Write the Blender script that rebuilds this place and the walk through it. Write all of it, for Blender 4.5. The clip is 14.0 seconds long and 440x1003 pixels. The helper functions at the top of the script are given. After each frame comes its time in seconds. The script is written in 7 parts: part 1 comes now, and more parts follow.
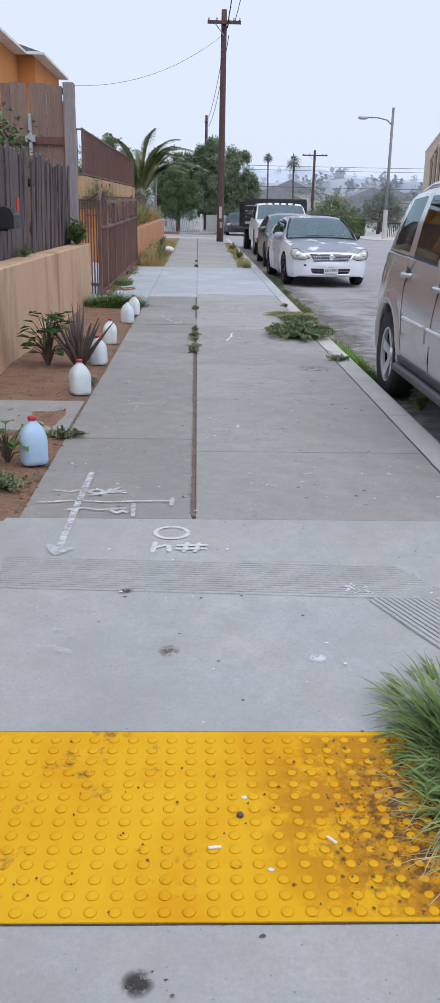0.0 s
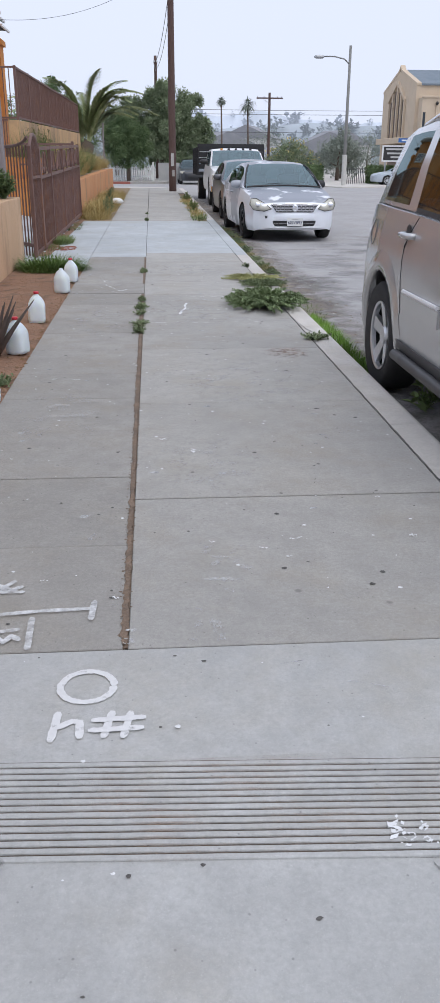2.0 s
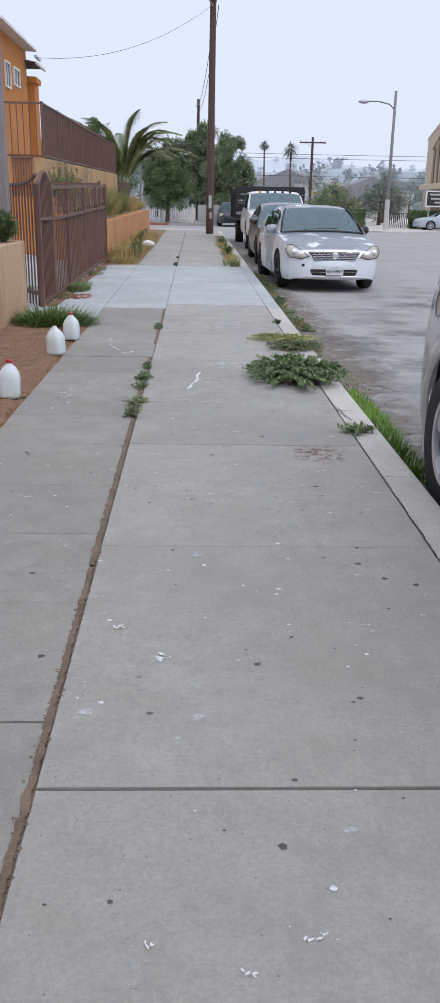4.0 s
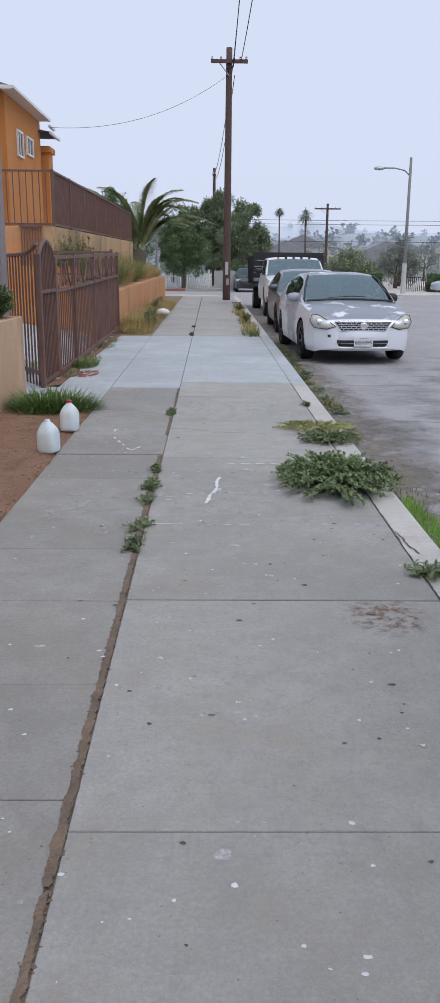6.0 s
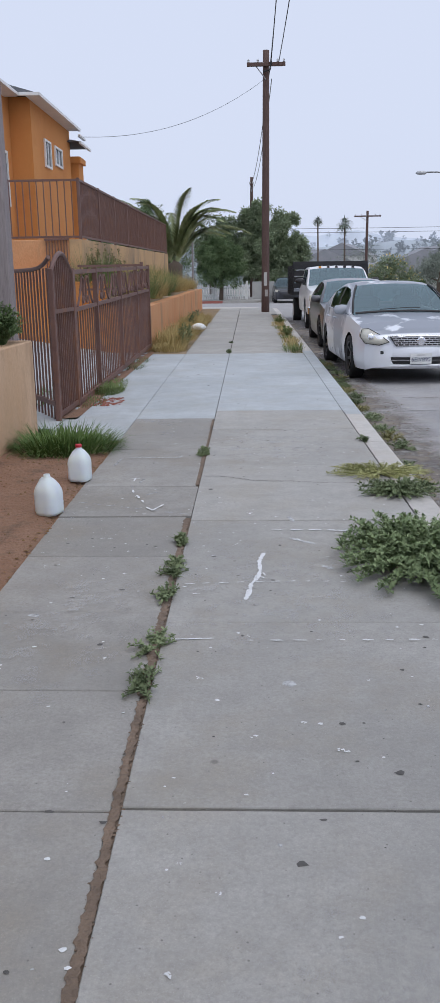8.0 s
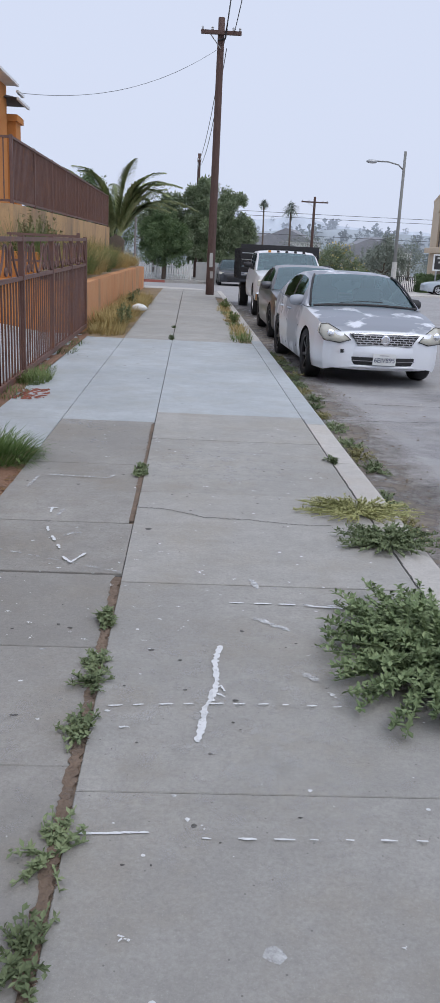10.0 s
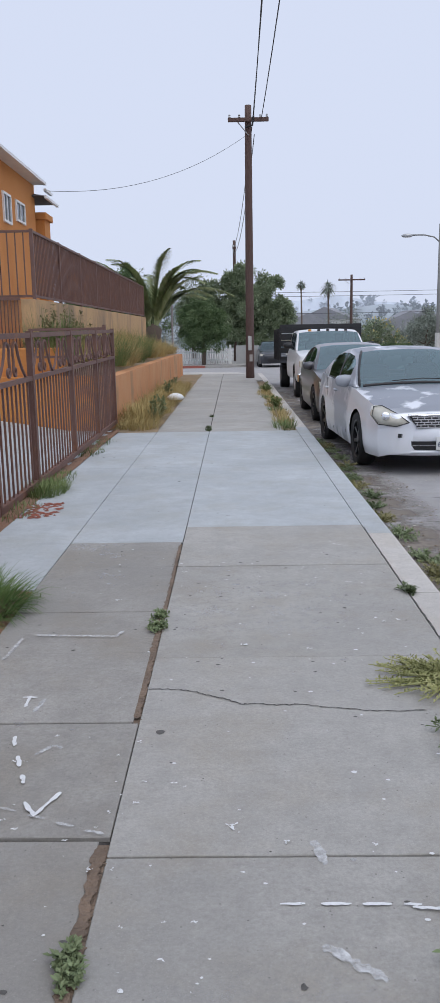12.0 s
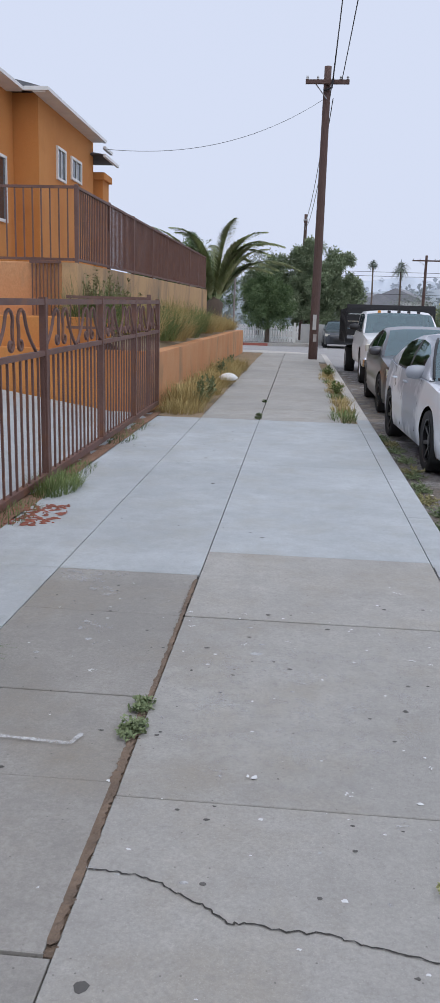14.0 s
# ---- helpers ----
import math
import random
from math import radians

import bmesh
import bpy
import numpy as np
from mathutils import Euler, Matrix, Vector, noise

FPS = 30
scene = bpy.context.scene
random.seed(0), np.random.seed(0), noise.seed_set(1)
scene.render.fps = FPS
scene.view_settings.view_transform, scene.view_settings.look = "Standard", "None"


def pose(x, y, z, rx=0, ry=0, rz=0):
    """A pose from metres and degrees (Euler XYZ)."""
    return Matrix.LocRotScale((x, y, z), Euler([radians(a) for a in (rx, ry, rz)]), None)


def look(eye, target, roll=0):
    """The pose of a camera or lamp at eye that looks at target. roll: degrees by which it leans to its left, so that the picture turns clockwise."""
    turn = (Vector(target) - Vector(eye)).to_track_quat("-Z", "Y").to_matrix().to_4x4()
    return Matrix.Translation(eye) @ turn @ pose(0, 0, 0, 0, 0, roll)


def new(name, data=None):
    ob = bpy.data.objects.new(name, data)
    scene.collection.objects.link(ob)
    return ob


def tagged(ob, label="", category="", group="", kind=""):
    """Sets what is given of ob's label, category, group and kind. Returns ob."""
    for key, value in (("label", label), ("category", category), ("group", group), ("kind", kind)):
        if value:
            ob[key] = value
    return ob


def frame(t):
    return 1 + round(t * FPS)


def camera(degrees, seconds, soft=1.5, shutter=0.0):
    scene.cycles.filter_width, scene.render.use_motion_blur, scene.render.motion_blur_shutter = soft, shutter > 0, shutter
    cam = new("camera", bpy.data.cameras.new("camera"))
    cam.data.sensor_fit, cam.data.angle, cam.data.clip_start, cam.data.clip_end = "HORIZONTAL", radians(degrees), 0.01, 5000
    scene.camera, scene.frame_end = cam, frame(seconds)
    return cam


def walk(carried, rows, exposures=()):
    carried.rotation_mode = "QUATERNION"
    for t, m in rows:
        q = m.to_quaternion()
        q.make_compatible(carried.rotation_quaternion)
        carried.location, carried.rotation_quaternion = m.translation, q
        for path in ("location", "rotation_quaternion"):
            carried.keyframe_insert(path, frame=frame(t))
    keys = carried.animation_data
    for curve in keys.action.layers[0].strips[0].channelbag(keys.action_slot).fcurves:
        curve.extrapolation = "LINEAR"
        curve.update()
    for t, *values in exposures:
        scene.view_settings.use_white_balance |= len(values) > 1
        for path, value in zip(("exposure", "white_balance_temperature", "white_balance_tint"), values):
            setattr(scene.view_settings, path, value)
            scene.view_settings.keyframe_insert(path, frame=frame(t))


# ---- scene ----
cam = camera(29.1, 14.0)
PATH = [
    (0, (-0.001, -3.855, 1.4), (0.058, -1.962, 0.757), 1.1),
    (0.5, (0.08, -3.406, 1.383), (0.167, -1.532, 0.689), 0.6),
    (1, (0.025, -3.032, 1.387), (0.192, -1.187, 0.633), 1.0),
    (1.5, (0.095, -2.639, 1.37), (0.308, -0.795, 0.628), 1.2),
    (2, (0.107, -2.243, 1.379), (0.251, -0.392, 0.635), 0.3),
    (2.5, (0.139, -1.921, 1.409), (0.411, -0.099, 0.629), 0.5),
    (3, (0.245, -1.443, 1.362), (0.434, 0.404, 0.616), 1.6),
    (5.5, (0.427, 0.567, 1.434), (0.424, 2.484, 0.863), -0.0),
    (6, (0.373, 0.898, 1.437), (0.398, 2.826, 0.907), 0.5),
    (6.5, (0.423, 1.243, 1.42), (0.486, 3.188, 0.958), 1.8),
    (7, (0.398, 1.617, 1.429), (0.309, 3.557, 0.951), -0.3),
    (9.5, (0.339, 3.38, 1.47), (0.325, 5.306, 0.932), -1.0),
    (10, (0.276, 3.712, 1.465), (0.365, 5.633, 0.918), 2.8),
    (10.5, (0.352, 4.072, 1.497), (0.355, 6.015, 1.023), -0.8),
    (11, (0.301, 4.443, 1.484), (0.308, 6.385, 1.005), 0.0),
    (11.5, (0.39, 4.795, 1.477), (0.444, 6.747, 1.044), -0.8),
    (12, (0.395, 5.179, 1.48), (0.36, 7.145, 1.112), -1.0),
    (12.5, (0.394, 5.454, 1.511), (0.401, 7.416, 1.122), 0.2),
    (13, (0.479, 5.856, 1.525), (0.342, 7.797, 1.062), 0.5),
    (13.5, (0.447, 6.235, 1.516), (0.45, 8.192, 1.103), 3.2),
    (14, (0.517, 6.621, 1.497), (0.35, 8.569, 1.074), 1.7),
]
walk(cam, [(t, look(eye, target, roll)) for t, eye, target, roll in PATH],
     exposures=[(0, 0.19, 6250, 10), (1.0, 0.20, 6300, 10), (2.0, 0.23, 6500, 10), (3.0, 0.27, 6550, 10), (5.5, 0.0, 6350, 10), (14, 0.0, 6400, 10)])

# ---- sky and light: an even, hazy morning overcast ----
SUN_UP, SUN_TURN = radians(60), radians(150)
world = bpy.data.worlds.new("overcast")
scene.world = world
world.use_nodes = True
wn, wl = world.node_tree.nodes, world.node_tree.links
wn.clear()
w_out = wn.new("ShaderNodeOutputWorld")
w_bg = wn.new("ShaderNodeBackground")
w_sky = wn.new("ShaderNodeTexSky")
w_sky.sky_type = "NISHITA"
w_sky.sun_disc = False
w_sky.sun_elevation, w_sky.sun_rotation = SUN_UP, SUN_TURN
w_sky.dust_density, w_sky.air_density = 6.0, 1.0
w_bg.inputs["Strength"].default_value = 0.1
w_mix = wn.new("ShaderNodeMix")
w_mix.data_type = "RGBA"
w_mix.inputs[0].default_value = 0.93
w_mix.inputs[7].default_value = (7.15, 7.75, 9.4, 1)
wl.new(w_sky.outputs[0], w_mix.inputs[6])
wl.new(w_mix.outputs[2], w_bg.inputs["Color"])
wl.new(w_bg.outputs[0], w_out.inputs["Surface"])
sun = new("sun", bpy.data.lights.new("sun", "SUN"))
sun.data.energy, sun.data.angle, sun.data.color = 1.0, radians(60), (1.0, 0.975, 0.93)
sun.matrix_basis = look((0, 0, 30), (0 + 30 * math.cos(SUN_UP) * math.sin(SUN_TURN) * -1, 30 * math.cos(SUN_UP) * math.cos(SUN_TURN) * -1, 30 - 30 * math.sin(SUN_UP)))


# ---- building helpers ----
class Geo:
    """Vertices and faces that become one mesh."""

    def __init__(self):
        self.v, self.f = [], []

    def add(self, vs, fs):
        k = len(self.v)
        self.v += [tuple(p) for p in vs]
        self.f += [tuple(i + k for i in q) for q in fs]
        return self

    def box(self, x0, x1, y0, y1, z0, z1, cut=0.0, m=None):
        """A box; cut: width of the chamfer round its top and upright edges."""
        c = cut
        if c > 0:
            ring = lambda d, z: [(x0 + d + c, y0 + d, z), (x1 - d - c, y0 + d, z), (x1 - d, y0 + d + c, z), (x1 - d, y1 - d - c, z),
                                 (x1 - d - c, y1 - d, z), (x0 + d + c, y1 - d, z), (x0 + d, y1 - d - c, z), (x0 + d, y0 + d + c, z)]
            vs = ring(0, z0) + ring(0, z1 - c) + ring(c, z1)
            fs = [tuple(range(7, -1, -1)), tuple(range(16, 24))]
            for r in (0, 8):
                fs += [(r + i, r + (i + 1) % 8, r + 8 + (i + 1) % 8, r + 8 + i) for i in range(8)]
        else:
            vs = [(x, y, z) for z in (z0, z1) for y in (y0, y1) for x in (x0, x1)]
            fs = [(0, 2, 3, 1), (4, 5, 7, 6), (0, 1, 5, 4), (2, 6, 7, 3), (0, 4, 6, 2), (1, 3, 7, 5)]
        if m is not None:
            vs = [m @ Vector(p) for p in vs]
        return self.add(vs, fs)

    def tube(self, pts, r, n=8, r1=None, caps=True):
        pts = [Vector(p) for p in pts]
        r1 = r if r1 is None else r1
        vs, fs = [], []
        side = None
        for i, p in enumerate(pts):
            d = (pts[min(i + 1, len(pts) - 1)] - pts[max(i - 1, 0)]).normalized()
            if side is None:
                side = d.orthogonal().normalized()
            side = (side - d * side.dot(d)).normalized()
            up = d.cross(side)
            rr = r + (r1 - r) * i / max(1, len(pts) - 1)
            vs += [p + (side * math.cos(2 * math.pi * k / n) + up * math.sin(2 * math.pi * k / n)) * rr for k in range(n)]
        for i in range(len(pts) - 1):
            fs += [(i * n + k, i * n + (k + 1) % n, (i + 1) * n + (k + 1) % n, (i + 1) * n + k) for k in range(n)]
        if caps:
            fs += [tuple(range(n - 1, -1, -1)), tuple(range((len(pts) - 1) * n, len(pts) * n))]
        return self.add(vs, fs)

    def lathe(self, profile, n=16, m=None, caps=True):
        vs = [(r * math.cos(2 * math.pi * k / n), r * math.sin(2 * math.pi * k / n), z) for r, z in profile for k in range(n)]
        fs = []
        for i in range(len(profile) - 1):
            fs += [(i * n + k, i * n + (k + 1) % n, (i + 1) * n + (k + 1) % n, (i + 1) * n + k) for k in range(n)]
        if caps:
            fs += [tuple(range(n - 1, -1, -1)), tuple(range((len(profile) - 1) * n, len(profile) * n))]
        if m is not None:
            vs = [m @ Vector(p) for p in vs]
        return self.add(vs, fs)

    def prism(self, outline, d, m=None):
        """An outline in x and z, drawn out by d along y."""
        n = len(outline)
        vs = [(x, 0, z) for x, z in outline] + [(x, d, z) for x, z in outline]
        fs = [tuple(range(n)), tuple(range(2 * n - 1, n - 1, -1))] + [(i, i + n, (i + 1) % n + n, (i + 1) % n) for i in range(n)]
        if m is not None:
            vs = [m @ Vector(p) for p in vs]
        return self.add(vs, fs)

    def leaf(self, p, d, up, length, width):
        p, d = Vector(p), Vector(d).normalized()
        s = d.cross(Vector(up))
        s = s.normalized() if s.length > 1e-4 else d.orthogonal().normalized()
        n = s.cross(d)
        q = p + d * length * 0.5
        return self.add([p, q + s * width / 2 + n * width * 0.2, p + d * length, q - s * width / 2 + n * width * 0.2], [(0, 1, 2), (0, 2, 3)])

    def blade(self, p, d, length, width, droop):
        """A blade of grass in three pieces that bends over."""
        p, d = Vector(p), Vector(d).normalized()
        s = d.cross(Vector((0, 0, 1)))
        s = s.normalized() if s.length > 1e-3 else Vector((1, 0, 0))
        vs = []
        for i, w in enumerate((1.0, 0.9, 0.6, 0.0)):
            u = i / 3
            c = p + d * length * u - Vector((0, 0, 1)) * droop * length * u * u
            vs += [c + s * width * w / 2, c - s * width * w / 2] if w else [c]
        return self.add(vs, [(0, 1, 3, 2), (2, 3, 5, 4), (4, 5, 6)])

    def sheet(self, xs, ys, height):
        n = len(xs)
        self.add([(x, y, height(x, y)) for y in ys for x in xs],
                 [(j * n + i, j * n + i + 1, (j + 1) * n + i + 1, (j + 1) * n + i) for j in range(len(ys) - 1) for i in range(n - 1)])
        return self

    def mesh(self, name, smooth=False):
        me = bpy.data.meshes.new(name)
        me.from_pydata(self.v, [], self.f)
        me.update()
        if smooth:
            me.polygons.foreach_set("use_smooth", [True] * len(me.polygons))
        return me


def part(name, geo, material, parent=None, label="", smooth=False, at=None):
    """One mesh object; geo is a Geo or a mesh to share."""
    me = geo if isinstance(geo, bpy.types.Mesh) else geo.mesh(name, smooth)
    if material and not me.materials:
        me.materials.append(material)
    ob = new(name, me)
    if at is not None:
        ob.matrix_basis = at
    if parent:
        ob.parent = parent
    if label:
        ob["label"] = label
    return ob


def thing(name, at=None, label="", category="", group="", kind=""):
    ob = new(name)
    ob.empty_display_size = 0.1
    if at is not None:
        ob.matrix_basis = at
    return tagged(ob, label, category, group, kind)


def lerp(a, b, u):
    return a + (b - a) * u


def curve(pairs, x):
    """Straight lines through (x, value) pairs."""
    return float(np.interp(x, [p[0] for p in pairs], [p[1] for p in pairs]))


def gz(y):
    """Height of the footpath along the street: level, then rising a little."""
    return 0.0 if y < 10 else 0.0077 * (min(y, 36) - 10)


# ---- materials ----
def nodes(name):
    m = bpy.data.materials.new(name)
    m.use_nodes = True
    t = m.node_tree
    return m, t, t.nodes["Principled BSDF"]


def mixed(t, a, b, fac):
    """Colour b over a by fac; sockets or values."""
    n = t.nodes.new("ShaderNodeMix")
    n.data_type = "RGBA"
    for i, v in ((0, fac), (6, a), (7, b)):
        if isinstance(v, bpy.types.NodeSocket):
            t.links.new(v, n.inputs[i])
        else:
            n.inputs[i].default_value = v if i == 0 else (*v, 1)
    return n.outputs[2]


def noisy(t, scale, detail=4.0, low=0.4, high=0.6, rough=0.55, stretch=None):
    """Noise on object coordinates, spread between low and high."""
    n = t.nodes.new("ShaderNodeTexNoise")
    n.inputs["Scale"].default_value, n.inputs["Detail"].default_value, n.inputs["Roughness"].default_value = scale, detail, rough
    geo = t.nodes.new("ShaderNodeNewGeometry")
    src = geo.outputs["Position"]
    if stretch:
        mp = t.nodes.new("ShaderNodeMapping")
        mp.inputs["Scale"].default_value = stretch
        t.links.new(src, mp.inputs["Vector"])
        src = mp.outputs[0]
    t.links.new(src, n.inputs["Vector"])
    r = t.nodes.new("ShaderNodeMapRange")
    r.inputs[1].default_value, r.inputs[2].default_value = low, high
    t.links.new(n.outputs["Fac"], r.inputs[0])
    return r.outputs[0]


def bump(t, bsdf, height, strength=0.3, distance=0.005):
    b = t.nodes.new("ShaderNodeBump")
    b.inputs["Strength"].default_value, b.inputs["Distance"].default_value = strength, distance
    t.links.new(height, b.inputs["Height"])
    t.links.new(b.outputs[0], bsdf.inputs["Normal"])


def random_tone(t, colour, amount):
    """Lighter and darker by object."""
    info = t.nodes.new("ShaderNodeObjectInfo")
    r = t.nodes.new("ShaderNodeMapRange")
    r.inputs[3].default_value, r.inputs[4].default_value = 1 - amount, 1 + amount
    t.links.new(info.outputs["Random"], r.inputs[0])
    h = t.nodes.new("ShaderNodeHueSaturation")
    t.links.new(r.outputs[0], h.inputs["Value"])
    t.links.new(colour, h.inputs["Color"])
    return h.outputs[0]


def surface(name, base, other, rough=0.8, coarse=1.2, fine=60, relief=0.25, depth=0.004, tone=0.0, metal=0.0, stains=None, stain_scale=0.6, stretch=None, stain_range=(0.52, 0.68), spec=0.5):
    """A two-scale surface: broad patches, fine grain, optional stains."""
    m, t, b = nodes(name)
    c = mixed(t, base, other, noisy(t, coarse, 5, 0.35, 0.65, stretch=stretch))
    g = noisy(t, fine, 3, 0.3, 0.7, stretch=stretch)
    dark = tuple(v * 0.72 for v in base)
    h = t.nodes.new("ShaderNodeMath")
    h.operation = "MULTIPLY"
    h.inputs[1].default_value = 0.45
    t.links.new(g, h.inputs[0])
    c = mixed(t, c, dark, h.outputs[0])
    if stains:
        c = mixed(t, c, stains, noisy(t, stain_scale, 6, stain_range[0], stain_range[1], 0.65, stretch=stretch))
    if tone:
        c = random_tone(t, c, tone)
    t.links.new(c, b.inputs["Base Color"])
    b.inputs["Roughness"].default_value, b.inputs["Metallic"].default_value = rough, metal
    b.inputs["Specular IOR Level"].default_value = spec
    bump(t, b, g, relief, depth)
    return m


def scaled(t, value, k):
    n = t.nodes.new("ShaderNodeMath")
    n.operation = "MULTIPLY"
    n.inputs[1].default_value = k
    t.links.new(value, n.inputs[0])
    return n.outputs[0]


def dots(t, scale, size, share):
    """Scattered round spots: 1 inside, 0 outside."""
    pos = t.nodes.new("ShaderNodeNewGeometry")
    vor = t.nodes.new("ShaderNodeTexVoronoi")
    vor.inputs["Scale"].default_value = scale
    t.links.new(pos.outputs["Position"], vor.inputs["Vector"])
    r = t.nodes.new("ShaderNodeMapRange")
    r.inputs[1].default_value, r.inputs[2].default_value = size, size * 0.5
    t.links.new(vor.outputs["Distance"], r.inputs[0])
    sep = t.nodes.new("ShaderNodeSeparateColor")
    t.links.new(vor.outputs["Color"], sep.inputs[0])
    pick = t.nodes.new("ShaderNodeMath")
    pick.operation = "GREATER_THAN"
    pick.inputs[1].default_value = 1 - share
    t.links.new(sep.outputs[0], pick.inputs[0])
    k = t.nodes.new("ShaderNodeMath")
    k.operation = "MULTIPLY"
    t.links.new(r.outputs[0], k.inputs[0])
    t.links.new(pick.outputs[0], k.inputs[1])
    return k.outputs[0]


def concrete(name, base, speck=0.35, stain=0.5, tone=0.05):
    """Trowelled concrete: broad tone, mottling, sand grain, dark grit, pale scuffs and warm dirt."""
    m, t, b = nodes(name)
    dim = lambda k, w=(1, 1, 1): tuple(min(1, v * k * u) for v, u in zip(base, w))
    c = mixed(t, dim(0.86), dim(1.12), noisy(t, 0.8, 6, 0.35, 0.65, 0.6))
    c = mixed(t, c, dim(0.74), scaled(t, noisy(t, 5.5, 9, 0.42, 0.72, 0.72), 0.75 * stain + 0.1))
    c = mixed(t, c, dim(0.80, (1.04, 0.97, 0.86)), scaled(t, noisy(t, 1.7, 8, 0.48, 0.74, 0.68), stain))
    c = mixed(t, c, dim(1.22), scaled(t, noisy(t, 3.1, 9, 0.56, 0.78, 0.75, stretch=(1, 0.6, 1)), 0.55))
    c = mixed(t, c, dim(0.72), scaled(t, noisy(t, 24, 8, 0.50, 0.68, 0.8), speck * 0.85))
    c = mixed(t, c, dim(1.24), scaled(t, noisy(t, 13, 8, 0.55, 0.75, 0.75), speck * 0.5))
    grain = noisy(t, 70, 6, 0.36, 0.68, 0.8)
    c = mixed(t, c, dim(0.60), scaled(t, grain, speck * 0.8))
    c = mixed(t, c, dim(1.35), scaled(t, noisy(t, 190, 2, 0.60, 0.78, 0.6), speck * 0.55))
    c = mixed(t, c, dim(0.38), scaled(t, dots(t, 41, 0.15, 0.17), speck * 1.0))
    c = mixed(t, c, (0.10, 0.095, 0.09), scaled(t, dots(t, 3.3, 0.055, 0.25), 0.5))
    if tone:
        c = random_tone(t, c, tone)
    t.links.new(c, b.inputs["Base Color"])
    b.inputs["Roughness"].default_value = 0.85
    b.inputs["Specular IOR Level"].default_value = 0.3
    bump(t, b, grain, 0.45, 0.004)
    return m


def wood(name, base, other, tone=0.18, rough=0.85):
    m, t, b = nodes(name)
    g = noisy(t, 6, 6, 0.3, 0.7, 0.65, stretch=(9, 9, 0.6))
    c = mixed(t, base, other, g)
    c = mixed(t, c, tuple(v * 0.45 for v in base), noisy(t, 25, 4, 0.55, 0.8, 0.6, stretch=(4, 4, 0.25)))
    c = random_tone(t, c, tone)
    t.links.new(c, b.inputs["Base Color"])
    b.inputs["Roughness"].default_value = rough
    bump(t, b, g, 0.5, 0.006)
    return m


def foliage(name, base, other, rough=0.6):
    m, t, b = nodes(name)
    geo = t.nodes.new("ShaderNodeNewGeometry")
    c = mixed(t, base, other, geo.outputs["Random Per Island"])
    c = mixed(t, c, tuple(v * 0.6 for v in base), noisy(t, 1.5, 3, 0.45, 0.7))
    t.links.new(c, b.inputs["Base Color"])
    b.inputs["Roughness"].default_value = rough + 0.15
    b.inputs["Specular IOR Level"].default_value = 0.15
    return m


def plain(name, base, rough=0.5, metal=0.0, coat=0.0, vary=0.06, scale=8):
    m, t, b = nodes(name)
    c = mixed(t, tuple(v * (1 - vary) for v in base), tuple(min(1, v * (1 + vary)) for v in base), noisy(t, scale, 4, 0.3, 0.7))
    t.links.new(c, b.inputs["Base Color"])
    b.inputs["Roughness"].default_value, b.inputs["Metallic"].default_value, b.inputs["Coat Weight"].default_value = rough, metal, coat
    b.inputs["Coat Roughness"].default_value = 0.05
    return m


OLD = concrete("old_concrete", (0.45, 0.437, 0.411), 0.8, 1.0, 0.05)
# left file of slabs: a darker, slightly warmer tone than OLD
OLD_LEFT = concrete("left_concrete", (0.385, 0.370, 0.345), 0.75, 1.0, 0.05)
FRESH = concrete("fresh_concrete", (0.50, 0.53, 0.545), 0.5, 0.7, 0.03)
RAMP = concrete("ramp_concrete", (0.50, 0.503, 0.495), 0.55, 0.8, 0.02)
KERB = concrete("kerb_concrete", (0.64, 0.61, 0.57), 0.75, 0.8, 0.06)
ASPHALT = concrete("asphalt", (0.43, 0.42, 0.42), 0.8, 0.95, 0)
DIRT = surface("dirt", (0.28, 0.155, 0.095), (0.34, 0.205, 0.135), 0.95, 3, 40, 0.8, 0.02, stains=(0.17, 0.11, 0.075), stain_scale=5)
JOINT = surface("joint_dirt", (0.25, 0.18, 0.13), (0.14, 0.105, 0.08), 0.95, 7, 50, 0.8, 0.01)
SEAM = surface("seam", (0.07, 0.065, 0.06), (0.11, 0.10, 0.09), 0.95, 4, 70, 0.8, 0.01)
SOIL = surface("dry_soil", (0.36, 0.27, 0.17), (0.28, 0.21, 0.13), 0.95, 2, 30, 0.8, 0.02, stains=(0.2, 0.16, 0.09), stain_scale=1.5)
STUCCO_TAN = surface("tan_stucco", (0.62, 0.40, 0.24), (0.68, 0.48, 0.32), 0.9, 1.2, 55, 0.6, 0.006, stains=(0.33, 0.205, 0.125), stain_scale=1.5, stretch=(1.2, 1.2, 0.35), stain_range=(0.49, 0.74))
STUCCO_ORANGE = surface("orange_stucco", (0.60, 0.24, 0.065), (0.65, 0.28, 0.085), 0.9, 0.7, 55, 0.5, 0.005, stains=(0.52, 0.20, 0.055), stain_scale=0.9)
STUCCO_FADED = surface("faded_orange_stucco", (0.62, 0.275, 0.115), (0.67, 0.37, 0.19), 0.9, 0.9, 50, 0.6, 0.006, stains=(0.36, 0.23, 0.13), stain_scale=1.1, stretch=(1, 1, 0.6))
STUCCO_STAIN = surface("stained_stucco", (0.60, 0.385, 0.20), (0.52, 0.33, 0.18), 0.9, 0.8, 50, 0.6, 0.006, stains=(0.24, 0.18, 0.125), stain_scale=0.8, stretch=(1, 1, 0.5), stain_range=(0.48, 0.66))
WOOD_GREY = wood("weathered_board", (0.08, 0.058, 0.057), (0.15, 0.115, 0.112))
WOOD_BROWN = wood("brown_board", (0.20, 0.125, 0.095), (0.27, 0.185, 0.15), 0.10)
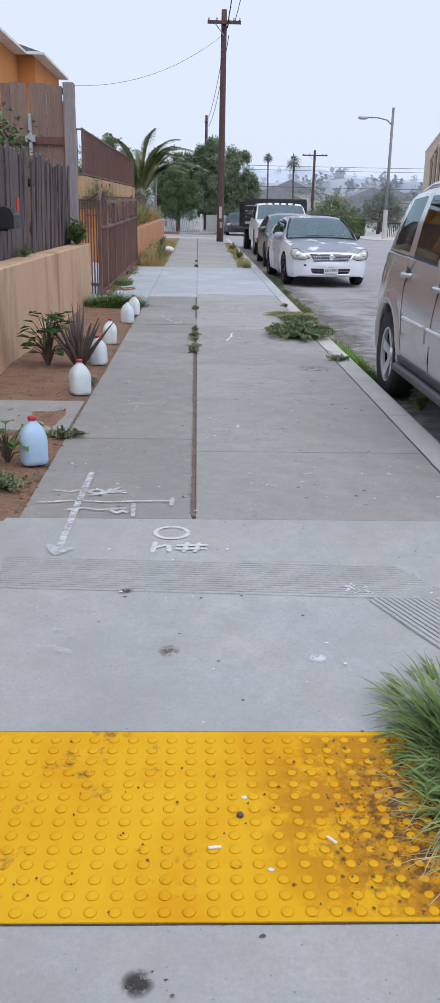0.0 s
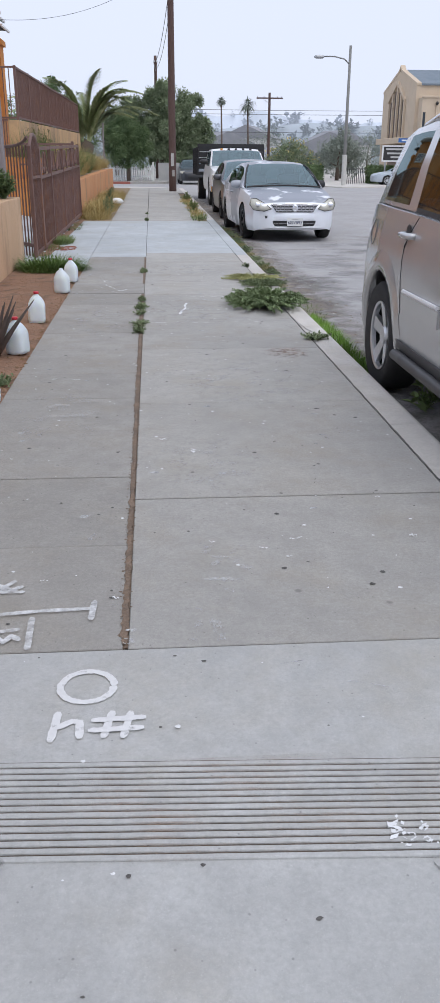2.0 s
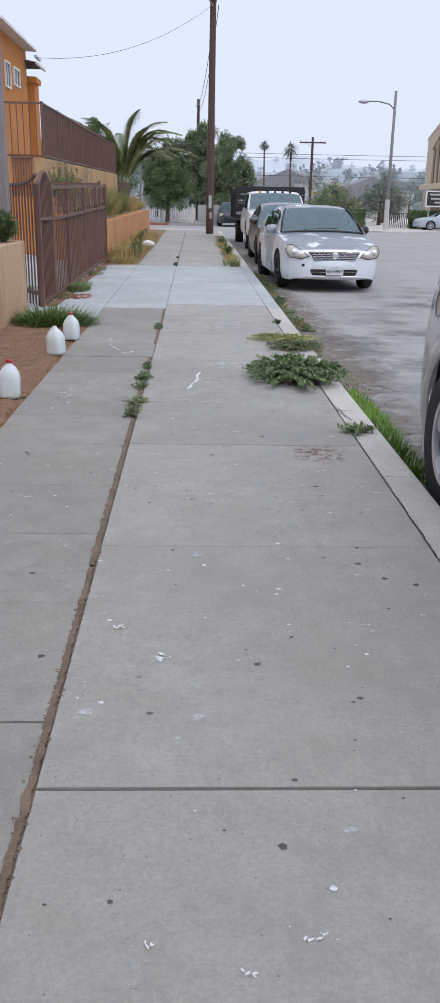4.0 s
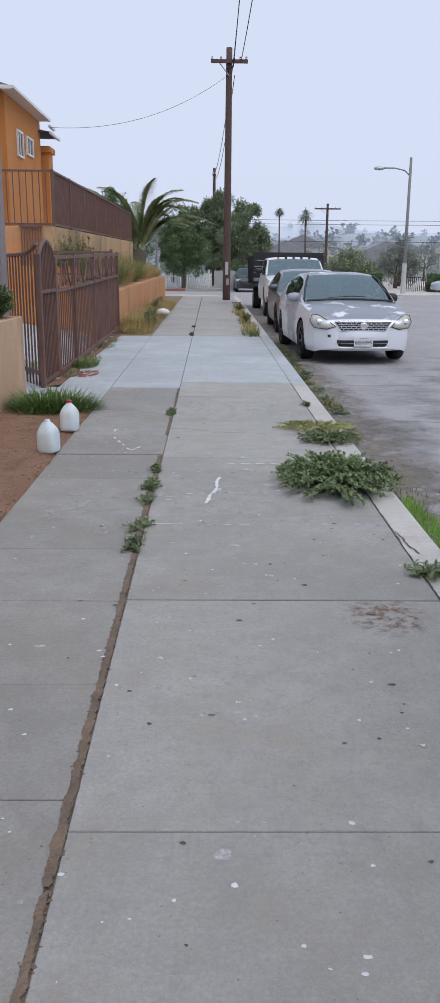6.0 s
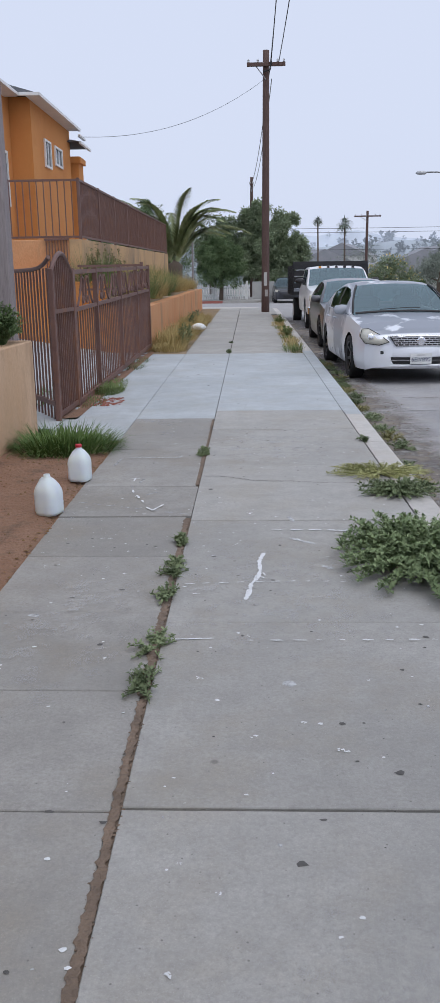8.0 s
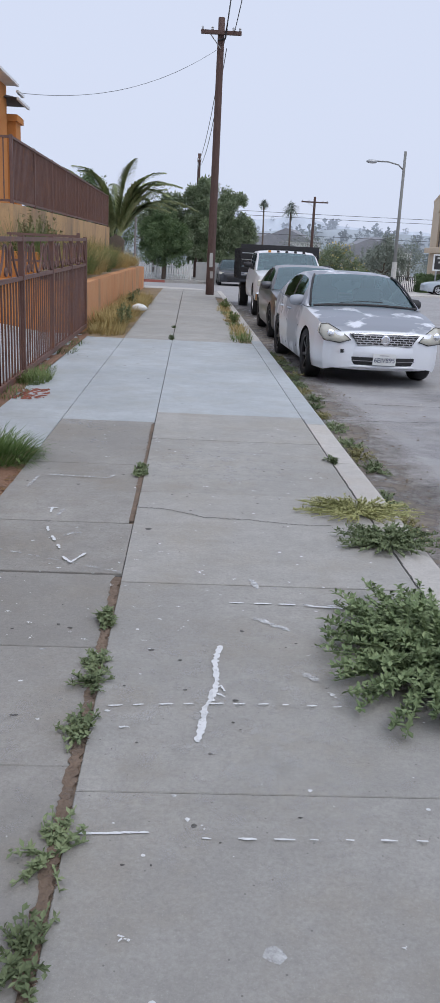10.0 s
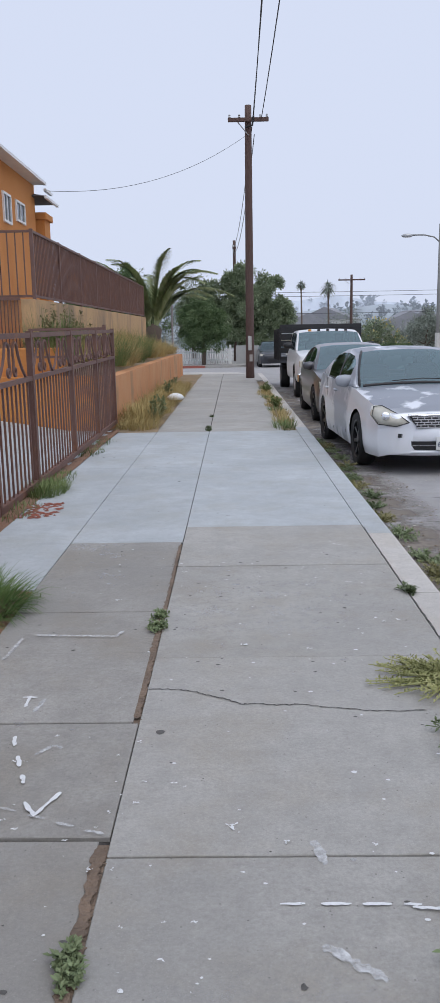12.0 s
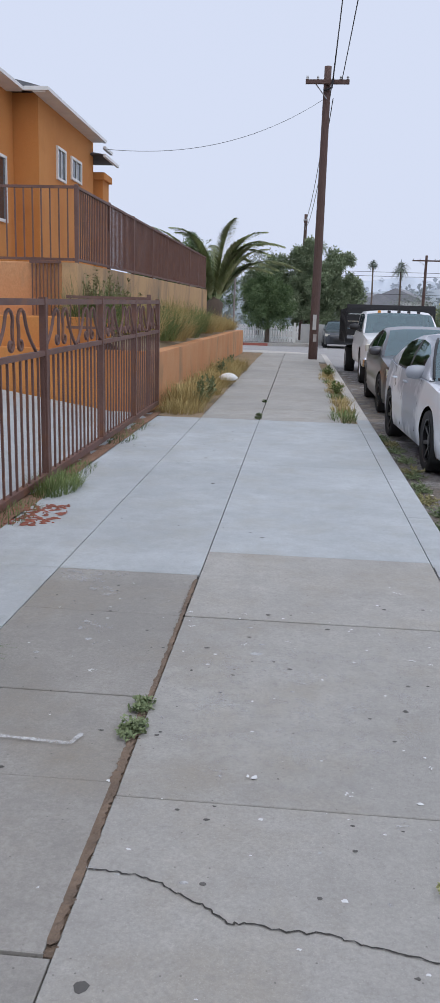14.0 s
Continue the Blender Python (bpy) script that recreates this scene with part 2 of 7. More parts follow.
WOOD_RED = wood("red_brown_rail", (0.14, 0.055, 0.045), (0.2, 0.09, 0.07), 0.05)
WOOD_POST = wood("grey_post", (0.22, 0.19, 0.19), (0.32, 0.28, 0.28), 0.05)
POLE = wood("pole_wood", (0.075, 0.042, 0.036), (0.125, 0.08, 0.068), 0.08)
IRON = surface("brown_iron", (0.135, 0.07, 0.057), (0.185, 0.10, 0.08), 0.55, 3, 60, 0.3, 0.002, stains=(0.2, 0.09, 0.05), stain_scale=4)
STEEL = plain("galvanised_steel", (0.42, 0.43, 0.44), 0.45, 0.7)
WHITE = plain("white_paint", (0.78, 0.78, 0.77), 0.5, vary=0.04)

# ---- ground and street ----
rnd = random.Random(7)
ROAD_DROP = 0.13
road_ys = [-300, -60, -10] + [i for i in range(-4, 40, 2)] + [44, 60, 90, 130, 200, 350, 700, 1500]
road_xs = [-900, -200, -60, -20, -8, 0, 1.6, 4, 8, 14, 20, 40, 90, 250, 900]
tagged(part("ground", Geo().sheet(road_xs, road_ys, lambda x, y: gz(y) - ROAD_DROP - 0.36 * min(1, max(0, (y - 44) / 16)) * min(1, max(0, (x - 4) / 6))), ASPHALT), "grey patched asphalt street with dirt and oil stains", "road", kind="structure")

# footpath: slabs in two files, kerb stones, each a piece of its own
pavement = thing("pavement", label="grey concrete footpath slabs with cracks, stains and paint marks", category="pavement", kind="structure")
LEFT_X, RIGHT_X, KERB_X0, KERB_X1 = -0.85, 1.418, 1.42, 1.62
LEFT_Y = [0.0, 0.76, 1.53, 2.28, 2.97, 3.65, 4.44, 5.17, 5.93, 6.73, 7.52, 8.32, 9.10, 9.75, 10.70, 11.40]
RIGHT_Y = [0.0, 1.24, 2.83, 4.455, 5.81, 7.43, 9.03, 10.70, 11.90]


JOINT_LEFT = {0.0: 0.006, 1.53: 0.005, 4.44: 0.004, 7.52: 0.007, 8.32: 0.007, 9.10: 0.0045, 9.75: 0.0045, 10.70: 0.004}
JOINT_RIGHT = {0.0: 0.006, 1.24: 0.0065, 4.455: 0.0075, 7.43: 0.0045, 9.03: 0.004, 10.70: 0.006}


def slab(x0, x1, y0, y1, material, gap=0.004, name="slab", lift=0.0, parent=None, ends=None):
    g = Geo()
    c = 0.003
    e0, e1 = ends or (gap, gap)
    x0, x1, y0, y1 = x0 + gap, x1 - gap, y0 + e0, y1 - e1
    ring = lambda d, dz: [(x0 + d, y0 + d, gz(y0) + dz), (x1 - d, y0 + d, gz(y0) + dz), (x1 - d, y1 - d, gz(y1) + dz), (x0 + d, y1 - d, gz(y1) + dz)]
    g.add(ring(0, -0.16) + ring(0, lift - c) + ring(c, lift), [(3, 2, 1, 0), (8, 9, 10, 11)] + [(r + i, r + (i + 1) % 4, r + 4 + (i + 1) % 4, r + 4 + i) for r in (0, 4) for i in range(4)])
    return part(name, g, material, parent or pavement)


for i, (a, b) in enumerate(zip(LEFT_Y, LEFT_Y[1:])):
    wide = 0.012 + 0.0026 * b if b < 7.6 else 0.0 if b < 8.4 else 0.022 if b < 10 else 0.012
    slab(LEFT_X, 0.002 - wide, a, b, OLD_LEFT, 0.0026, lift=0.0015 * rnd.uniform(-1, 1) + (0.006 if i in (10, 11) else 0), ends=(JOINT_LEFT.get(a, 0.0022), JOINT_LEFT.get(b, 0.0022)))
for a, b in zip(RIGHT_Y, RIGHT_Y[1:]):
    slab(0.001, RIGHT_X, a, b, OLD, 0.0022, lift=0.001 * rnd.uniform(-1, 1), ends=(JOINT_RIGHT.get(a, 0.0022), JOINT_RIGHT.get(b, 0.0022)))
for a, b in ((11.40, 15.1), (15.1, 18.9)):
    slab(LEFT_X, 0.0, a, b, FRESH, 0.003)
    slab(-1.50, LEFT_X, a, b, FRESH, 0.003)
slab(-1.62, LEFT_X, 10.2, 11.40, FRESH, 0.003)
for a, b in ((11.90, 15.2), (15.2, 18.9)):
    slab(0.0, RIGHT_X, a, b, FRESH, 0.003)
far_y = [18.9, 20.4, 21.9, 23.4, 25.0, 26.6, 28.2, 29.8, 31.4, 33.0, 34.6, 36.2, 37.8, 39.4, 41.0]
for a, b in zip(far_y, far_y[1:]):
    slab(-0.86, -0.004, a, b, OLD)
    slab(0.003, 1.19 if 18 < a < 34 else RIGHT_X, a, b, OLD)
# the bed under the slabs shows in the joints; wide earth joint between the two files
tagged(part("joint_bed", Geo().sheet([LEFT_X - 0.01, 1.43], [0.0, 10, 20, 41], lambda x, y: gz(y) - 0.012), SEAM), "dark dirt in the joints between concrete slabs", "joint", kind="structure")
tagged(part("earth_joint", Geo().box(-0.045, 0.012, 0.02, 7.5, -0.05, -0.006).box(-0.045, 0.012, 8.33, 11.3, -0.05, -0.007), JOINT), "brown earth joint between concrete slabs", "joint", kind="structure")

kerb = thing("kerb", label="worn grey concrete kerb along the street", category="kerb", kind="structure")
ky = [-0.8 + 1.55 * i for i in range(28)]
for a, b in zip(ky, ky[1:]):
    g = Geo()
    mat = FRESH if 11.3 < (a + b) / 2 < 19.2 else KERB
    prof = [(KERB_X0, -0.2), (KERB_X0, 0.0), (KERB_X1 - 0.03, 0.0), (KERB_X1 - 0.008, -0.008), (KERB_X1, -0.03), (KERB_X1 + 0.012, -0.2)]
    n = len(prof)
    g.add([(x, a + 0.003, z + gz(a)) for x, z in prof] + [(x, b - 0.003, z + gz(b)) for x, z in prof],
          [tuple(range(n)), tuple(range(2 * n - 1, n - 1, -1))] + [(i, i + n, (i + 1) % n + n, (i + 1) % n) for i in range(n)])
    part("kerb_stone", g, mat, kerb)


# kerb ramp with its flares, grooved border and warning plate
def ramp_z(x, y):
    low = min(0.0, max(-0.128, 0.078 * (y + 0.86)))
    side = max(0.0, min(1.0, max((x - 0.66) / 0.75, (-0.6 - x) / 0.75)))
    return low * (1 - side)


xs = [-2.2, -1.8, -1.35, -1.1, -0.85, -0.6, -0.3, 0.0, 0.3, 0.5, 0.66, 0.85, 1.05, 1.25, 1.41]
ys = [-2.75, -2.6, -2.5, -2.28, -2.0, -1.63, -1.3, -1.0, -0.86, -0.7, -0.5, -0.25, -0.004]
ramp = Geo().sheet(xs, ys, ramp_z)
ramp.sheet([-9, -2.2], ys, lambda x, y: 0.0 if y > -2.5 else -0.128)
ramp.add([(-2.2, -2.75, -0.14), (1.41, -2.75, -0.14), (1.41, -2.75, ramp_z(1.41, -2.75)), (-2.2, -2.75, ramp_z(-2.2, -2.75))], [(0, 1, 2, 3)])
tagged(part("ramp", ramp, RAMP), "pale concrete kerb ramp with grooved border", "ramp", kind="structure")

groove = thing("grooved_border", label="grooved concrete strip across the kerb ramp", category="grooves", kind="structure")
# groove colour carries brown dirt plus the shade between the ridges
GROOVE = surface("groove_dirt_shade", (0.085, 0.072, 0.06), (0.14, 0.105, 0.08), 0.95, 5, 70, 0.6, 0.004)
SKEW = -0.05


def skewed(x0, x1, y0, y1, z0, z1):
    """A bar across the ramp, turned a little from the square."""
    p = [(x0, y0 + SKEW * x0), (x1, y0 + SKEW * x1), (x1, y1 + SKEW * x1), (x0, y1 + SKEW * x0)]
    c = 0.0022
    q = [(x0, y0 + c + SKEW * x0), (x1, y0 + c + SKEW * x1), (x1, y1 - c + SKEW * x1), (x0, y1 - c + SKEW * x0)]
    vs = [(*v, z0) for v in p] + [(*v, z1 - c) for v in p] + [(*v, z1) for v in q]
    return Geo().add(vs, [(3, 2, 1, 0), (8, 9, 10, 11)] + [(k + i, k + (i + 1) % 4, k + 4 + (i + 1) % 4, k + 4 + i) for k in (0, 4) for i in range(4)])


bed = Geo()
for i in range(15):
    piece = skewed(-0.80, 1.02 - 0.17 * i / 14, -0.847 + i * 0.0216, -0.847 + i * 0.0216 + 0.0236, -0.02, 0.0012)
    bed.add(piece.v, piece.f)
part("groove_bed", bed, GROOVE, groove)
for i in range(15):
    y = -0.847 + i * 0.0216
    part("ridge", skewed(-0.80, 1.02 - 0.17 * i / 14, y, y + 0.0150, -0.02, 0.0065), RAMP, groove)
for i in range(14):
    d = Vector((0.46, -0.885, 0)).normalized()
    side_step = Vector((0.885, 0.46, 0)).normalized()
    a = Vector((0.672, -0.897, 0)) + side_step * 0.0215 * i
    b = a + d * 0.62
    q = [a, a + side_step * 0.0155, b + side_step * 0.0155, b]
    top = [(p.x, p.y, ramp_z(p.x, p.y) + 0.005) for p in q]
    low = [(p.x, p.y, ramp_z(p.x, p.y) - 0.02) for p in q]
    part("ridge", Geo().add(low + top, [(0, 1, 2, 3), (7, 6, 5, 4), (0, 4, 5, 1), (1, 5, 6, 2), (2, 6, 7, 3), (3, 7, 4, 0)]), RAMP, groove)

m, t, b = nodes("yellow_plate")
c = mixed(t, (0.73, 0.38, 0.006), (0.77, 0.43, 0.012), noisy(t, 3, 5, 0.35, 0.65))
c = mixed(t, c, (0.70, 0.34, 0.005), noisy(t, 2.2, 6, 0.5, 0.62, 0.6))
c = mixed(t, c, (0.20, 0.10, 0.035), noisy(t, 9, 7, 0.60, 0.72, 0.7))
t.links.new(c, b.inputs["Base Color"])
b.inputs["Roughness"].default_value = 0.75
b.inputs["Specular IOR Level"].default_value = 0.2
bump(t, b, noisy(t, 250, 2, 0.3, 0.7), 0.3, 0.001)
YELLOW = m
plate = thing("warning_plate", pose(0, 0, 0), "yellow tactile warning plate with raised domes and brown dirt", "tactile plate")
g = Geo()
px0, px1, py0, py1 = -0.60, 0.645, -2.352, -1.690
g.add([(x, y, ramp_z(x, y) + dz) for dz in (-0.01, 0.006) for y in (py0, py1) for x in (px0, px1)], [(0, 2, 3, 1), (4, 5, 7, 6), (0, 1, 5, 4), (2, 6, 7, 3), (0, 4, 6, 2), (1, 3, 7, 5)])
part("sheet", g, YELLOW, plate)
g = Geo()
for j in range(14):
    for i in range(22):
        x, y = px0 + 0.032 + 0.0562 * i, py0 + 0.026 + 0.046 * j
        g.lathe([(0.0158, 0.0), (0.0145, 0.0022), (0.0112, 0.0038), (0.005, 0.0045)], 12, Matrix.Translation((x, y, ramp_z(x, y) + 0.006)))
tagged(part("dome_field", g, YELLOW, plate, "raised yellow domes", True), kind="stuff")
part("edge_gap", Geo().box(px0 - 0.006, px1 + 0.006, py1, py1 + 0.008, -0.08, ramp_z(0, py1) + 0.002), SEAM, plate)
part("edge_gap", Geo().box(px0 - 0.004, px1 + 0.004, py0 - 0.004, py0, -0.14, ramp_z(0, py0) + 0.002), SEAM, plate)

# ---- yard side: earth strip, walls, terraces ----
WALL_X = -1.76


def earth(x, y):
    n = noise.noise(Vector((x * 2.1, y * 2.1, 0.3))) * 0.02 + noise.noise(Vector((x * 9, y * 9, 1.3))) * 0.006
    edge = min(1, max(0, (LEFT_X - x) / 0.1))
    return gz(y) - 0.012 + edge * (0.018 + n)


tagged(part("earth_strip", Geo().sheet(np.linspace(-1.80, LEFT_X - 0.001, 16), np.linspace(-0.05, 10.19, 110), earth), DIRT, smooth=True), "bare reddish earth strip beside the footpath", "earth", kind="structure")
slab(-1.76, LEFT_X - 0.008, 1.68, 2.62, OLD, name="path_slab", lift=0.012)
tagged(part("retaining_wall", Geo().box(-2.02, WALL_X, -3.0, 10.75, -0.2, 0.90, 0.012), STUCCO_TAN), "tan stucco retaining wall with dark vertical streaks", "wall", kind="structure")
tagged(part("upper_yard", Geo().sheet(np.linspace(-12, -2.01, 8), np.linspace(-3, 10.74, 20), lambda x, y: 0.88 + 0.05 * noise.noise(Vector((x, y, 0)))), SOIL), "bare earth yard above the retaining wall", "earth", kind="structure")

tagged(part("end_wall", Geo().box(-12, -2.022, -3.0, -2.8, -0.2, 0.90, 0.012), STUCCO_TAN), "tan stucco end wall of the yard", "wall", kind="structure")

# old picket fence of grey boards on the wall
fence = thing("old_board_fence", pose(-2.08, 0, 0.86), "weathered dark grey board fence leaning above the wall", "fence")
boards = []
for k in range(5):
    w, h = 0.135 + 0.012 * k % 0.03, 1.15 + 0.018 * ((k * 7) % 5 - 2)
    g = Geo().add([(0, -w / 2, 0), (0, w / 2, 0), (0, w / 2 - 0.004, h), (0, 0.01 * k - 0.02, h + 0.006 + 0.004 * k), (0, -w / 2 + 0.006, h - 0.015)] +
                  [(0.02, -w / 2, 0), (0.02, w / 2, 0), (0.02, w / 2 - 0.004, h), (0.02, 0.01 * k - 0.02, h + 0.006 + 0.004 * k), (0.02, -w / 2 + 0.006, h - 0.015)],
                  [(4, 3, 2, 1, 0), (5, 6, 7, 8, 9), (0, 1, 6, 5), (1, 2, 7, 6), (2, 3, 8, 7), (3, 4, 9, 8), (4, 0, 5, 9)])
    boards.append(g.mesh("board"))
y, k = -2.8, 0
while y < 10.62:
    part("board", boards[rnd.randrange(5)], WOOD_GREY, fence, at=pose(rnd.uniform(-0.012, 0.012), y, rnd.uniform(-0.03, 0.03) + 0.03 * max(0, 1 - abs(y - 6) / 6), 6 + rnd.uniform(-2, 2), 1.5 + rnd.uniform(-1.2, 2.5), rnd.uniform(-3, 3)))
    y += 0.126 + rnd.uniform(0, 0.010)
for z in (0.25, 0.82):
    part("rail", Geo().box(-0.07, -0.03, -2.9, 10.62, z, z + 0.09), WOOD_GREY, fence)

# tall brown fence across the yard, with its end post
tall = thing("tall_board_fence", pose(-2.05, 10.95, 0.85), "tall brown board fence with a grey end post", "fence")
tb = Geo().box(-0.07, 0.07, -0.012, 0.012, 0, 2.42).mesh("board")
for i in range(30):
    part("board", tb, WOOD_BROWN, tall, at=pose(-0.158 - 0.142 * i, 0.0, rnd.uniform(-0.015, 0.015) + 0.004 * i, 0, rnd.uniform(-0.6, 0.6), 0))
part("rail", Geo().box(-4.5, -0.1, -0.06, -0.014, 1.55, 1.66), WOOD_RED, tall)
part("rail", Geo().box(-4.5, -0.1, -0.06, -0.014, 0.25, 0.36), WOOD_RED, tall)
part("end_post", Geo().box(-0.085, 0.085, -0.09, 0.09, 0.0, 2.46, 0.012), WOOD_POST, tall, "weathered grey wooden post")
part("steel_post", Geo().tube([(-0.62, -0.1, 0), (-0.62, -0.1, 1.95)], 0.03, 10).lathe([(0.033, 1.95), (0.033, 1.98), (0.01, 2.0)], 10, Matrix.Translation((-0.62, -0.1, 0))), STEEL, tall, "galvanised steel post")
part("bracket", Geo().box(-0.70, -0.54, -0.135, -0.06, 1.58, 1.68), STEEL, tall)

# driveway behind the iron gate, rising to the house
tagged(part("driveway", Geo().sheet(np.linspace(-9, -1.62, 12), np.linspace(10.79, 19.25, 14), lambda x, y: gz(y) + 0.004 + max(0, (-2.3 - x)) * 0.16), FRESH), "pale concrete driveway rising behind the gate", "driveway", kind="structure")
tagged(part("side_wall", Geo().box(-9, -2.02, 10.6, 10.78, -0.1, 0.9), STUCCO_TAN), "tan stucco side wall of the yard", "wall", kind="structure")
tagged(part("gate_earth", Geo().sheet(np.linspace(-1.70, -1.495, 5), np.linspace(11.4, 19.3, 60), lambda x, y: gz(y) + 0.006 + 0.02 * noise.noise(Vector((x * 5, y * 3, 9)))), DIRT, smooth=True), "narrow earth strip under the iron gate", "earth", kind="structure")
# stepped orange walls at the end of the driveway and the terrace above
TERR_Z = 2.28
RISE = 0.0125
tw = Geo().add([(x, y, z + (RISE * (y - 20.15) if z > 1 else 0)) for y in (20.15, 39.2) for x, z in ((-3.25, 0), (-3.0, 0), (-3.0, TERR_Z), (-3.25, TERR_Z))],
               [(0, 1, 2, 3), (7, 6, 5, 4), (1, 5, 6, 2), (0, 3, 7, 4), (3, 2, 6, 7)])
tagged(part("terrace_wall", tw, STUCCO_STAIN), "tall stained tan stucco terrace wall", "wall", kind="structure")
tagged(part("terrace_front_wall", Geo().box(-13, -3.252, 20.15, 20.4, 0.0, TERR_Z, 0.015), STUCCO_FADED), "orange stucco front wall of the terrace", "wall", kind="structure")
tagged(part("ledge_wall", Geo().box(-9, -1.72, 19.32, 19.5, 0.0, 0.98, 0.015), STUCCO_ORANGE), "low orange stucco wall beside the driveway", "wall", kind="structure")
tagged(part("step_wall", Geo().box(-9, -2.45, 19.52, 20.13, 0.0, 1.45, 0.02), STUCCO_ORANGE), "stepped orange stucco planter wall", "wall", kind="structure")
tagged(part("terrace", Geo().box(-14, -3.252, 20.41, 39.2, 1.9, TERR_Z - 0.03), OLD), "concrete terrace in front of the house", "terrace", kind="structure")
low = Geo()
lw = [19.30 + 1.0 * i for i in range(22)]
low.add([(x, y, (gz(y) - 0.15 if z == 0 else gz(y) + 0.86)) for y in lw for x, z in ((-1.90, 0), (-1.66, 0), (-1.66, 1), (-1.90, 1))],
        [(4 * i + k, 4 * i + (k + 1) % 4, 4 * i + 4 + (k + 1) % 4, 4 * i + 4 + k) for i in range(21) for k in range(4)] + [(3, 2, 1, 0), (84, 85, 86, 87)])
tagged(part("low_wall", low, STUCCO_FADED), "low orange stucco retaining wall beside the footpath", "wall", kind="structure")
tagged(part("planted_slope", Geo().sheet(np.linspace(-3.01, -1.88, 8), np.linspace(19.52, 40.3, 40), lambda x, y: gz(y) + 0.80 + (-1.88 - x) * 0.45 + 0.05 * noise.noise(Vector((x * 2, y * 2, 4)))), SOIL, smooth=True), "dry earth slope with straw between two walls", "earth", kind="structure")
tagged(part("weed_strip", Geo().sheet(np.linspace(-1.66, -0.86, 6), np.linspace(18.9, 41, 30), lambda x, y: gz(y) - 0.004 + 0.03 * noise.noise(Vector((x * 3, y * 3, 7)))), SOIL, smooth=True), "dry earth strip with straw beside the footpath", "earth", kind="structure")
tagged(part("verge", Geo().sheet([1.19, 1.3, 1.424], np.linspace(18.9, 34, 20), lambda x, y: gz(y) - 0.004 + 0.012 * noise.noise(Vector((x * 3, y * 3, 2)))), SOIL), "dry earth verge behind the kerb", "earth", kind="structure")

# ---- iron gate and railings ----
GATE_X = -1.66
gate = thing("iron_gate", pose(GATE_X, 12.4, 0.0, 1.15, 0, -0.45) @ Matrix.Translation((0, -12.4, 0)), "long brown iron gate with scrolled top band", "gate")
bar = Geo().box(-0.009, 0.009, -0.009, 0.009, 0, 1.08).mesh("bar")
GY0, GY1 = 12.4, 19.5


def rail_along(y0, y1, z0, z1, half=0.022):
    return Geo().box(-half, half, y0, y1, z0, z1)


part("bottom_rail", rail_along(GY0, GY1, 0.03, 0.09, 0.03), IRON, gate)
part("middle_rail", rail_along(GY0, GY1, 1.11, 1.155), IRON, gate)
part("top_rail", rail_along(GY0, GY1, 1.535, 1.585), IRON, gate)
y = GY0 + 0.06
while y < GY1:
    part("bar", bar, IRON, gate, at=pose(0, y, 0.05))
    y += 0.150
for y in (GY0, 13.84, 15.9, 17.75, GY1):
    part("post", Geo().box(-0.03, 0.03, y - 0.03, y + 0.03, 0.03 if y > GY0 else -0.05, 1.60), IRON, gate)


def scroll_points(flip):
    """A curl at the foot, a hook at the top and a long arm that falls outwards."""
    pts = []
    for i in range(16):
        th, r = lerp(2.7 * math.pi, math.pi, i / 15), lerp(0.022, 0.055, i / 15)
        pts.append((0.075 + r * math.cos(th), 0.075 + r * math.sin(th)))
    for i in range(1, 6):
        pts.append((0.02 + 0.015 * math.sin(math.pi * i / 6), lerp(0.075, 0.255, i / 6)))
    for i in range(12):
        th = lerp(math.pi, 0.12 * math.pi, i / 11)
        pts.append((0.105 + 0.085 * math.cos(th), 0.255 + 0.085 * math.sin(th)))
    x0, z0 = pts[-1]
    for i in range(1, 13):
        w = i / 12
        pts.append((x0 + 0.27 * (0.45 * w + 0.55 * w * w), lerp(z0, 0.0, w ** 0.9)))
    return [(0, flip * (p + 0.02), z + 0.015) for p, z in pts]


scroll_a = Geo().tube(scroll_points(1), 0.014, 6).mesh("scroll", True)
scroll_b = Geo().tube(scroll_points(-1), 0.014, 6).mesh("scroll", True)
for y0, y1 in ((GY0, 13.84), (13.84, 15.9), (15.9, 17.75), (17.75, GY1)):
    n = 1 if y1 - y0 < 1.7 else 2
    for i in range(n):
        c = y0 + (y1 - y0) * (i + 0.5) / n
        part("scroll", scroll_a, IRON, gate, at=pose(0, c + 0.02, 1.145))
        part("scroll", scroll_b, IRON, gate, at=pose(0, c - 0.02, 1.145))

# arched footgate and the panel that faces down the street
foot = thing("footgate", pose(GATE_X, 11.28, 0.03), "brown iron footgate with an arched top", "gate")
arch = lambda u: 1.52 + 0.2 * math.sin(math.pi * u)
part("bottom_rail", rail_along(0, 1.04, 0.02, 0.07), IRON, foot)
part("middle_rail", rail_along(0, 1.04, 1.1, 1.14), IRON, foot)
part("arch_rail", Geo().tube([(0, 1.04 * i / 14, arch(i / 14)) for i in range(15)], 0.024, 8), IRON, foot, smooth=True)
for i in range(11):
    u = (i + 0.5) / 11
    part("bar", Geo().box(-0.009, 0.009, 1.04 * u - 0.009, 1.04 * u + 0.009, 0.06, arch(u)), IRON, foot)
for y in (0.0, 1.04):
    part("post", Geo().box(-0.03, 0.03, y - 0.03, y + 0.03, -0.1, 1.56, 0.01), IRON, foot)
side = thing("iron_fence", pose(GATE_X, 11.28, 0.06, 0, 0, -60), "brown iron fence panel beside the footgate", "fence")
part("bottom_rail", Geo().box(-1.5, -0.03, -0.02, 0.02, 0.1, 0.15), IRON, side)
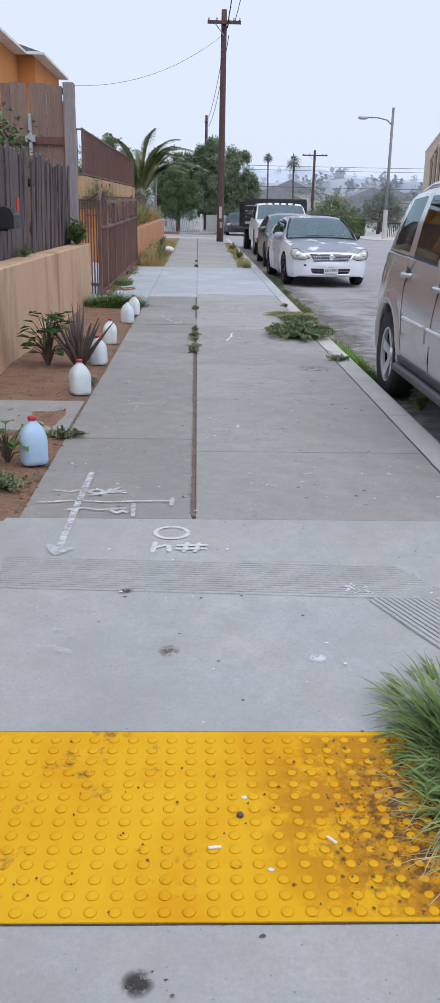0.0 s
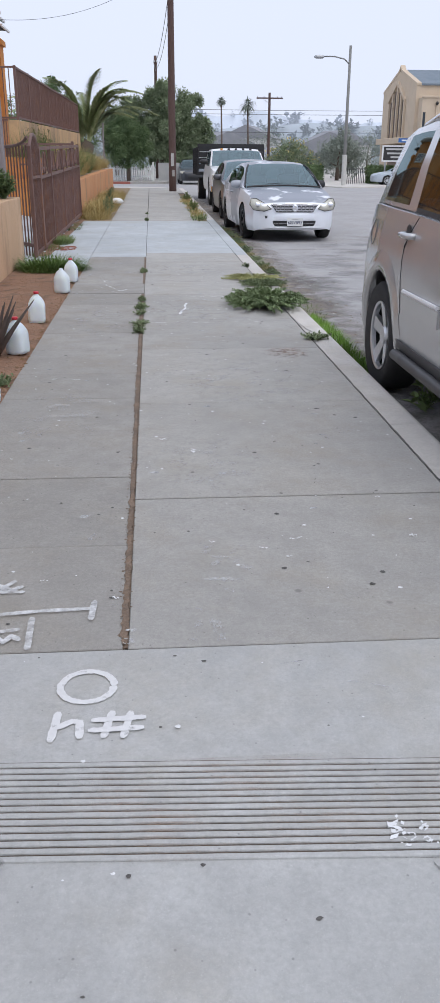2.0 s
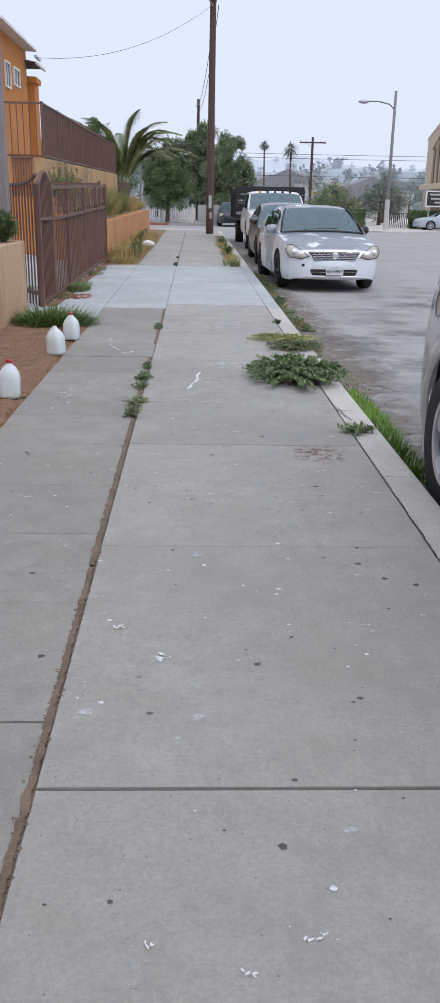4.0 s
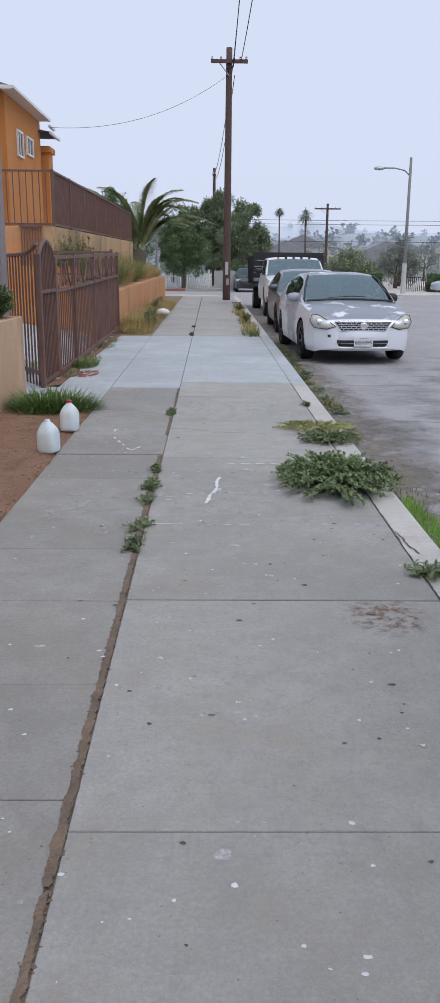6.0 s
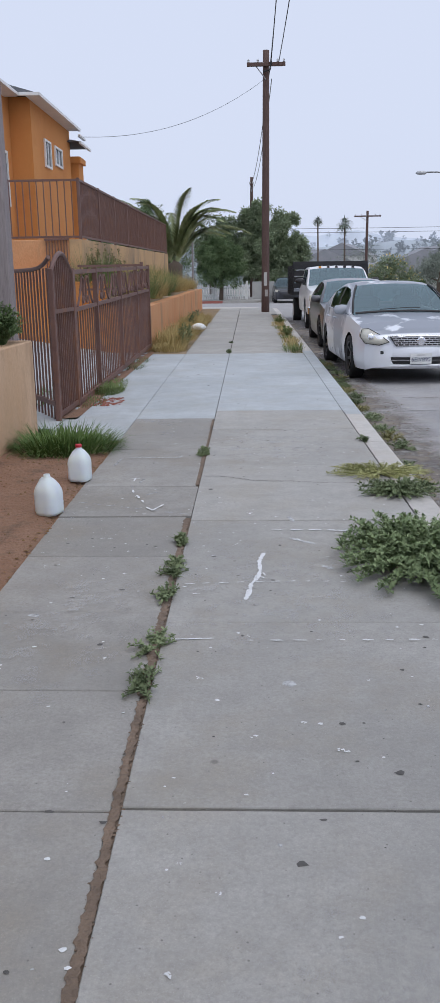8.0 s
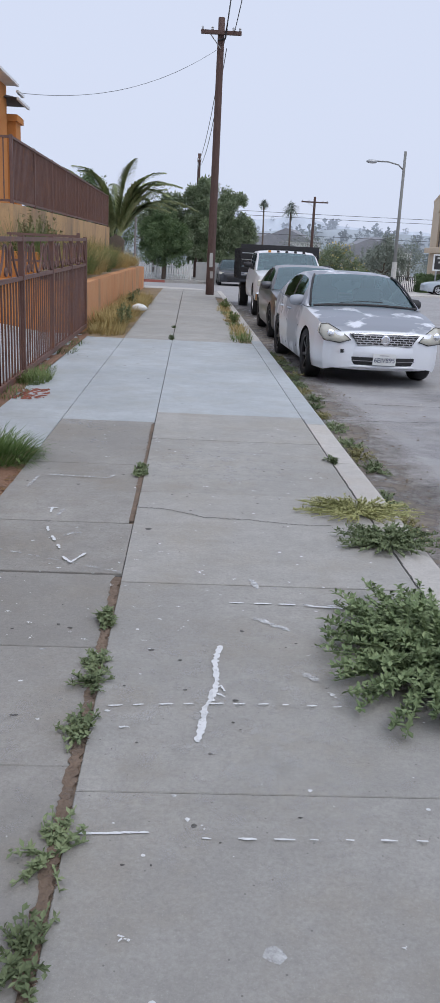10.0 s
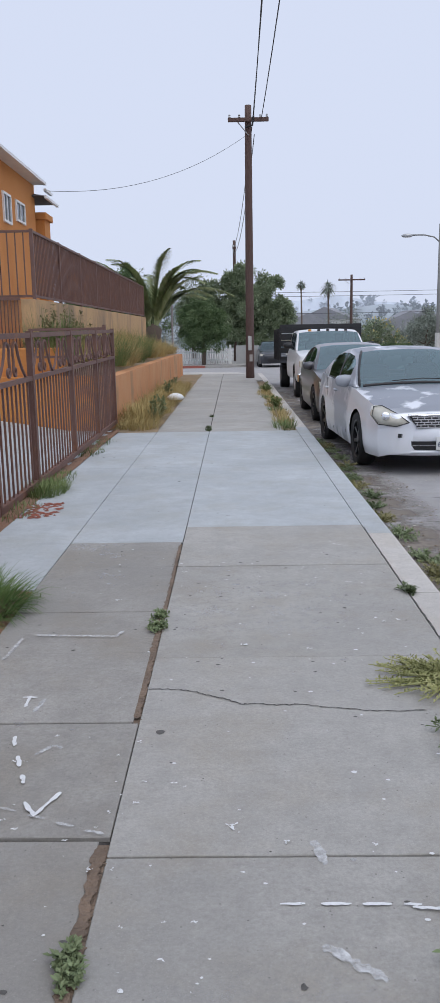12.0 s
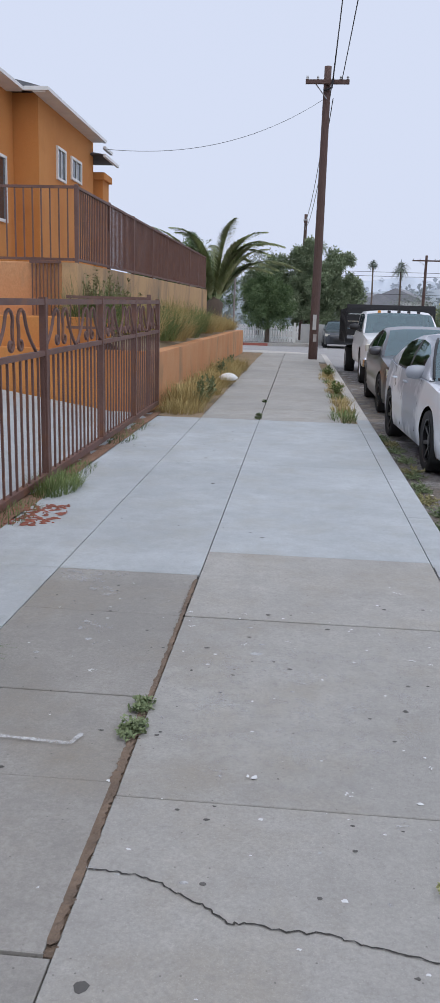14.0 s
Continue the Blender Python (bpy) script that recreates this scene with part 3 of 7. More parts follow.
part("top_rail", Geo().tube([(-1.5 + 1.47 * i / 12, 0, 1.52 + (0.12 * (i / 12) ** 6)) for i in range(13)], 0.022, 8), IRON, side)
for i in range(12):
    x = -1.45 + 0.12 * i
    part("bar", Geo().box(x - 0.009, x + 0.009, -0.009, 0.009, -0.05, 1.53), IRON, side)

back = thing("iron_fence", pose(-1.72, 19.2, 0.98), "short brown iron fence panel above the low wall", "fence")
part("top_rail", Geo().box(-1.2, 0.04, -0.02, 0.02, 0.74, 0.78), IRON, back)
part("middle_rail", Geo().box(-1.2, 0.04, -0.02, 0.02, 0.30, 0.34), IRON, back)
for i in range(9):
    part("bar", Geo().box(-1.15 + 0.13 * i, -1.132 + 0.13 * i, -0.009, 0.009, 0.0, 0.76), IRON, back)
part("post", Geo().box(0.0, 0.06, -0.03, 0.03, -0.9, 0.82, 0.008), IRON, back)

RAIL_X = -3.02
railing = thing("terrace_railing", pose(RAIL_X, 20.2, TERR_Z, 0.72), "brown iron railing along the terrace edge", "railing")
rbar = Geo().box(-0.01, 0.01, -0.01, 0.01, 0.04, 1.12).mesh("bar")
part("top_rail", Geo().box(-0.025, 0.025, 0, 18.4, 1.11, 1.15), IRON, railing)
part("bottom_rail", Geo().box(-0.02, 0.02, 0, 18.4, 0.03, 0.07), IRON, railing)
part("top_rail", Geo().box(-9.5, -0.026, -0.025, 0.025, 1.11, 1.15), IRON, railing)
part("bottom_rail", Geo().box(-9.5, -0.026, -0.02, 0.02, 0.03, 0.07), IRON, railing)
for i in range(1, 153):
    part("bar", rbar, IRON, railing, at=pose(0, 0.12 * i, 0))
for i in range(1, 68):
    part("bar", rbar, IRON, railing, at=pose(-0.14 * i, 0, 0))
rpost = Geo().box(-0.03, 0.03, -0.03, 0.03, -0.01, 1.17, 0.008).mesh("post")
for y in [2.3 * i for i in range(9)]:
    part("post", rpost, IRON, railing, at=pose(0, y, 0))
for x in (2.1, 4.2, 6.3):
    part("post", rpost, IRON, railing, at=pose(-x, 0, 0))
stub = thing("small_iron_gate", pose(-3.3, 20.1, 1.46), "small brown iron gate below the terrace railing", "gate")
for i in range(8):
    part("bar", Geo().box(-0.42 + 0.06 * i, -0.404 + 0.06 * i, -0.01, 0.01, 0.0, 0.82), IRON, stub)
part("top_rail", Geo().box(-0.45, 0.05, -0.02, 0.02, 0.80, 0.84), IRON, stub)

# ---- the orange house ----
ROOF = surface("dark_shingle", (0.07, 0.075, 0.085), (0.11, 0.11, 0.12), 0.9, 2, 20, 0.8, 0.01)
GLASS = plain("dark_window_glass", (0.035, 0.045, 0.055), 0.04, vary=0.2, scale=1)
house = thing("orange_house", pose(-4.9, 0, TERR_Z), "orange stucco house with dark roof and white gutters", "house")
part("wall", Geo().box(-9, 0, 24.45, 29.1, -0.4, 3.5), STUCCO_ORANGE, house)
part("wall", Geo().box(-9, -0.52, 20.9, 24.43, -0.4, 3.5), STUCCO_ORANGE, house)
part("wall", Geo().box(-0.5, 0.2, 29.3, 30.0, -0.4, 2.6), STUCCO_ORANGE, house, "orange stucco porch pillar")
part("cornice", Geo().box(-0.58, 0.28, 29.22, 30.08, 2.6, 2.78, 0.03), STUCCO_ORANGE, house)
EAVE = 3.42


def hip(x0, x1, y0, y1, z, pitch, inset):
    zz = z + inset * pitch
    return Geo().add([(x0, y0, z), (x1, y0, z), (x1, y1, z), (x0, y1, z), (x0, y0 + inset, zz), (x1 - inset, y0 + inset, zz), (x1 - inset, y1 - inset, zz), (x0, y1 - inset, zz)],
                     [(3, 2, 1, 0), (0, 1, 5, 4), (1, 2, 6, 5), (2, 3, 7, 6), (4, 5, 6, 7), (0, 4, 7, 3)])


part("roof", hip(-9.2, 0.30, 24.1, 29.0, EAVE + 0.09, 0.42, 2.4), ROOF, house)
part("roof", hip(-9.2, -0.2, 17.6, 24.6, EAVE + 0.09, 0.42, 3.4), ROOF, house)
part("roof", hip(-3, 0.36, 28.7, 30.3, EAVE - 0.30, 0.3, 0.8), ROOF, house)
GUT = plain("white_gutter", (0.74, 0.74, 0.73), 0.4, vary=0.08, scale=3)
for x0, x1, y0, y1, z in ((0.28, 0.36, 24.0, 29.05, EAVE), (-0.22, -0.14, 17.6, 24.0, EAVE), (-0.14, 0.36, 23.95, 24.02, EAVE), (0.35, 0.42, 28.7, 30.3, EAVE - 0.38), (0.30, 0.38, 28.9, 29.7, EAVE - 0.17)):
    part("gutter", Geo().box(x0, x1, y0, y1, z + 0.015, z + 0.09, 0.01), GUT, house)
part("soffit", Geo().box(0.0, 0.28, 24.1, 29.0, EAVE + 0.02, EAVE + 0.06), GUT, house)
part("soffit", Geo().box(-0.52, -0.22, 17.6, 24.1, EAVE + 0.02, EAVE + 0.06), GUT, house)
part("vent_pipe", Geo().tube([(-1.6, 23.0, EAVE + 0.4), (-1.6, 23.0, EAVE + 1.25)], 0.04, 8), STEEL, house)


def window(parent, x, y0, y1, z0, z1):
    """A white sliding window in a wall that faces the street."""
    w = part("window", Geo().box(x - 0.02, x + 0.012, y0, y1, z0, z1), GLASS, parent, "dark sliding window with white frame")
    g = Geo()
    f = 0.055
    g.box(x - 0.02, x + 0.045, y0 - f, y1 + f, z0 - f, z0).box(x - 0.02, x + 0.045, y0 - f, y1 + f, z1, z1 + f)
    g.box(x - 0.02, x + 0.045, y0 - f, y0, z0, z1).box(x - 0.02, x + 0.045, y1, y1 + f, z0, z1)
    g.box(x - 0.02, x + 0.035, (y0 + y1) / 2 - 0.018, (y0 + y1) / 2 + 0.018, z0, z1)
    part("frame", g, WHITE, w)


window(house, 0.0, 25.75, 26.35, 2.12, 2.70)
window(house, 0.0, 26.95, 27.75, 2.30, 2.70)
window(house, -0.52, 22.6, 23.85, 1.0, 2.15)

# ---- poles and lamps ----
def sag(a, b, drop, n=24):
    a, b = Vector(a), Vector(b)
    return [a.lerp(b, i / n) - Vector((0, 0, drop * 4 * (i / n) * (1 - i / n))) for i in range(n + 1)]


CABLE = plain("black_cable", (0.02, 0.02, 0.022), 0.6)


def utility_pole(x, y, z0, top, lean=0.0, arm=1.4, r=0.17, label="dark brown wooden utility pole with a crossarm", arm_turn=0):
    p = thing("utility_pole", pose(x, y, z0), label, "utility pole")
    n = 12
    part("pole", Geo().tube([(lean * i / n, 0, (top - z0) * i / n - (0.3 if i == 0 else 0)) for i in range(n + 1)], r, 14, r * 0.72), POLE, p, smooth=True)
    h = top - z0 - 0.5
    c = math.cos(radians(arm_turn))
    s = math.sin(radians(arm_turn))
    arm_g = Geo().box(-arm / 2, arm / 2, -0.06, 0.06, -0.06, 0.06, m=pose(lean, -0.17, h, 0, 0, arm_turn))
    part("crossarm", arm_g, POLE, p)
    for k in (-0.46, -0.22, 0.3, 0.46):
        part("insulator", Geo().lathe([(0.02, 0), (0.045, 0.02), (0.03, 0.06), (0.045, 0.08), (0.02, 0.12)], 10, pose(lean + k * arm * c, -0.17 + k * arm * s, h + 0.06)), STEEL, p)
    part("brace", Geo().tube([(lean - 0.3 * arm * c, -0.16, h), (lean, -0.14, h - 0.5)], 0.018, 6), STEEL, p)
    return p


pole = utility_pole(1.02, 36.4, 0.2, 9.5, 0.02, r=0.158)
part("bracket", Geo().tube([(-0.09, -0.17, 8.55), (0.16, -0.26, 8.6), (0.2, -0.26, 8.9)], 0.035, 8), CABLE, pole)
part("notice", Geo().box(-0.06, 0.06, -0.185, -0.172, 1.0, 1.5), plain("bleached_paper", (0.5, 0.5, 0.48), 0.8), pole, "pale paper remains on the pole")
part("notice", Geo().box(-0.02, 0.09, -0.186, -0.172, 0.6, 0.85), plain("bleached_paper_old", (0.36, 0.34, 0.32), 0.8), pole)
utility_pole(0.60, 66.0, 0.2, 8.4, 0.0, 0.25, 0.14, "far wooden utility pole behind a tree")
utility_pole(12.0, 90.0, 0.0, 7.75, 0.0, 2.6, 0.16, "far dark wooden utility pole with crossarm")
for k, (a, b, d) in enumerate((((1.20, 36.2, 9.07), (0.85, -14, 9.6), 0.9), ((1.22, 36.2, 9.07), (0.70, -14, 9.5), 1.0), ((1.50, 36.2, 9.07), (1.45, -14, 9.6), 0.9), ((1.25, 36.4, 8.55), (0.62, 66, 7.6), 0.9), ((1.2, 36.4, 9.05), (0.6, 66, 8.0), 0.7))):
    tagged(part("power_line", Geo().tube(sag(a, b, d), 0.014, 6), CABLE), "black overhead power line", "cable", "power lines")
tagged(part("service_cable", Geo().tube(sag((0.95, 36.3, 8.5), (-4.5, 28.6, 5.5), 0.55), 0.006, 6), CABLE), "thin sagging cable from pole to house", "cable")
for z in (7.3, 6.9, 5.2):
    tagged(part("power_line", Geo().tube(sag((-60, 95, z + 0.5), (80, 92, z), 1.2), 0.02, 5), CABLE), "distant overhead line across the street", "cable", "power lines")
lamp = thing("street_lamp", pose(14.3, 64.0, -0.2), "grey street lamp with a curved arm", "street lamp")
LAMP = plain("pole_grey", (0.22, 0.22, 0.21), 0.6)
part("post", Geo().tube([(0, 0, -0.2), (0, 0, 9.2)], 0.13, 12, 0.09), LAMP, lamp, smooth=True)
part("arm", Geo().tube([(0, 0, 8.0), (-0.4, 0, 8.35), (-1.1, 0, 8.5), (-1.9, 0, 8.5)], 0.045, 8), LAMP, lamp, smooth=True)
part("head", Geo().lathe([(0.03, -0.38), (0.11, -0.25), (0.13, 0.0), (0.11, 0.25), (0.04, 0.36)], 12, pose(-2.2, 0, 8.47, 0, 90, 0)), STEEL, lamp, smooth=True)
part("sleeve", Geo().tube([(0, -0.02, -0.2), (0, -0.02, 2.1)], 0.17, 12), plain("pale_sleeve", (0.5, 0.49, 0.46), 0.7), lamp)

# ---- vehicles ----
RUBBER = plain("tyre_rubber", (0.022, 0.022, 0.023), 0.85, vary=0.2, scale=20)
BLACK = plain("black_trim", (0.02, 0.02, 0.022), 0.5, vary=0.1)
WELL = plain("wheel_well", (0.012, 0.012, 0.012), 0.95)
CHROME = plain("chrome", (0.75, 0.76, 0.78), 0.15, 1.0)
ALLOY = plain("alloy_rim", (0.62, 0.63, 0.65), 0.3, 0.85)
LENS = plain("headlight_lens", (0.62, 0.60, 0.52), 0.12, 0.1, 0.6, 0.15, 5)
PLATE_WHITE = plain("plate_white", (0.72, 0.73, 0.72), 0.5)
PLATE_INK = plain("plate_ink", (0.05, 0.06, 0.12), 0.5)


def auto_glass(name, tint, ior=1.9):
    """Tinted car glass: a little light passes, the rest mirrors by Fresnel."""
    m, t, b = nodes(name)
    t.nodes.remove(b)
    out = t.nodes["Material Output"]
    clear, gloss, fres, mix = (t.nodes.new(n) for n in ("ShaderNodeBsdfTransparent", "ShaderNodeBsdfGlossy", "ShaderNodeFresnel", "ShaderNodeMixShader"))
    clear.inputs[0].default_value = (*tint, 1)
    gloss.inputs["Roughness"].default_value = 0.03
    gloss.inputs["Color"].default_value = (0.74, 0.93, 0.95, 1)
    fres.inputs["IOR"].default_value = ior
    t.links.new(fres.outputs[0], mix.inputs[0])
    t.links.new(clear.outputs[0], mix.inputs[1])
    t.links.new(gloss.outputs[0], mix.inputs[2])
    t.links.new(mix.outputs[0], out.inputs[0])
    return m


CAR_GLASS = auto_glass("car_glass", (0.34, 0.50, 0.50), 3.1)
DARK_GLASS = auto_glass("tinted_car_glass", (0.10, 0.10, 0.11))
SIDE_PROFILE = [(0, 0.955), (0.12, 0.985), (0.3, 1.0), (0.55, 0.998), (0.8, 0.975), (1, 0.93)]


def wheel_meshes(r, width, spokes, rim_r, spoke_w):
    rot = pose(0, 0, 0, 0, 90, 0)
    tyre = Geo().lathe([(rim_r, -width / 2 + 0.02), (r * 0.93, -width / 2), (r * 0.985, -width / 2 + 0.025), (r, -width * 0.25), (r, width * 0.25), (r * 0.985, width / 2 - 0.025), (r * 0.93, width / 2), (rim_r, width / 2 - 0.02)], 36, rot, False).mesh("tyre", True)
    hub = Geo().lathe([(rim_r * 0.98, -width / 2 + 0.03), (rim_r * 0.95, -width / 2 + 0.09), (rim_r * 0.9, 0.02), (0.02, 0.03)], 28, rot, False).mesh("wheel", True)
    g = Geo()
    g.lathe([(rim_r * 1.01, -width / 2 + 0.03), (rim_r * 1.01, -width / 2 + 0.012), (rim_r * 0.94, -width / 2 + 0.018), (rim_r * 0.93, -width / 2 + 0.05)], 32, rot, False)
    for k in range(spokes):
        a = 2 * math.pi * k / spokes
        m = pose(0, 0, 0, math.degrees(a), 0, 0)
        w0, w1 = spoke_w, spoke_w * 0.75
        x = -width / 2 + 0.025
        vs = [(x + 0.03, -w1, 0.03), (x + 0.03, w1, 0.03), (x, w0, rim_r * 0.95), (x, -w0, rim_r * 0.95)]
        vs2 = [(p[0] + 0.035, p[1], p[2]) for p in vs]
        g.add([m @ Vector(p) for p in vs + vs2], [(0, 1, 2, 3), (7, 6, 5, 4), (0, 4, 5, 1), (1, 5, 6, 2), (2, 6, 7, 3), (3, 7, 4, 0)])
    g.lathe([(0.07, -width / 2 + 0.06), (0.06, -width / 2 + 0.035), (0.02, -width / 2 + 0.03)], 16, rot)
    return tyre, hub, g.mesh("rim")


def vehicle(name, at, label, category, s, paint, rim_mat, glass, side_glass=None):
    """A car that faces -y with its nose at y = 0; s holds its measures."""
    side_glass = side_glass or glass
    car = thing(name, at, label, category)
    L, hw, sill, ra = s["L"], s["hw"], s["sill"], s["arch"]
    plan = lambda y: curve(s["plan"], y)
    top = lambda y: curve(s["top"], y)
    bottom = lambda y: curve(s["bottom"], y)

    def x_at(y, z):
        zf = (z - sill) / max(0.05, top(y) - sill)
        return hw * plan(y) * curve(SIDE_PROFILE, max(0, min(1, zf)))

    def low(y):
        z = bottom(y)
        for ya in s["axles"]:
            if abs(y - ya) < ra:
                z = max(z, s["axle_z"] + math.sqrt(ra * ra - (y - ya) ** 2))
        return z

    ys = set(np.linspace(0, L, 56).tolist()) | {p[0] for p in s["plan"]} | {p[0] for p in s["top"]}
    for ya in s["axles"]:
        ys |= set((ya + ra * math.sin(a) for a in np.linspace(-math.pi / 2, math.pi / 2, 17)))
    ys = sorted(y for y in ys if 0 <= y <= L)
    ys = [y for i, y in enumerate(ys) if i == 0 or y - ys[i - 1] > 0.004]
    vs, rows = [], 14
    for y in ys:
        zl, zt = low(y), top(y)
        half = []
        for u in (0, 0.15, 0.35, 0.55, 0.75, 0.9, 1.0):
            z = lerp(zl, zt, u)
            half.append((x_at(y, z), z))
        xb = half[-1][0]
        cr = s["crown"]
        half += [(xb * 0.96, zt + cr * 0.25), (xb * 0.80, zt + cr * 0.6), (xb * 0.55, zt + cr * 0.85), (xb * 0.28, zt + cr * 0.97), (0.0, zt + cr)]
        vs += [(-x, y, z) for x, z in half] + [(x, y, z) for x, z in half[-2::-1]]
    n = 23
    g = Geo().add(vs, [(i * n + k, i * n + k + 1, (i + 1) * n + k + 1, (i + 1) * n + k) for i in range(len(ys) - 1) for k in range(n - 1)]
                  + [tuple(range(n - 1, -1, -1)), tuple(range((len(ys) - 1) * n, len(ys) * n))])
    body = part("body", g, paint, car, smooth=True)
    body.modifiers.new("edges", "EDGE_SPLIT").split_angle = radians(38)
    # underside and wheel wells
    part("underbody", Geo().box(-hw * 0.84, hw * 0.84, 0.5, L - 0.5, sill + 0.02, sill + 0.42), WELL, car)
    # cabin
    c = s["cabin"]
    cy = sorted(set(np.linspace(c["cowl"], c["ws_top"], 7).tolist() + np.linspace(c["ws_top"], c["rw_top"], 14).tolist() + np.linspace(c["rw_top"], c["tail"], 6).tolist() + [p for w in c["windows"] for p in w]))
    roof = lambda y: curve(c["roof"], y)
    n2 = 13
    pts = []
    for y in cy:
        zb, zt = top(y) + 0.012, max(roof(y), top(y) + 0.03)
        wb = x_at(y, top(y)) * 0.985
        f = min(1, (zt - zb) / (c["height"]))
        wt = lerp(wb, hw * c["tumble"], f)
        half = [(wb, zb), (lerp(wb, wt, 0.05), lerp(zb, zt, 0.05)), (lerp(wb, wt, 0.45) + 0.012, lerp(zb, zt, 0.48)), (lerp(wb, wt, 0.85) + 0.008, lerp(zb, zt, 0.86)), (wt * 0.96, zt - 0.012), (wt * 0.6, zt + 0.02 * f), (0, zt + 0.03 * f)]
        y0, y1, back = c.get("rake", (0, 1, 0))
        lean = back * min(1, max(0, (y - y0) / (y1 - y0)))
        yy = [y - lean * u for u in (0, 0.07, 0.48, 0.86, 1, 1, 1)]
        pts.append([(-x, w, z) for (x, z), w in zip(half, yy)] + [(x, w, z) for (x, z), w in zip(half[-2::-1], yy[-2::-1])])
    shells = {}
    for i in range(len(cy) - 1):
        ym = (cy[i] + cy[i + 1]) / 2
        for k in range(n2 - 1):
            kk = k if k < 6 else n2 - 2 - k
            mid_side = kk in (1, 2)
            key = "roof"
            if mid_side:
                for j, (a, b) in enumerate(c["windows"]):
                    if a <= ym <= b:
                        key = ("side_window", j, k < 6)
                if key == "roof" and c["windows"][0][1] < ym < c["windows"][1][0]:
                    key = ("belt_trim", k < 6)
            if kk >= 4:
                if ym < c["ws_top"]:
                    key = "windshield"
                elif ym > c["rw_top"]:
                    key = "rear_window"
            if kk == 0 and key == "roof" and c["windows"][0][0] < ym < c["windows"][1][1]:
                key = ("belt_trim", k < 6)
            shells.setdefault(key, []).append((pts[i][k], pts[i][k + 1], pts[i + 1][k + 1], pts[i + 1][k]))
    for key, quads in shells.items():
        g = Geo()
        index = {}
        for q in quads:
            ids = []
            for p in q:
                if p not in index:
                    index[p] = len(g.v)
                    g.v.append(p)
                ids.append(index[p])
            if len(set(ids)) > 2:
                g.f.append(tuple(ids))
        kind = key if isinstance(key, str) else key[0]
        mat = {"roof": paint, "windshield": glass, "rear_window": glass, "side_window": side_glass, "belt_trim": BLACK}[kind]
        ob = part(kind, g, mat, car, smooth=True)
        ob.modifiers.new("edges", "EDGE_SPLIT").split_angle = radians(35)
    # seats and dashboard seen through the glass
    zc = top(c["cowl"])
    part("dashboard", Geo().box(-hw * 0.8, hw * 0.8, c["cowl"] + 0.05, c["cowl"] + 0.6, zc - 0.3, zc + 0.02, 0.03), BLACK, car)
    for x in (-0.36, 0.36):
        part("seat", Geo().box(x - 0.24, x + 0.24, c["ws_top"] + 0.35, c["ws_top"] + 0.52, zc - 0.5, zc + 0.28, 0.05).box(x - 0.12, x + 0.12, c["ws_top"] + 0.40, c["ws_top"] + 0.5, zc + 0.28, zc + 0.46, 0.04), BLACK, car)
    # wheels
    tyre, hub, rim = wheel_meshes(s["axle_z"], s["tyre_w"], s["spokes"], s["rim_r"], s["spoke_w"])
    for ya in s["axles"]:
        for sgn in (-1, 1):
            xw = hw * 0.985 - s["tyre_w"] / 2
            w = part("wheel", hub, WELL, car, at=pose(sgn * xw, ya, s["axle_z"], 0, 0, 0 if sgn < 0 else 180))
            part("tyre", tyre, RUBBER, w)
            part("rim", rim, rim_mat, w)
    return car, x_at, top, low


def line_on_side(x_at, y_pts, z_pts, r, sgn=-1, off=0.004, n=6):
    return Geo().tube([(sgn * (x_at(y, z) + off), y, z) for y, z in zip(y_pts, z_pts)], r, n)


def side_patch(x_at, y0, y1, z0, z1, depth, sgn=-1, ny=10, nz=3):
    """A raised strip that follows the side of the body."""
    g = Geo()
    ys, zs = np.linspace(y0, y1, ny), np.linspace(z0, z1, nz)
    for j in range(ny - 1):
        for k in range(nz - 1):
            q = [(ys[j], zs[k]), (ys[j + 1], zs[k]), (ys[j + 1], zs[k + 1]), (ys[j], zs[k + 1])]
            o = [(sgn * (x_at(y, z) + depth), y, z) for y, z in q]
            i = [(sgn * (x_at(y, z) - 0.01), y, z) for y, z in q]
            g.add(o + i, [(0, 1, 2, 3), (7, 6, 5, 4), (0, 4, 5, 1), (1, 5, 6, 2), (2, 6, 7, 3), (3, 7, 4, 0)])
    return g


def mirror(car, x, y, z, shell, sgn):
    m = part("mirror", Geo().lathe([(0.02, -0.13), (0.075, -0.10), (0.095, 0.0), (0.085, 0.09), (0.05, 0.13)], 14, pose(sgn * (x + 0.13), y, z, 0, 90, 0) @ Matrix.Diagonal((0.9, 0.75, 1, 1))), shell, car, smooth=True)
    part("mirror_arm", Geo().tube([(sgn * (x - 0.03), y + 0.02, z - 0.05), (sgn * (x + 0.06), y, z - 0.03)], 0.03, 8), BLACK, m)


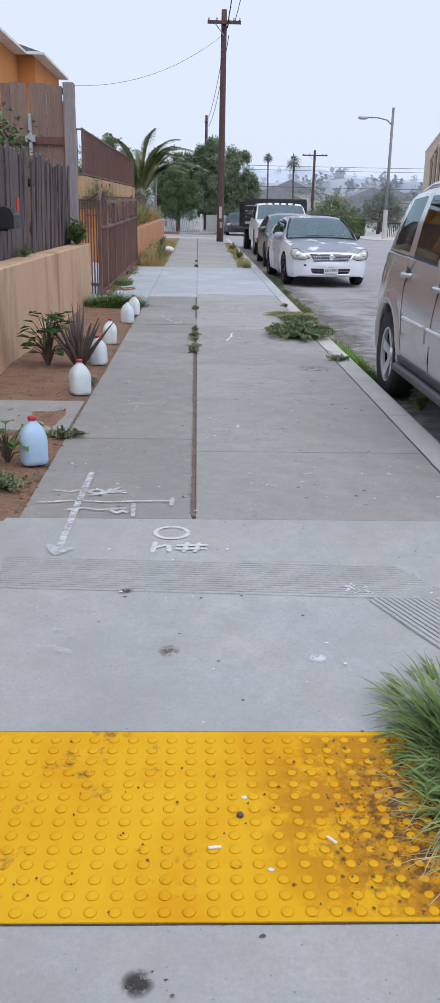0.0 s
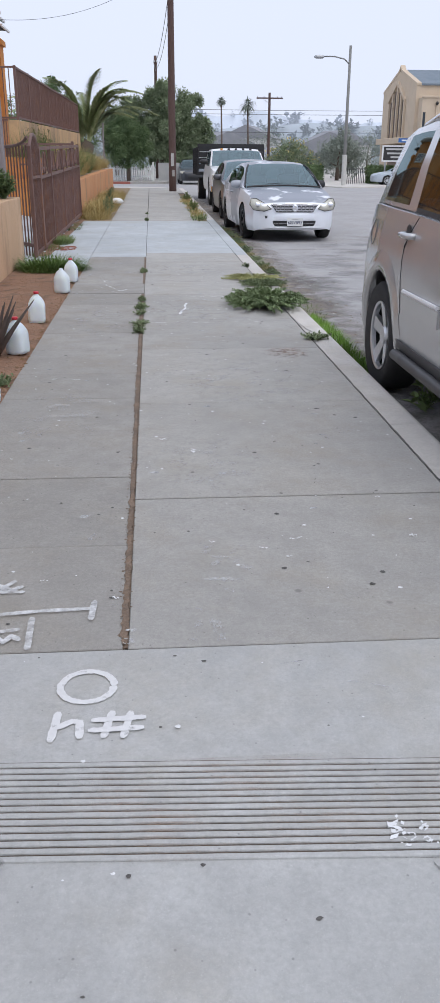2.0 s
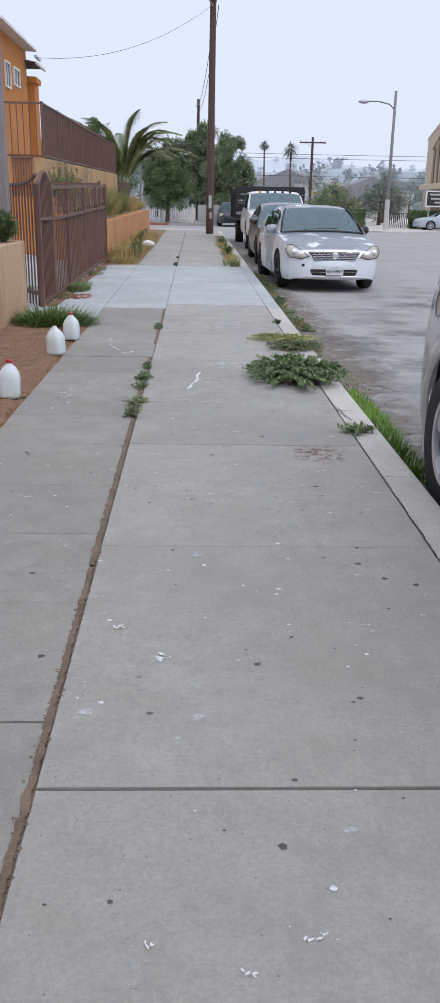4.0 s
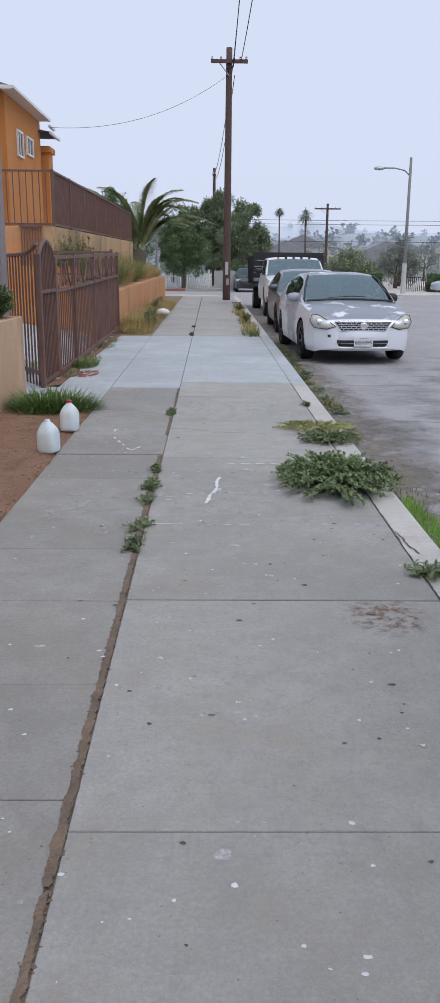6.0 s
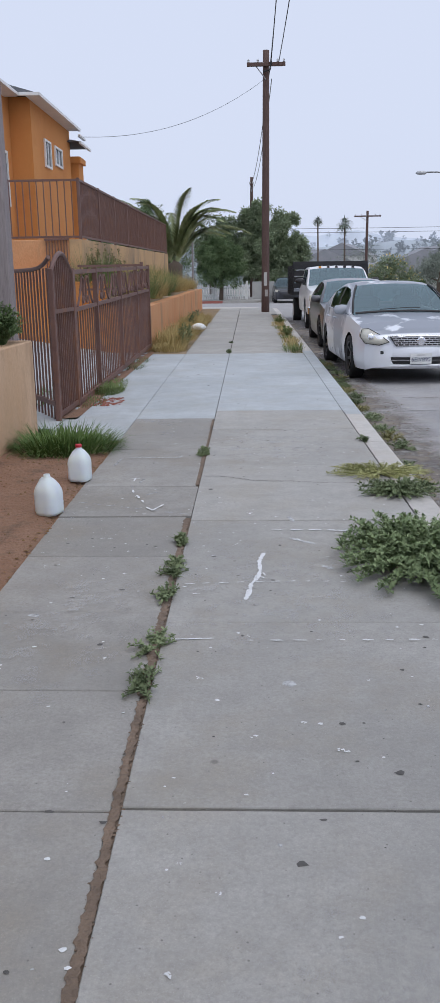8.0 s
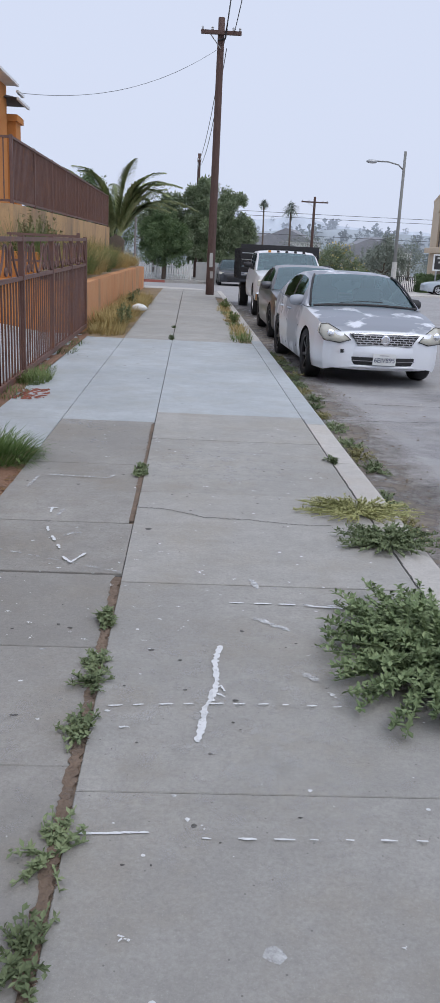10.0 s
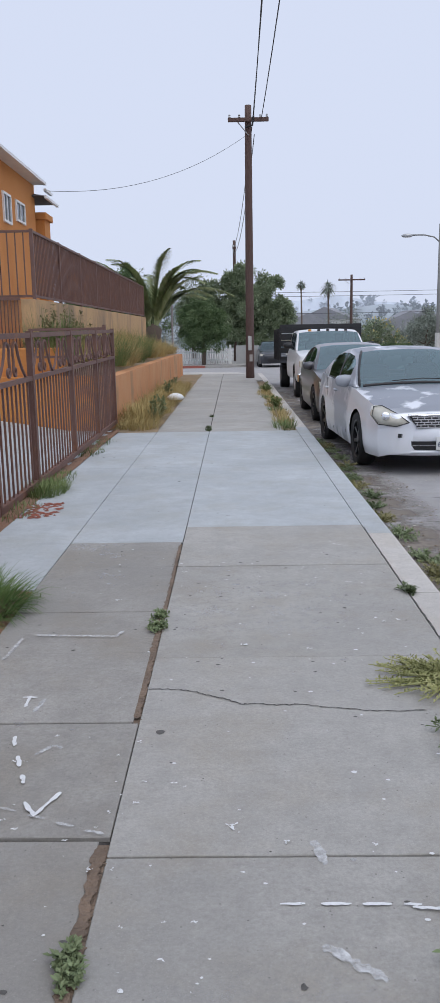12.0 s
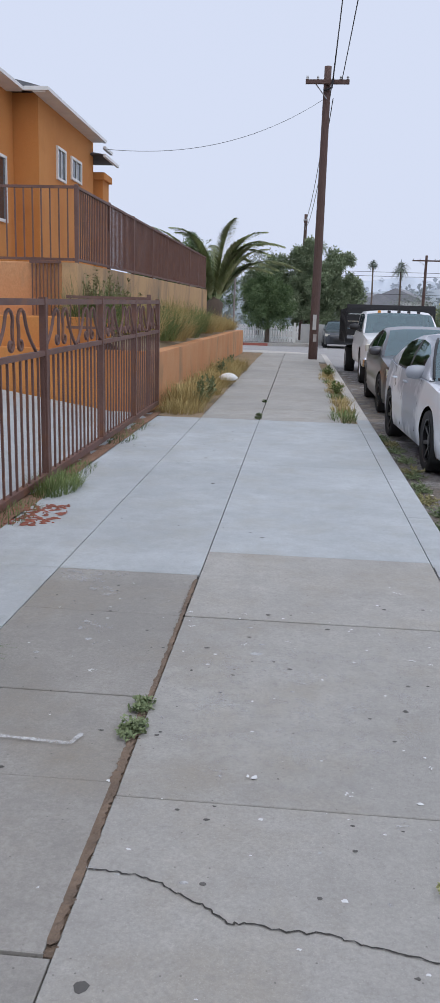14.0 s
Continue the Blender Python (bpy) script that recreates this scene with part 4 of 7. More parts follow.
# silver sport utility car
SUV_PAINT = plain("champagne_paint", (0.535, 0.535, 0.535), 0.22, 0.5, 0.5, 0.03, 3)
BRIGHT = plain("bright_strip", (0.80, 0.80, 0.80), 0.35, 0.3)
SUV_GREY = plain("grey_cladding", (0.07, 0.07, 0.072), 0.5, 0.2)
suv_s = dict(L=4.90, hw=0.95, sill=0.30, arch=0.455, axles=(0.95, 4.0), axle_z=0.375, tyre_w=0.24, spokes=5, rim_r=0.235, spoke_w=0.05, crown=0.05,
             plan=[(0, 0.72), (0.12, 0.86), (0.35, 0.95), (0.8, 0.99), (1.4, 1.0), (4.15, 1.0), (4.5, 0.978), (4.7, 0.935), (4.82, 0.87), (4.9, 0.78)],
             top=[(0, 0.82), (0.15, 0.98), (0.5, 1.06), (1.3, 1.13), (2.5, 1.175), (3.6, 1.215), (4.4, 1.235), (4.76, 1.215), (4.86, 1.08), (4.9, 0.85)],
             bottom=[(0, 0.42), (0.3, 0.3), (4.5, 0.34), (4.9, 0.45)],
             cabin=dict(cowl=1.15, ws_top=2.0, rw_top=4.52, tail=4.82, height=0.57, tumble=0.77, windows=[(1.55, 2.43), (2.58, 3.54), (3.72, 4.38)],
                        rake=(3.4, 4.38, 0.38),
                        roof=[(1.15, 1.16), (1.5, 1.44), (1.85, 1.65), (2.0, 1.705), (2.5, 1.76), (3.3, 1.775), (4.0, 1.765), (4.52, 1.735), (4.68, 1.52), (4.82, 1.27)]))
suv, sx, stop, slow = vehicle("sport_utility_car", pose(2.61, -0.34, -ROAD_DROP), "champagne silver sport utility car parked at the kerb", "car", suv_s, SUV_PAINT, ALLOY, DARK_GLASS)
for sgn in (-1, 1):
    part("rocker_cladding", side_patch(sx, 1.42, 3.47, 0.30, 0.455, 0.014, sgn, 14, 4), SUV_GREY, suv, "dark grey rocker cladding")
    part("running_board", Geo().tube([(sgn * (sx(y, 0.36) + 0.05), y, 0.37) for y in np.linspace(1.46, 3.40, 10)], 0.035, 10), SUV_GREY, suv, "dark grey running board", smooth=True)
    for y0, y1 in ((1.50, 2.60), (2.66, 3.36)):
        part("door_moulding", side_patch(sx, y0, y1, 0.66, 0.765, 0.016, sgn, 10, 4), SUV_PAINT, suv)
        part("moulding_strip", Geo().tube([(sgn * (sx(y, 0.77) + 0.016), y, 0.77) for y in np.linspace(y0 + 0.01, y1 - 0.01, 9)], 0.014, 8), BRIGHT, suv, "bright strip on the door moulding")
    for y, z in ((2.50, 1.055), (3.50, 1.09)):
        h = part("door_handle", Geo().tube([(sgn * (sx(y, z) - 0.005), y - 0.12, z), (sgn * (sx(y, z) + 0.035), y - 0.08, z), (sgn * (sx(y, z) + 0.04), y + 0.05, z), (sgn * (sx(y, z) - 0.005), y + 0.10, z)], 0.02, 8), SUV_PAINT, suv, smooth=True)
        part("handle_recess", Geo().lathe([(0.052, 0), (0.047, 0.004), (0.02, 0.005)], 16, pose(sgn * (sx(y, z) - 0.001), y + 0.01, z + 0.014, 0, 90 * sgn, 0)), BLACK, h)
    for yy, zz in (([2.55, 2.55, 2.56, 2.54, 2.50], [0.46, 0.65, 0.85, 1.02, 1.165]), ([1.52, 1.50, 1.50, 1.55, 1.6], [0.46, 0.62, 0.8, 0.98, 1.12]), ([3.44, 3.48, 3.53, 3.53, 3.47, 3.40], [0.62, 0.78, 0.92, 1.02, 1.12, 1.20])):
        ys = np.linspace(0, len(yy) - 1, 22)
        part("door_seam", line_on_side(sx, [float(np.interp(u, range(len(yy)), yy)) for u in ys], [float(np.interp(u, range(len(zz)), zz)) for u in ys], 0.0035, sgn, 0.0, 5), BLACK, suv)
    ang = np.linspace(-0.12 * math.pi, 1.02 * math.pi, 26)
    for ya in suv_s["axles"]:
        g = Geo()
        pr = []
        for a in ang:
            for rr, dx in ((0.45, -0.02), (0.452, 0.010), (0.49, 0.018), (0.54, 0.012), (0.58, 0.0)):
                y, z = ya + rr * math.cos(a), 0.375 + rr * math.sin(a)
                pr.append((sgn * (sx(min(4.88, max(0.02, y)), max(z, 0.31)) + dx), y, z))
        g.add(pr, [(i * 5 + k, i * 5 + k + 1, i * 5 + 6 + k, i * 5 + 5 + k) for i in range(len(ang) - 1) for k in range(4)])
        part("arch_flare", g, SUV_PAINT, suv, smooth=True)
    mirror(suv, 0.86, 1.88, 1.26, SUV_PAINT, sgn)
    part("roof_rail", Geo().tube([(sgn * 0.685, 2.15, 1.715), (sgn * 0.685, 2.4, 1.765), (sgn * 0.68, 3.2, 1.79), (sgn * 0.675, 3.8, 1.78), (sgn * 0.675, 4.08, 1.735)], 0.026, 8), SUV_PAINT, suv, smooth=True)
    part("tail_lamp", side_patch(sx, 4.76, 4.86, 0.85, 1.10, 0.008, sgn, 4, 3), plain("tail_lens", (0.30, 0.10, 0.09), 0.15, 0, 0.5), suv)
part("fuel_door", Geo().tube([(-(sx(4.38 + 0.08 * math.cos(a), 1.05 + 0.085 * math.sin(a)) + 0.001), 4.38 + 0.08 * math.cos(a), 1.05 + 0.085 * math.sin(a)) for a in np.linspace(0, 2 * math.pi, 25)], 0.0025, 5), SUV_GREY, suv)
part("rear_spoiler", Geo().box(-0.64, 0.64, 4.0, 4.24, 1.72, 1.755, 0.015), SUV_PAINT, suv)

# silver sedan with peeling paint
m, t, b = nodes("peeling_paint")
geo_n = t.nodes.new("ShaderNodeNewGeometry")
sepn = t.nodes.new("ShaderNodeSeparateXYZ")
t.links.new(geo_n.outputs["Normal"], sepn.inputs[0])
upn = t.nodes.new("ShaderNodeMapRange")
upn.inputs[1].default_value, upn.inputs[2].default_value = 0.7, 0.9
t.links.new(sepn.outputs[2], upn.inputs[0])
patch = noisy(t, 1.9, 5, 0.39, 0.45, 0.5)
mul = t.nodes.new("ShaderNodeMath")
mul.operation = "MULTIPLY"
t.links.new(upn.outputs[0], mul.inputs[0])
t.links.new(patch, mul.inputs[1])
sepp = t.nodes.new("ShaderNodeSeparateXYZ")
t.links.new(geo_n.outputs["Position"], sepp.inputs[0])
rear = t.nodes.new("ShaderNodeMapRange")
rear.inputs[1].default_value, rear.inputs[2].default_value, rear.inputs[4].default_value = 16.45, 16.6, 0.8
t.links.new(sepp.outputs[1], rear.inputs[0])
worn = t.nodes.new("ShaderNodeMath")
worn.operation = "MULTIPLY"
t.links.new(rear.outputs[0], worn.inputs[0])
t.links.new(noisy(t, 1.4, 4, 0.40, 0.50), worn.inputs[1])
both = t.nodes.new("ShaderNodeMath")
both.operation = "MAXIMUM"
t.links.new(mul.outputs[0], both.inputs[0])
t.links.new(worn.outputs[0], both.inputs[1])
mul = both
t.links.new(mixed(t, (0.80, 0.82, 0.86), (0.29, 0.31, 0.35), mul.outputs[0]), b.inputs["Base Color"])
t.links.new(mixed(t, (0.3, 0.3, 0.3), (0.65, 0.65, 0.65), mul.outputs[0]), b.inputs["Roughness"])
b.inputs["Metallic"].default_value, b.inputs["Coat Weight"].default_value = 0.25, 0.3
SEDAN_PAINT = m
BLACK_RIM = plain("black_rim", (0.025, 0.025, 0.027), 0.35, 0.4)
sedan_base = dict(L=4.82, hw=0.915, sill=0.20, arch=0.375, axles=(0.98, 3.75), axle_z=0.335, tyre_w=0.22, spokes=7, rim_r=0.235, spoke_w=0.022, crown=0.045,
                  plan=[(0, 0.60), (0.06, 0.74), (0.18, 0.86), (0.45, 0.95), (0.9, 0.99), (1.5, 1.0), (3.7, 1.0), (4.35, 0.96), (4.7, 0.88), (4.82, 0.76)],
                  top=[(0, 0.60), (0.06, 0.69), (0.2, 0.755), (0.55, 0.84), (1.0, 0.905), (1.4, 0.95), (2.4, 0.97), (3.7, 1.01), (4.4, 1.05), (4.72, 1.01), (4.82, 0.82)],
                  bottom=[(0, 0.26), (0.2, 0.2), (4.6, 0.24), (4.82, 0.36)],
                  cabin=dict(cowl=1.30, ws_top=2.18, rw_top=3.40, tail=4.25, height=0.46, tumble=0.70, windows=[(1.88, 2.66), (2.76, 3.58)],
                             roof=[(1.30, 0.97), (1.65, 1.17), (1.98, 1.34), (2.18, 1.40), (2.6, 1.445), (3.05, 1.44), (3.40, 1.39), (3.85, 1.23), (4.25, 1.05)]))
sed, dx, dtop, dlow = vehicle("sedan", pose(2.88, 15.04, gz(16) - ROAD_DROP, 0.2, 0, 2.4), "silver sedan with grey peeling bonnet paint and black wheels", "car", sedan_base, SEDAN_PAINT, BLACK_RIM, CAR_GLASS, DARK_GLASS)


def front_pad(outline, y, d):
    """A shape on the nose of a car, outline in x and z."""
    return Geo().prism(outline, d, pose(0, y, 0))


def rect(x0, x1, z0, z1):
    return [(x0, z0), (x1, z0), (x1, z1), (x0, z1)]


def nose(car, hw, paint):
    """Bumper cover on the front of a sedan; gives its depth across the width."""
    half = hw * 0.86
    sec = lambda x: 0.02 + 0.30 * max(0, (abs(x) / half)) ** 3
    g = Geo()
    xs = np.linspace(-half, half, 25)
    zs = [(0.22, 0.05), (0.30, -0.03), (0.42, -0.055), (0.53, -0.05), (0.60, -0.01), (0.66, 0.06)]
    g.add([(x, sec(x) + dy - 0.01, z) for z, dy in zs for x in xs], [(j * 25 + i, j * 25 + i + 1, (j + 1) * 25 + i + 1, (j + 1) * 25 + i) for j in range(len(zs) - 1) for i in range(24)])
    part("bumper", g, paint, car, smooth=True)
    return sec


sec = nose(sed, 0.90, SEDAN_PAINT)


def bumper_patch(x0, x1, z0, z1, off, slope=0.0):
    """A panel that follows the curve of the bumper, off metres proud of it."""
    g = Geo()
    xs = np.linspace(x0, x1, 10)
    rows = [(z0, -0.045), ((z0 + z1) / 2, -0.056), (z1, -0.058)]
    vs = [(x, sec(x) + dy - 0.01 - off, z + slope * (abs(x) - abs(x0))) for z, dy in rows for x in xs]
    vs += [(x, y + 0.03, z) for x, y, z in vs]
    fs = [(j * 10 + i, j * 10 + i + 1, j * 10 + i + 11, j * 10 + i + 10) for j in range(2) for i in range(9)]
    fs += [(i, i + 30, i + 31, i + 1) for i in range(9)] + [(i + 20, i + 21, i + 51, i + 50) for i in range(9)] + [(0, 10, 40, 30), (10, 20, 50, 40), (9, 39, 49, 19), (19, 49, 59, 29)]
    return g.add(vs, fs)


# grey panel colour stands in for the shade inside silver fog lamp recesses
RECESS_SHADE = plain("recess_shade", (0.36, 0.37, 0.39), 0.5, 0.2)
part("lower_intake", bumper_patch(-0.45, 0.45, 0.30, 0.40, 0.004), BLACK, sed)
part("intake_bar", bumper_patch(-0.43, 0.43, 0.343, 0.355, 0.012), CHROME, sed)
part("bumper_lip", Geo().tube([(x, sec(x) - 0.05, 0.275) for x in np.linspace(-0.72, 0.72, 15)], 0.022, 8), SEDAN_PAINT, sed, smooth=True)
for sgn in (-1, 1):
    rec = part("fog_recess", bumper_patch(sgn * 0.46, sgn * 0.72, 0.305, 0.40, 0.003), RECESS_SHADE, sed)
    part("fog_lamp", Geo().lathe([(0.042, 0), (0.042, 0.02), (0.02, 0.03)], 14, pose(sgn * 0.66, sec(0.66) - 0.062, 0.352, 90, 0, 0)), BLACK, rec)
    pts = [(0.46, 0.60), (0.60, 0.555), (0.79, 0.575), (0.85, 0.67), (0.82, 0.775), (0.73, 0.785), (0.58, 0.70)]
    g = Geo()
    ring0 = [Vector((sgn * x, -0.045 + 0.46 * max(0, x - 0.42) + 0.62 * (z - 0.60), z + 0.02)) for x, z in pts]
    cen = sum(ring0, Vector()) / len(ring0) + Vector((0, -0.035, 0.0))
    ring1 = [p + Vector((0, 0.12, 0)) for p in ring0]
    k = len(pts)
    g.add([cen] + ring0 + ring1, [(0, 1 + i, 1 + (i + 1) % k) for i in range(k)] + [(1 + i, 1 + k + i, 1 + k + (i + 1) % k, 1 + (i + 1) % k) for i in range(k)])
    hl = part("headlight", g, LENS, sed, "slightly yellowed headlight", smooth=True)
    part("seal", Geo().tube(ring0 + ring0[:1], 0.006, 6), BLACK, hl)
    part("bulb", Geo().lathe([(0.05, 0), (0.045, 0.012), (0.02, 0.02)], 14, pose(sgn * 0.72, 0.055, 0.695, 78, 0, 0)), CHROME, hl)
    mirror(sed, 0.76, 1.88, 1.02, BLACK if sgn > 0 else SEDAN_PAINT, sgn)
    for y in (2.6, 3.4):
        part("door_handle", Geo().tube([(sgn * (dx(y, 0.86) - 0.005), y - 0.1, 0.86), (sgn * (dx(y, 0.86) + 0.03), y - 0.06, 0.86), (sgn * (dx(y, 0.86) + 0.03), y + 0.06, 0.86), (sgn * (dx(y, 0.86) - 0.005), y + 0.1, 0.86)], 0.014, 8), SEDAN_PAINT, sed)
    for yy, zz in (([1.65, 1.61, 1.68], [0.35, 0.66, 0.95]), ([2.71, 2.71, 2.72], [0.3, 0.66, 0.97]), ([3.34, 3.3, 3.46, 3.62], [0.74, 0.78, 0.9, 1.0])):
        part("door_seam", line_on_side(dx, yy, zz, 0.005, sgn, -0.001, 5), BLACK, sed)
    part("pillar_trim", Geo().tube([(sgn * 0.79, 1.31, 0.985), (sgn * 0.735, 1.65, 1.18), (sgn * 0.66, 1.98, 1.345), (sgn * 0.605, 2.18, 1.405)], 0.016, 8), BLACK, sed, "black trim along the windscreen", smooth=True)
part("grille_backing", front_pad([(-0.36, 0.555), (0.36, 0.555), (0.45, 0.69), (-0.45, 0.69)], -0.028, 0.12), BLACK, sed)
mesh_g = Geo()
for i in range(5):
    z = 0.558 + 0.030 * i
    w = 0.37 + 0.08 * i / 5
    mesh_g.add(*(lambda q: (q.v, q.f))(front_pad(rect(-w, w, z, z + 0.011), -0.044, 0.03)))
    for j in range(-5, 6):
        x = 0.082 * j + (0.041 if i % 2 else 0)
        if i < 4 and abs(x) < w - 0.01:
            mesh_g.add(*(lambda q: (q.v, q.f))(front_pad(rect(x - 0.006, x + 0.006, z + 0.011, z + 0.03), -0.043, 0.03)))
part("grille_mesh", mesh_g, CHROME, sed, "chrome honeycomb grille")
part("grille_trim", Geo().tube([(-0.47, 0.02, 0.70), (-0.2, -0.03, 0.707), (0.2, -0.03, 0.707), (0.47, 0.02, 0.70)], 0.016, 8), CHROME, sed)
part("badge", Geo().lathe([(0.062, 0), (0.062, 0.012), (0.045, 0.018), (0.04, 0.01)], 20, pose(0, -0.046, 0.63, 90, 0, 0)), CHROME, sed)
lic = part("licence_plate", front_pad(rect(-0.155, 0.155, 0.305, 0.455), -0.088, 0.012), PLATE_WHITE, sed, "white licence plate with dark characters")


def letters(text, size, at, material, parent, name="lettering"):
    cu = bpy.data.curves.new(name, "FONT")
    cu.body, cu.size, cu.align_x, cu.align_y, cu.extrude = text, size, "CENTER", "CENTER", 0.002
    tmp = bpy.data.objects.new("tmp_text", cu)
    scene.collection.objects.link(tmp)
    me = bpy.data.meshes.new_from_object(tmp.evaluated_get(bpy.context.evaluated_depsgraph_get()))
    bpy.data.objects.remove(tmp)
    bpy.data.curves.remove(cu)
    me.materials.clear()
    return part(name, me, material, parent, at=at)


letters("6EIV895", 0.085, pose(0, -0.0915, 0.368, 90, 0, 0), PLATE_INK, lic)
part("state_name_bar", front_pad(rect(-0.06, 0.06, 0.427, 0.439), -0.0905, 0.004), plain("plate_grey", (0.42, 0.40, 0.42), 0.5), lic)
part("tow_cover", front_pad(rect(-0.58, -0.53, 0.445, 0.49), 0.0, 0.05), BLACK, sed, "black square tow hook hole")
part("cowl_panel", Geo().tube([(x, 1.30 + 0.10 * (1 - (x / 0.8) ** 2) - 0.10, 1.012 - 0.03 * (x / 0.8) ** 2) for x in np.linspace(-0.76, 0.76, 13)], 0.018, 8), BLACK, sed, "black cowl below the windscreen")
part("wiper", Geo().tube([(-0.35, 1.36, 1.035), (0.05, 1.385, 1.058), (0.3, 1.375, 1.052)], 0.006, 6), BLACK, sed)

# dark grey sedan behind it
GREY_PAINT = plain("dark_grey_paint", (0.10, 0.10, 0.11), 0.3, 0.5, 0.5, 0.05, 4)
sed2, ex, etop, elow = vehicle("sedan", pose(2.83, 20.75, gz(22) - ROAD_DROP, 0.3, 0, 0), "dark grey sedan with a pale replaced headlamp corner", "car", sedan_base, GREY_PAINT, BLACK_RIM, CAR_GLASS, DARK_GLASS)
nose(sed2, 0.90, GREY_PAINT)
for sgn in (-1, 1):
    part("headlight", Geo().prism([(sgn * 0.52, 0.62), (sgn * 0.84, 0.64), (sgn * 0.84, 0.78), (sgn * 0.56, 0.74)][::sgn], 0.25, pose(0, 0.10, 0)), LENS, sed2, "pale clear headlight")
    mirror(sed2, 0.76, 1.88, 1.02, GREY_PAINT, sgn)
part("grille", front_pad(rect(-0.4, 0.4, 0.60, 0.72), 0.005, 0.1), BLACK, sed2)

# white flatbed truck
TRUCK_WHITE = plain("truck_white", (0.74, 0.75, 0.76), 0.35, 0, 0.3)
truck_s = dict(L=4.0, hw=1.02, sill=0.42, arch=0.50, axles=(0.95,), axle_z=0.40, tyre_w=0.25, spokes=8, rim_r=0.22, spoke_w=0.03, crown=0.05,
               plan=[(0, 0.9), (0.1, 0.96), (0.4, 1.0), (4.0, 1.0)],
               top=[(0, 0.95), (0.08, 1.08), (0.4, 1.14), (1.3, 1.2), (4.0, 1.24)],
               bottom=[(0, 0.45), (4.0, 0.45)],
               cabin=dict(cowl=1.25, ws_top=1.95, rw_top=3.75, tail=3.9, height=0.6, tumble=0.80, windows=[(1.9, 2.75), (2.85, 3.6)],
                          roof=[(1.25, 1.23), (1.6, 1.50), (1.95, 1.71), (2.4, 1.78), (3.6, 1.78), (3.75, 1.75), (3.9, 1.26)]))
trk, tx, ttop, tlow = vehicle("flatbed_truck", pose(3.05, 27.3, gz(29) - ROAD_DROP), "white flatbed truck with black stake sides", "truck", truck_s, TRUCK_WHITE, ALLOY, CAR_GLASS, DARK_GLASS)
for i in range(5):
    part("roof_lamp", Geo().box(-0.5 + 0.25 * i - 0.04, -0.5 + 0.25 * i + 0.04, 1.98, 2.06, 1.735, 1.795, 0.012), plain("amber_lamp", (0.6, 0.25, 0.03), 0.3) if i == 0 else BLACK, trk)
for sgn in (-1, 1):
    mirror(trk, 1.0, 1.7, 1.36, BLACK, sgn)
    part("headlight", Geo().box(sgn * 0.78 - 0.17, sgn * 0.78 + 0.17, -0.01, 0.1, 0.82, 0.98, 0.02), LENS, trk)
part("grille", Geo().box(-0.52, 0.52, -0.02, 0.08, 0.78, 1.0, 0.02), CHROME, trk)
part("bumper", Geo().box(-1.0, 1.0, -0.12, 0.05, 0.45, 0.66, 0.04), CHROME, trk)
part("flatbed", Geo().box(-1.2, 1.2, 4.05, 7.6, 0.9, 1.02, 0.01), BLACK, trk)
for k in range(4):
    z = 1.12 + 0.20 * k
    for sgn in (-1, 1):
        part("stake_board", Geo().box(sgn * 1.18 - 0.02, sgn * 1.18 + 0.02, 4.05, 7.6, z, z + 0.13), BLACK, trk)
    part("headboard_rail", Geo().box(-1.2, 1.2, 4.0, 4.05, z, z + 0.17), BLACK, trk)
part("headboard_top", Geo().box(-1.22, 1.22, 3.98, 4.08, 1.86, 1.97), BLACK, trk)
for i in range(6):
    for sgn in (-1, 1):
        part("stake", Geo().box(sgn * 1.21 - 0.03, sgn * 1.21 + 0.03, 4.05 + 0.68 * i, 4.13 + 0.68 * i, 0.9, 1.86), BLACK, trk)
part("side_panel", Geo().box(-1.205, -1.195, 4.1, 7.55, 1.02, 1.8), WELL, trk)
t_tyre, t_hub, t_rim = wheel_meshes(0.40, 0.28, 8, 0.22, 0.03)
for sgn in (-1, 1):
    w = part("wheel", t_hub, WELL, trk, at=pose(sgn * 0.98, 5.6, 0.40, 0, 0, 0 if sgn < 0 else 180))
    part("tyre", t_tyre, RUBBER, w)
    part("rim", t_rim, ALLOY, w)
part("chassis", Geo().box(-0.5, 0.5, 3.8, 7.5, 0.5, 0.9), WELL, trk)

# ---- plants ----
LEAF_DARK = foliage("dark_leaf", (0.12, 0.18, 0.085), (0.20, 0.27, 0.13))
LEAF_TREE = foliage("tree_leaf", (0.20, 0.26, 0.15), (0.33, 0.38, 0.24))
LEAF_WEED = foliage("weed_leaf", (0.17, 0.22, 0.115), (0.29, 0.34, 0.19))
GRASS = foliage("green_grass", (0.13, 0.25, 0.04), (0.22, 0.36, 0.08))
GRASS_DULL = foliage("dull_grass", (0.14, 0.20, 0.075), (0.26, 0.31, 0.13))
STRAW = foliage("dry_straw", (0.40, 0.31, 0.13), (0.58, 0.48, 0.24), 0.8)
BARK = wood("bark", (0.10, 0.075, 0.06), (0.17, 0.13, 0.10), 0.05)
PALM_LEAF = foliage("palm_leaf", (0.28, 0.34, 0.16), (0.48, 0.52, 0.30))
# distant leaves: haze is mixed into this paler, greyer green
FAR_HAZE_LEAF = foliage("far_haze_leaf", (0.23, 0.265, 0.23), (0.32, 0.355, 0.30))
prng = random.Random(21)


